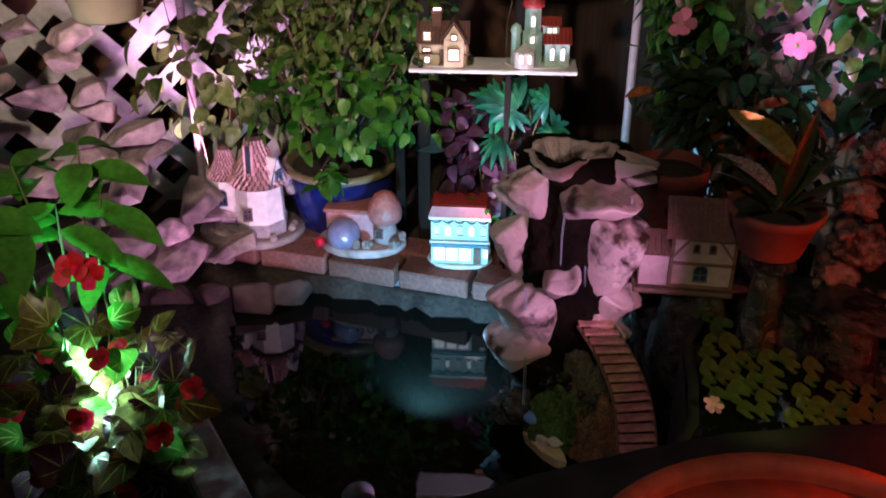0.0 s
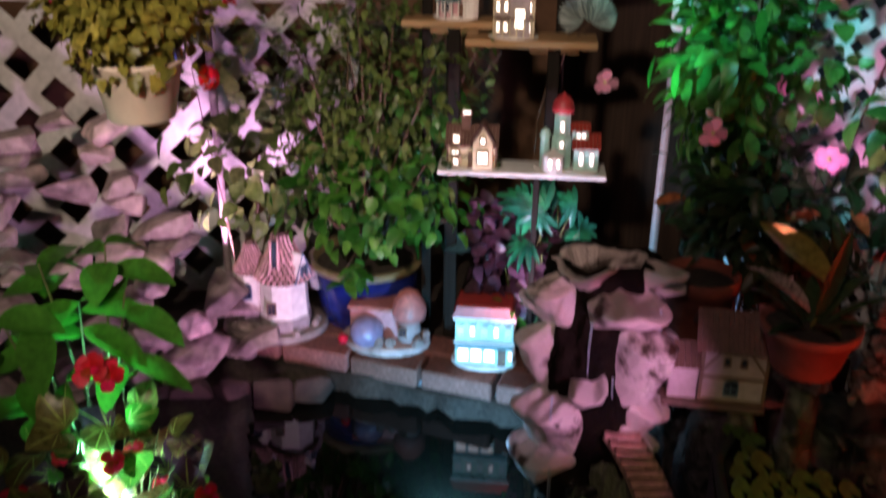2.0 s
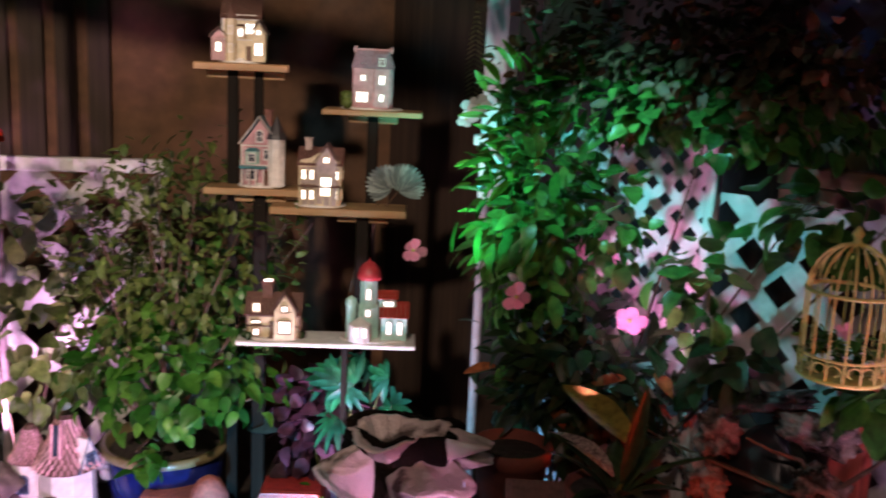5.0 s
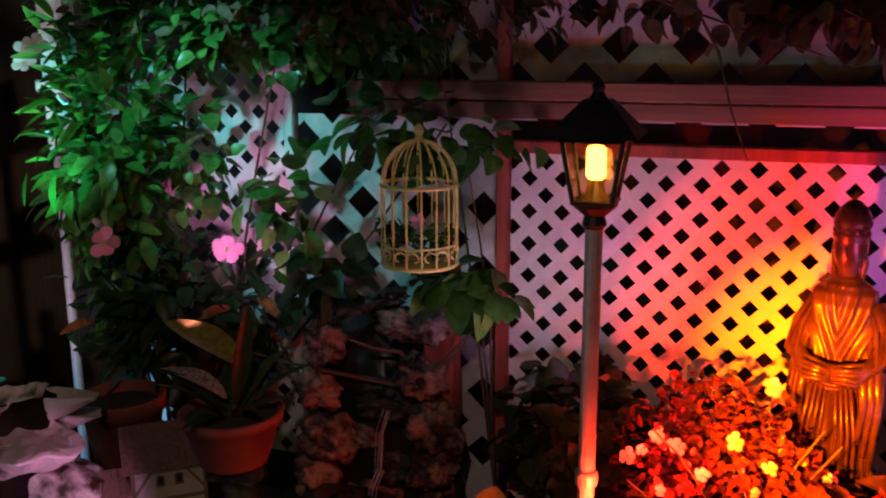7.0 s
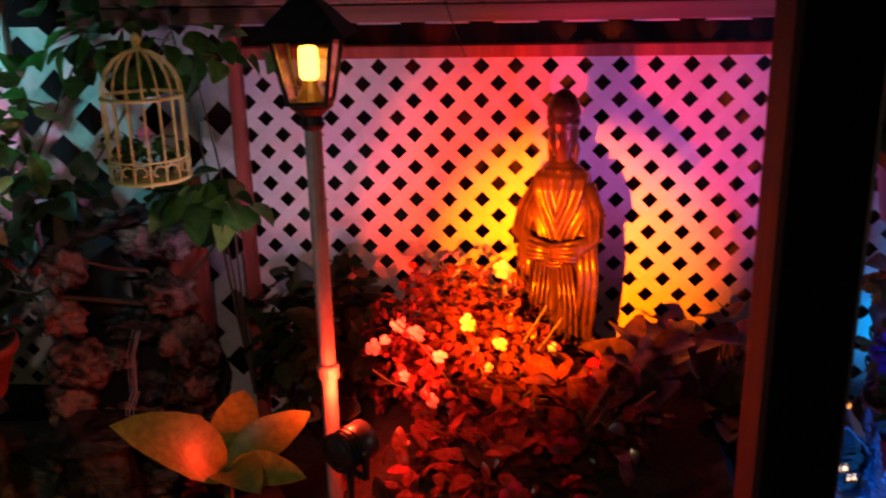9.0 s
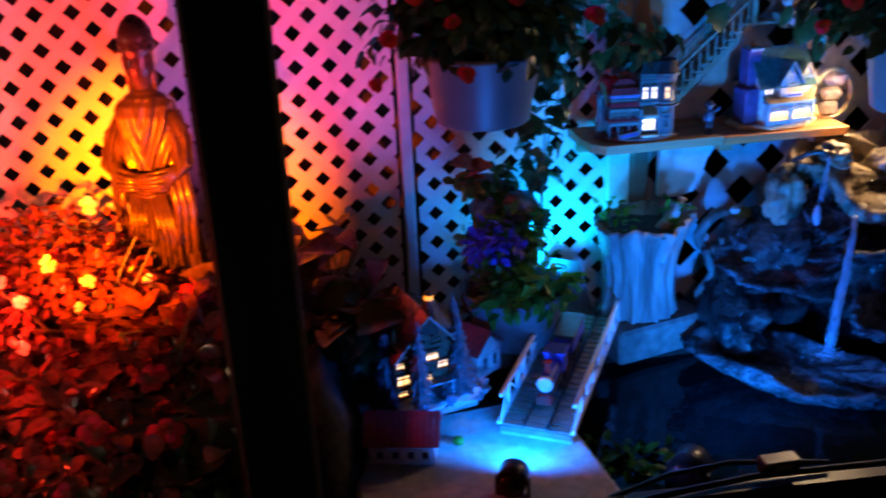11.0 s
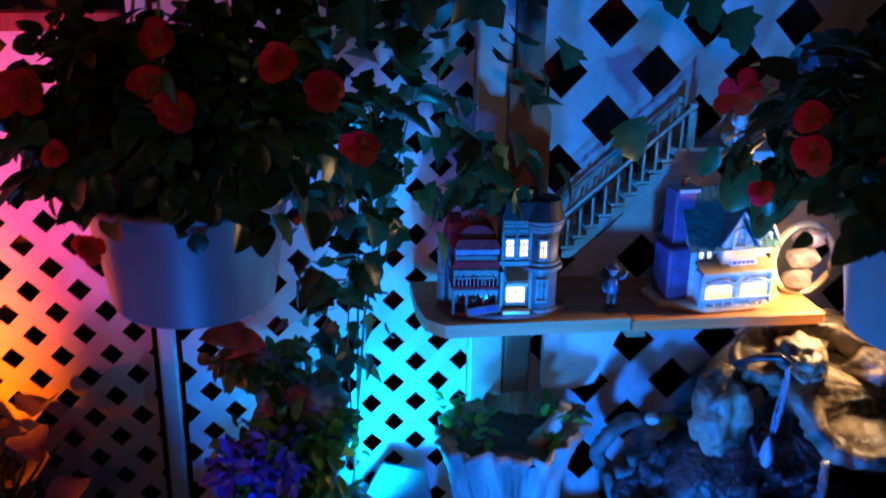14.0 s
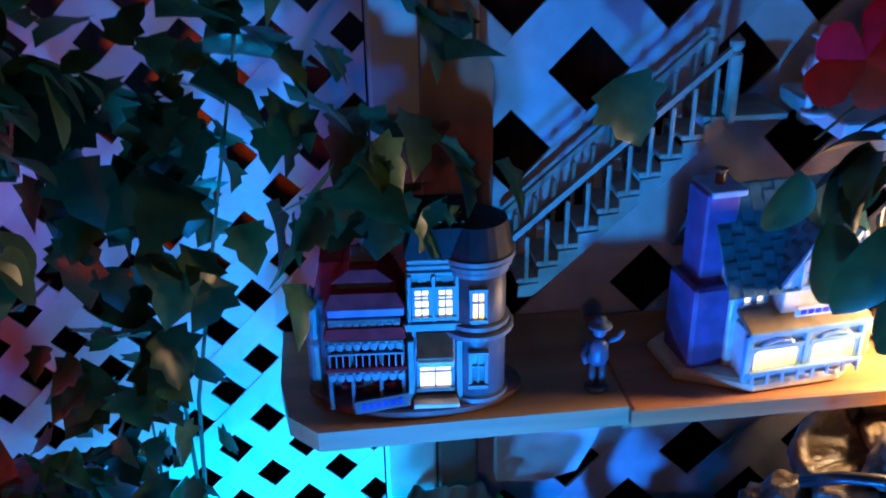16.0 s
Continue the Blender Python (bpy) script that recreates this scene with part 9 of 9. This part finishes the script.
    for (x, y, z), turn, n, L in (((-0.015, 0.0, 0.035), 2.55, 15, 0.085), ((0.010, 0.01, 0.030), 0.95, 17, 0.092)):
        fan = Geo()
        right, up, toward = Vector((0.69, 0.72, 0)), Vector((0, 0, 1)), Vector((0.72, -0.69, 0.1))
        for i in range(n):
            w = turn + (i / (n - 1) - 0.5) * 2.5
            fan.leaf((x, y, z), right * math.cos(w) + up * math.sin(w) + toward * (0.10 + 0.05 * (i % 2)), toward, L * (0.82 + 0.18 * math.sin(math.pi * i / (n - 1))), 0.022, "lance", 0.15, 0.3)
        part("fan", fan, palm, d)
        part("stalk", Geo().tube([(x, y, z), (x - 0.09, y - 0.01, z - 0.10), (x - 0.20, y + 0.02, -0.35), (-0.24, 0.02, -1.30)], 0.003, 6), TWIG, d)
    f = thing("fern", "dry hanging fern fronds against the dark wall", "fern", T(-2.13, 3.175, 1.78))
    g = Geo()
    for k in range(5):
        x0 = -0.12 + 0.07 * k
        for i in range(22):
            z = -0.02 - 0.018 * i
            w = 0.05 * math.sin(math.pi * (i + 1) / 24)
            for s in (-1, 1):
                g.leaf((x0, 0.01 * k, z), (s, -0.2, -0.5), (0, -1, 0.2), w + 0.008, 0.010, "lance", 0.2)
    part("fronds", g, leafy("leaf_fern", (0.15, 0.13, 0.06), 0.3, 0.6, 0.2), f)
    part("crown", Geo().rock((0.16, 0.05, 0.03), T(0.02, 0.02, 0.0), 0.3, 2), TWIG, f)


LEAF_BLUE = leafy("leaf_bluegrey", (0.05, 0.12, 0.16), 0.3, 0.4, 0.2)
potted_greens()


def lilies():
    t = thing("water_lilies", "floating lily pads crowding the raised pond", "water lilies", Matrix.Translation(lily(-0.66, 1.80, 0.24)) @ Matrix.Diagonal((0.87, 0.87, 0.87, 1)))
    r2 = random.Random(9)
    pads = []
    for i in range(620):
        x, y = r2.uniform(-0.30, 0.42), r2.uniform(-0.30, 0.26)
        if (x - 0.0) * 0.75 + 0.05 > y + 0.32 + 0.1 or y < -0.34 + 0.9 * (x + 0.28):
            continue
        bank = -0.69 if y < -0.14 else -0.715 - (y + 0.14) * 0.79
        if x - 0.66 < bank + 0.06:
            continue
        r = r2.uniform(0.017, 0.031)
        if all((x - a) ** 2 + (y - b) ** 2 > (0.75 * (r + q)) ** 2 for a, b, q in pads):
            pads.append((x, y, r))
    for x, y, r in pads:
        g = Geo()
        n, lift, tx, ty = 14, r * 0.6 + r2.uniform(0.0, 0.012), r2.uniform(-0.5, 0.05), r2.uniform(0.05, 0.6)
        rim = [(r * math.cos(a), r * math.sin(a), 0.004 * math.sin(a * 3) + 0.004) for a in [0.25 + (math.tau - 0.5) * k / n for k in range(n + 1)]]
        verts = [(0, 0, 0)] + rim
        verts = [(vx, vy, vz + vx * tx + vy * ty) for vx, vy, vz in verts]
        g.add(verts, [(0, k, k + 1) for k in range(1, n + 1)])
        part("lily_pad", g, LEAF_LILY, t, m=T(x, y, lift))
    bloom(t, (-0.03, -0.08, 0.035), (0.5, -0.4, 0.8), 0.022, PETAL_PINK, 7)


lilies()


def flower_bed():
    t = thing("impatiens", "mound of impatiens with pale flowers before the statue", "flowers", T(0.26, 2.0, 0.52))
    leaf_cloud(t, "foliage", 3000, (-0.01, 0.04, 0.13), (0.215, 0.15, 0.205), 0.022, LEAF_BED, "oval", 0.5, 0.1, 0.65, skip=lambda p: p.y > -0.10 and p.z > 0.235 and p.x > 0.10)
    stems(t, (0, 0, 0), [(ru(-0.18, 0.18), ru(-0.14, 0.1), ru(0.1, 0.3)) for i in range(18)], 0.004, STEM)
    for (x, y, z), r in (((0.262, 1.90, 0.790), 0.024), ((0.322, 1.91, 0.745), 0.020), ((0.210, 1.87, 0.735), 0.020), ((0.322, 2.03, 0.85), 0.026), ((0.192, 1.88, 0.64), 0.022), ((0.073, 1.95, 0.715), 0.024), ((0.127, 1.93, 0.77), 0.020), ((0.163, 1.92, 0.760), 0.024), ((0.335, 1.85, 0.60), 0.024), ((0.14, 1.90, 0.68), 0.016), ((0.30, 1.9, 0.70), 0.014), ((0.42, 1.95, 0.72), 0.015), ((0.10, 1.93, 0.74), 0.016)):
        bloom(t, (x - 0.26, y - 2.0, z - 0.52), (ru(-0.3, 0.4), -0.9, ru(0.2, 0.7)), r * 0.66, PETAL_PALE, 5)
    b = thing("broad_leaf_bed", "broad-leaved plants with red flowers in the bed", "plant", T(0.42, 1.83, 0.45))
    leaf_cloud(b, "foliage", 420, (0.02, 0.05, 0.12), (0.20, 0.13, 0.16), 0.055, LEAF_BED, "oval", 0.35, 0.1, 0.55)
    stems(b, (0, 0, 0), [(ru(-0.18, 0.18), ru(-0.1, 0.08), ru(0.1, 0.28)) for i in range(14)], 0.005, STEM)
    for (x, y, z), r in (((0.437, 1.736, 0.625), 0.026), ((0.500, 1.90, 0.70), 0.026), ((0.27, 1.70, 0.545), 0.030), ((0.35, 1.68, 0.54), 0.032)):
        c = Geo()
        c.flower((x - 0.42, y - 1.83, z - 0.45), (0.2, -0.8, 0.6), r, 6).flower((x - 0.42, y - 1.83 - 0.004, z - 0.446), (0.2, -0.8, 0.6), r * 0.6, 5)
        part("flower", c, PETAL_RED, b)
    q = thing("coleus", "bronze coleus leaves filling the bed before the statue", "plant", T(0.30, 1.72, 0.40))
    leaf_cloud(q, "foliage", 620, (0.0, 0.0, 0.08), (0.27, 0.15, 0.17), 0.046, LEAF_BED, "oval", 0.4, 0.1, 0.6)
    leaf_cloud(q, "foliage", 300, (-0.12, -0.10, 0.02), (0.26, 0.14, 0.12), 0.050, LEAF_HOSTA, "oval", 0.4, 0.1, 0.6)
    stems(q, (0, 0, -0.05), [(ru(-0.22, 0.22), ru(-0.12, 0.1), ru(0.05, 0.2)) for i in range(16)], 0.004, STEM)
    for x, y, z, r in ((0.05, -0.10, 0.20, 0.026), (-0.10, -0.12, 0.15, 0.026), (0.16, -0.08, 0.17, 0.028), (0.0, -0.14, 0.11, 0.022)):
        c = Geo()
        c.flower((x, y, z), (0.1, -0.9, 0.5), r, 5).flower((x, y - 0.003, z + 0.003), (0.1, -0.9, 0.5), r * 0.6, 5)
        part("flower", c, PETAL_RED, q)
    h = thing("hosta", "large rippled hosta leaves beside the lattice", "plant", T(0.74, 2.05, 0.495))
    for i in range(54):
        a = ru(0, math.tau)
        p = Vector((ru(-0.18, 0.13), ru(-0.13, 0.10), ru(0.02, 0.22)))
        part("leaf", Geo().leaf(p, (math.cos(a), math.sin(a) - 0.4, ru(-0.3, 0.5)), (0, -0.3, 1), ru(0.06, 0.115), ru(0.045, 0.075), "heart", ru(0.2, 0.7), ru(0.1, 0.4)), LEAF_HOSTA, h)
    stems(h, (0, 0, 0), [(ru(-0.1, 0.1), ru(-0.1, 0.1), 0.2) for i in range(8)], 0.005, STEM)
    y = thing("broad_leaf_plant", "large yellow-green ribbed leaves near the lamp post", "plant", T(-0.115, 1.60, 0.605) @ Matrix.Diagonal((0.80, 0.80, 0.80, 1)))
    for a, s, l in ((200, 0.9, 0.20), (250, 1.2, 0.24), (300, 0.7, 0.18), (150, 0.5, 0.16), (20, 0.8, 0.17), (90, 0.9, 0.18), (335, 0.4, 0.15)):
        part("leaf", Geo().leaf((0, 0, 0.05), (math.cos(radians(a)), math.sin(radians(a)), s), (0.2, -0.5, 0.7), l * 1.15, l * 0.55, "oval", 0.35, 0.2), LEAF_LIME, y)
    part("stalk", Geo().tube([(0, 0, -0.12), (0, 0, 0.06)], 0.01, 8), STEM, y)
    d = thing("ground_cover", "low dark foliage along the foot of the lattice", "plant", T(-0.05, 2.16, 0.40))
    leaf_cloud(d, "foliage", 330, (0.0, 0.0, 0.22), (0.20, 0.07, 0.20), 0.05, LEAF_DARK, "heart", 0.3, 0.3, 0.8)
    stems(d, (0, 0, 0), [(-0.1, 0, 0.3), (0.1, 0, 0.3)], 0.004)
    w = thing("front_foliage", "dark foliage at the foot of the porch post", "plant", T(0.45, 1.62, 0.28))
    leaf_cloud(w, "foliage", 260, (0.0, 0.0, 0.12), (0.30, 0.12, 0.15), 0.07, LEAF_DARK, "oval", 0.3, 0.2, 0.6)
    stems(w, (0, 0, -0.1), [(-0.15, 0, 0.2), (0.15, 0, 0.2), (0, 0, 0.22)], 0.005)
    k = thing("dark_foliage", "dark leaves behind the winter house", "plant", T(0.82, 1.95, 0.40))
    leaf_cloud(k, "foliage", 150, (0, 0, 0.12), (0.12, 0.12, 0.13), 0.075, LEAF_DARK, "heart", 0.3, 0.3, 0.8)
    stems(k, (0, 0, -0.1), [(0.05, 0, 0.2), (-0.05, 0.02, 0.2)], 0.004)


LEAF_LIME = leafy("leaf_lime", (0.17, 0.28, 0.04), 0.3, 0.4, 0.3)
LEAF_HOSTA = leafy("leaf_hosta", (0.085, 0.045, 0.028), 0.5, 0.35, 0.2)
PETAL_PALE = leafy("petal_pale", (0.80, 0.62, 0.58), 0.1, 0.5, 0.3)
flower_bed()


def hanging_pot(m, label, coral, seed):
    t = thing("hanging_basket", label, "hanging basket", m, "hanging flower baskets")
    part("pot", Geo().lathe([(0.078, 0), (0.082, 0.004), (0.100, 0.112), (0.106, 0.115), (0.107, 0.124), (0.098, 0.124), (0.092, 0.10), (0, 0.10)], 40), BUCKET, t, smooth=True)
    for a in (0.4, 2.5, 4.6):
        c, s = math.cos(a), math.sin(a)
        part("hanger", Geo().tube([(0.10 * c, 0.10 * s, 0.12), (0, 0, 0.50), (0, 0, 0.95)], 0.0018, 5), ROPE, t)
    leaf_cloud(t, "foliage", 1150, (0, 0, 0.205), (0.178, 0.178, 0.088), 0.034, LEAF_BASKET, "oval", 0.4, 0.2, 0.65)
    leaf_cloud(t, "foliage", 130, (0, 0, 0.145), (0.205, 0.20, 0.05), 0.030, LEAF_BASKET, "heart", 0.6, 0.6, 0.8, label="trailing edge leaves")
    stems(t, (0, 0, 0.1), [(ru(-0.14, 0.14), ru(-0.14, 0.14), ru(0.18, 0.28)) for i in range(16)], 0.003, STEM)
    for x, y, z, r in coral:
        c, r = Geo(), r * 0.74
        c.flower((x, y, z), (x * 3 + ru(-0.3, 0.3), y * 3 - 0.6, 0.25 + ru(-0.2, 0.3)), r, 5, 0.12, 0.95).flower((x * 1.01, y * 1.01, z + 0.002), (x * 3, y * 3 - 0.6, 0.3), r * 0.5, 5, 0.35, 0.9)
        part("flower", c, PETAL_CORAL, t)
    return t


LEAF_BASKET = leafy("leaf_impatiens", (0.035, 0.075, 0.022), 0.35, 0.35, 0.2)
hanging_pot(T(1.066, 1.905, 0.985) @ Matrix.Diagonal((1.05, 1.05, 1.05, 1)), "pale hanging pot of coral impatiens by the lattice",
            [(-0.17, -0.10, 0.17, 0.020), (-0.10, -0.16, 0.25, 0.024), (0.0, -0.17, 0.255, 0.024), (0.02, -0.175, 0.235, 0.022), (0.14, -0.12, 0.24, 0.026), (0.17, -0.10, 0.185, 0.024), (-0.13, -0.12, 0.24, 0.024), (-0.08, -0.17, 0.20, 0.016), (0.10, -0.16, 0.27, 0.022), (-0.06, -0.175, 0.12, 0.018), (-0.19, -0.06, 0.09, 0.016), (0.0, -0.12, 0.285, 0.022)], 1)
hanging_pot(T(1.835, 1.735, 0.985) @ Matrix.Diagonal((1.06, 1.06, 1.06, 1)), "pale hanging pot of trailing flowers above the waterfall",
            [(-0.19, -0.06, 0.20, 0.022), (-0.18, -0.03, 0.225, 0.020), (0.10, -0.16, 0.24, 0.018), (-0.20, 0.0, 0.15, 0.016)], 2)
trail = thing("trailing_growth", "dark trailing leaves with a coral flower beside the hanging pot", "plant", T(1.655, 1.835, 1.12))
leaf_cloud(trail, "foliage", 60, (0.03, 0.0, 0.05), (0.05, 0.05, 0.06), 0.034, LEAF_BASKET, "oval", 0.2, 0.8, 0.6)
for x, y, z, s in ((-0.02, 0.005, 0.02, 0.052), (0.0, -0.02, 0.03, 0.056), (0.02, 0.0, -0.005, 0.058), (0.01, 0.03, 0.05, 0.048), (-0.035, 0.01, 0.045, 0.044), (0.035, -0.02, 0.03, 0.06)):
    part("leaf", Geo().leaf((x, y, z), (ru(-0.4, 0.4), ru(-0.3, 0.2), -1), (0, -1, 0.4), s, s * 0.6, "oval", 0.3, 0.15), LEAF_BASKET, trail)
stems(trail, (0.10, -0.04, 0.10), [(0.0, 0.0, 0.05), (0.03, 0.0, 0.02), (-0.03, 0.01, 0.06)], 0.002, STEM)
part("flower", Geo().flower((-0.018, 0.0, 0.10), (-0.5, -0.8, 0.2), 0.024, 5), PETAL_CORAL, trail)


def pond_plants():
    t = thing("bowl_planting", "trailing greens and violet-blue flowers in the planter bowl", "plant", T(1.15, 2.04, 0.535))
    leaf_cloud(t, "foliage", 240, (0.03, -0.03, 0.05), (0.12, 0.10, 0.06), 0.035, LEAF_BRIGHT, "oval", 0.35, 0.3, 0.5)
    leaf_cloud(t, "foliage", 200, (0.0, 0.05, 0.13), (0.10, 0.06, 0.08), 0.030, LEAF_MID, "oval", 0.35, 0.2, 0.55)
    leaf_cloud(t, "blossom", 170, (-0.04, 0.0, 0.15), (0.075, 0.06, 0.04), 0.022, PETAL_BLUE, "lance", 0.3, 0.0, 0.5, label="violet-blue blossom")
    k = thing("rock_tiers", "grey stones stacked behind the planter bowl with small plants", "rocks", T(1.15, 2.13, 0.42))
    for i, (x, y, z, s) in enumerate(((0.0, 0.02, 0.08, (0.085, 0.05, 0.10)), (0.02, -0.005, 0.205, (0.075, 0.045, 0.040)), (0.045, 0.015, 0.300, (0.055, 0.038, 0.030)), (-0.03, 0.03, 0.345, (0.050, 0.034, 0.028)), (0.005, 0.03, 0.24, (0.06, 0.04, 0.09)))):
        part("stone", Geo().rock(s, T(x, y, z, i * 9, i * 5, i * 40), 0.4, 4, i + 91.0, 1.9), SLATE, k, smooth=True)
    leaf_cloud(k, "foliage", 90, (-0.03, 0.0, 0.375), (0.075, 0.04, 0.03), 0.030, LEAF_MID, "oval", 0.3, 0.2, 0.6)
    leaf_cloud(k, "foliage", 60, (0.03, -0.04, 0.265), (0.08, 0.03, 0.03), 0.026, LEAF_BRIGHT, "oval", 0.3, 0.3, 0.55)
    for x, z, a in ((-0.075, 0.385, 0.3), (-0.05, 0.40, -0.5), (-0.10, 0.36, 0.9)):
        part("orange_leaf", Geo().leaf((x, 0.02, z), (a, -0.4, 0.3), (0, -0.6, 0.8), 0.075, 0.050, "heart"), LEAF_ORANGE, k)
    v = thing("ivy", "climbing ivy between the hanging pot and the shelf", "ivy", T(1.24, 2.10, 0.60))
    leaf_cloud(v, "foliage", 60, (-0.02, 0.0, 0.30), (0.07, 0.05, 0.26), 0.040, LEAF_IVY, "ivy", 0.2, 0.6, 0.9)
    leaf_cloud(v, "foliage", 165, (0.02, 0.02, 0.54), (0.26, 0.08, 0.17), 0.046, LEAF_IVY, "ivy", 0.2, 0.6, 0.9)
    leaf_cloud(v, "foliage", 22, (0.20, 0.02, 0.450), (0.10, 0.04, 0.03), 0.045, LEAF_IVY, "ivy", 0.2, 0.6, 0.9)
    stems(v, (0.0, 0.1, -0.15), [(0.02, 0.02, 0.5), (0.1, 0.05, 0.6), (0.0, 0.0, 0.3)], 0.003, STEM)
    o = thing("ivy", "dark mass of ivy over the lattice top behind the hanging pot", "ivy", T(1.32, 2.12, 1.39))
    leaf_cloud(o, "foliage", 420, (0.02, 0, 0.03), (0.28, 0.10, 0.14), 0.056, LEAF_DARK, "ivy", 0.2, 0.6, 0.9)
    leaf_cloud(o, "foliage", 110, (-0.13, -0.09, -0.03), (0.16, 0.05, 0.10), 0.046, LEAF_DARK, "ivy", 0.2, 0.6, 0.9)
    stems(o, (0.0, 0.08, -0.2), [(-0.15, 0, 0.05), (0.15, 0, 0.05), (0, -0.05, 0.1)], 0.004, TWIG)
    w = thing("ivy", "dark ivy leaves hanging over the tall lattice", "ivy", T(1.70, 2.20, 1.15))
    leaf_cloud(w, "foliage", 110, (0.05, 0.0, 0.36), (0.30, 0.05, 0.14), 0.05, LEAF_IVY, "ivy", 0.2, 0.6, 0.9)
    for x, z in ((-0.03, 0.17), (0.02, 0.15), (-0.07, -0.03), (0.07, 0.12)):
        part("leaf", Geo().leaf((x, -0.03, z), (0.4, -0.2, -0.9), (0, -1, 0.3), 0.065, 0.060, "ivy"), LEAF_IVY, w)
    stems(w, (0.3, 0.02, 0.5), [(-0.1, 0, 0.2), (0.1, -0.02, 0.15), (0.0, 0, 0.3)], 0.003, TWIG)
    y = thing("ivy", "yellow-green ivy trailing beside the waterfall basin", "ivy", T(2.22, 1.98, 0.55))
    leaf_cloud(y, "foliage", 110, (0.03, -0.05, 0.25), (0.16, 0.12, 0.20), 0.040, LEAF_BRIGHT, "heart", 0.2, 0.5, 0.8)
    stems(y, (0.06, 0.0, 0.12), [(0.1, -0.05, 0.35), (-0.05, -0.1, 0.3), (0.15, -0.1, 0.2)], 0.002, TWIG)
    part("pale_stem", Geo().tube([(-0.12, -0.20, 0.35), (-0.07, -0.23, 0.29), (0.0, -0.26, 0.27), (0.10, -0.28, 0.28)], 0.007, 8), ROPE, y)
    u = thing("pond_weed", "green weed under the pond's edge", "pond weed", T(1.22, 1.70, 0.335))
    leaf_cloud(u, "foliage", 150, (0.05, 0.0, 0.006), (0.14, 0.09, 0.012), 0.03, LEAF_BRIGHT, "oval", 0.2, 0.2, 0.5)
    c = thing("cable", "black cables along the front edge of the pond", "cable", T(0, 0, 0))
    part("wire", Geo().tube([(1.10, 1.47, 0.40), (1.25, 1.49, 0.415), (1.45, 1.50, 0.42), (1.70, 1.49, 0.415), (2.0, 1.47, 0.41)], 0.006, 6), BLACKPLASTIC, c)
    part("wire", Geo().tube([(1.12, 1.50, 0.40), (1.30, 1.525, 0.43), (1.42, 1.54, 0.425), (1.60, 1.52, 0.41)], 0.005, 6), BLACKPLASTIC, c)
    part("junction_box", Geo().box(0.07, 0.035, 0.03, T(1.50, 1.515, 0.425), 0.004), BLACKPLASTIC, c)
    part("label_plate", Geo().box(0.03, 0.001, 0.016, T(1.50, 1.497, 0.427)), CREAM, c)


LEAF_IVY = leafy("leaf_ivy", (0.035, 0.085, 0.03), 0.35, 0.35, 0.3)
pond_plants()


def red_brick_block():
    b = part("hollow_brick", Geo().box(0.20, 0.09, 0.06, None, 0.005), BRICK, None, "", False, T(-1.47, 0.345, 0.285, 20, 35, 62))
    tagged(b, "tilted red hollow brick near the begonia", "brick")
    for x in (-0.06, 0.0, 0.06):
        part("hole", Geo().lathe([(0.016, -0.001), (0.016, 0.001), (0, 0.0015)], 14, T(x, 0, 0.0305)), WIN_DIM, b)
    s = part("support_stone", Geo().rock((0.12, 0.10, 0.13), None, 0.3, 3, 77.0), mat_edge, None, "", True, T(-1.49, 0.35, 0.15))
    tagged(s, "rough brown stone under the tilted brick", "stone")


red_brick_block()
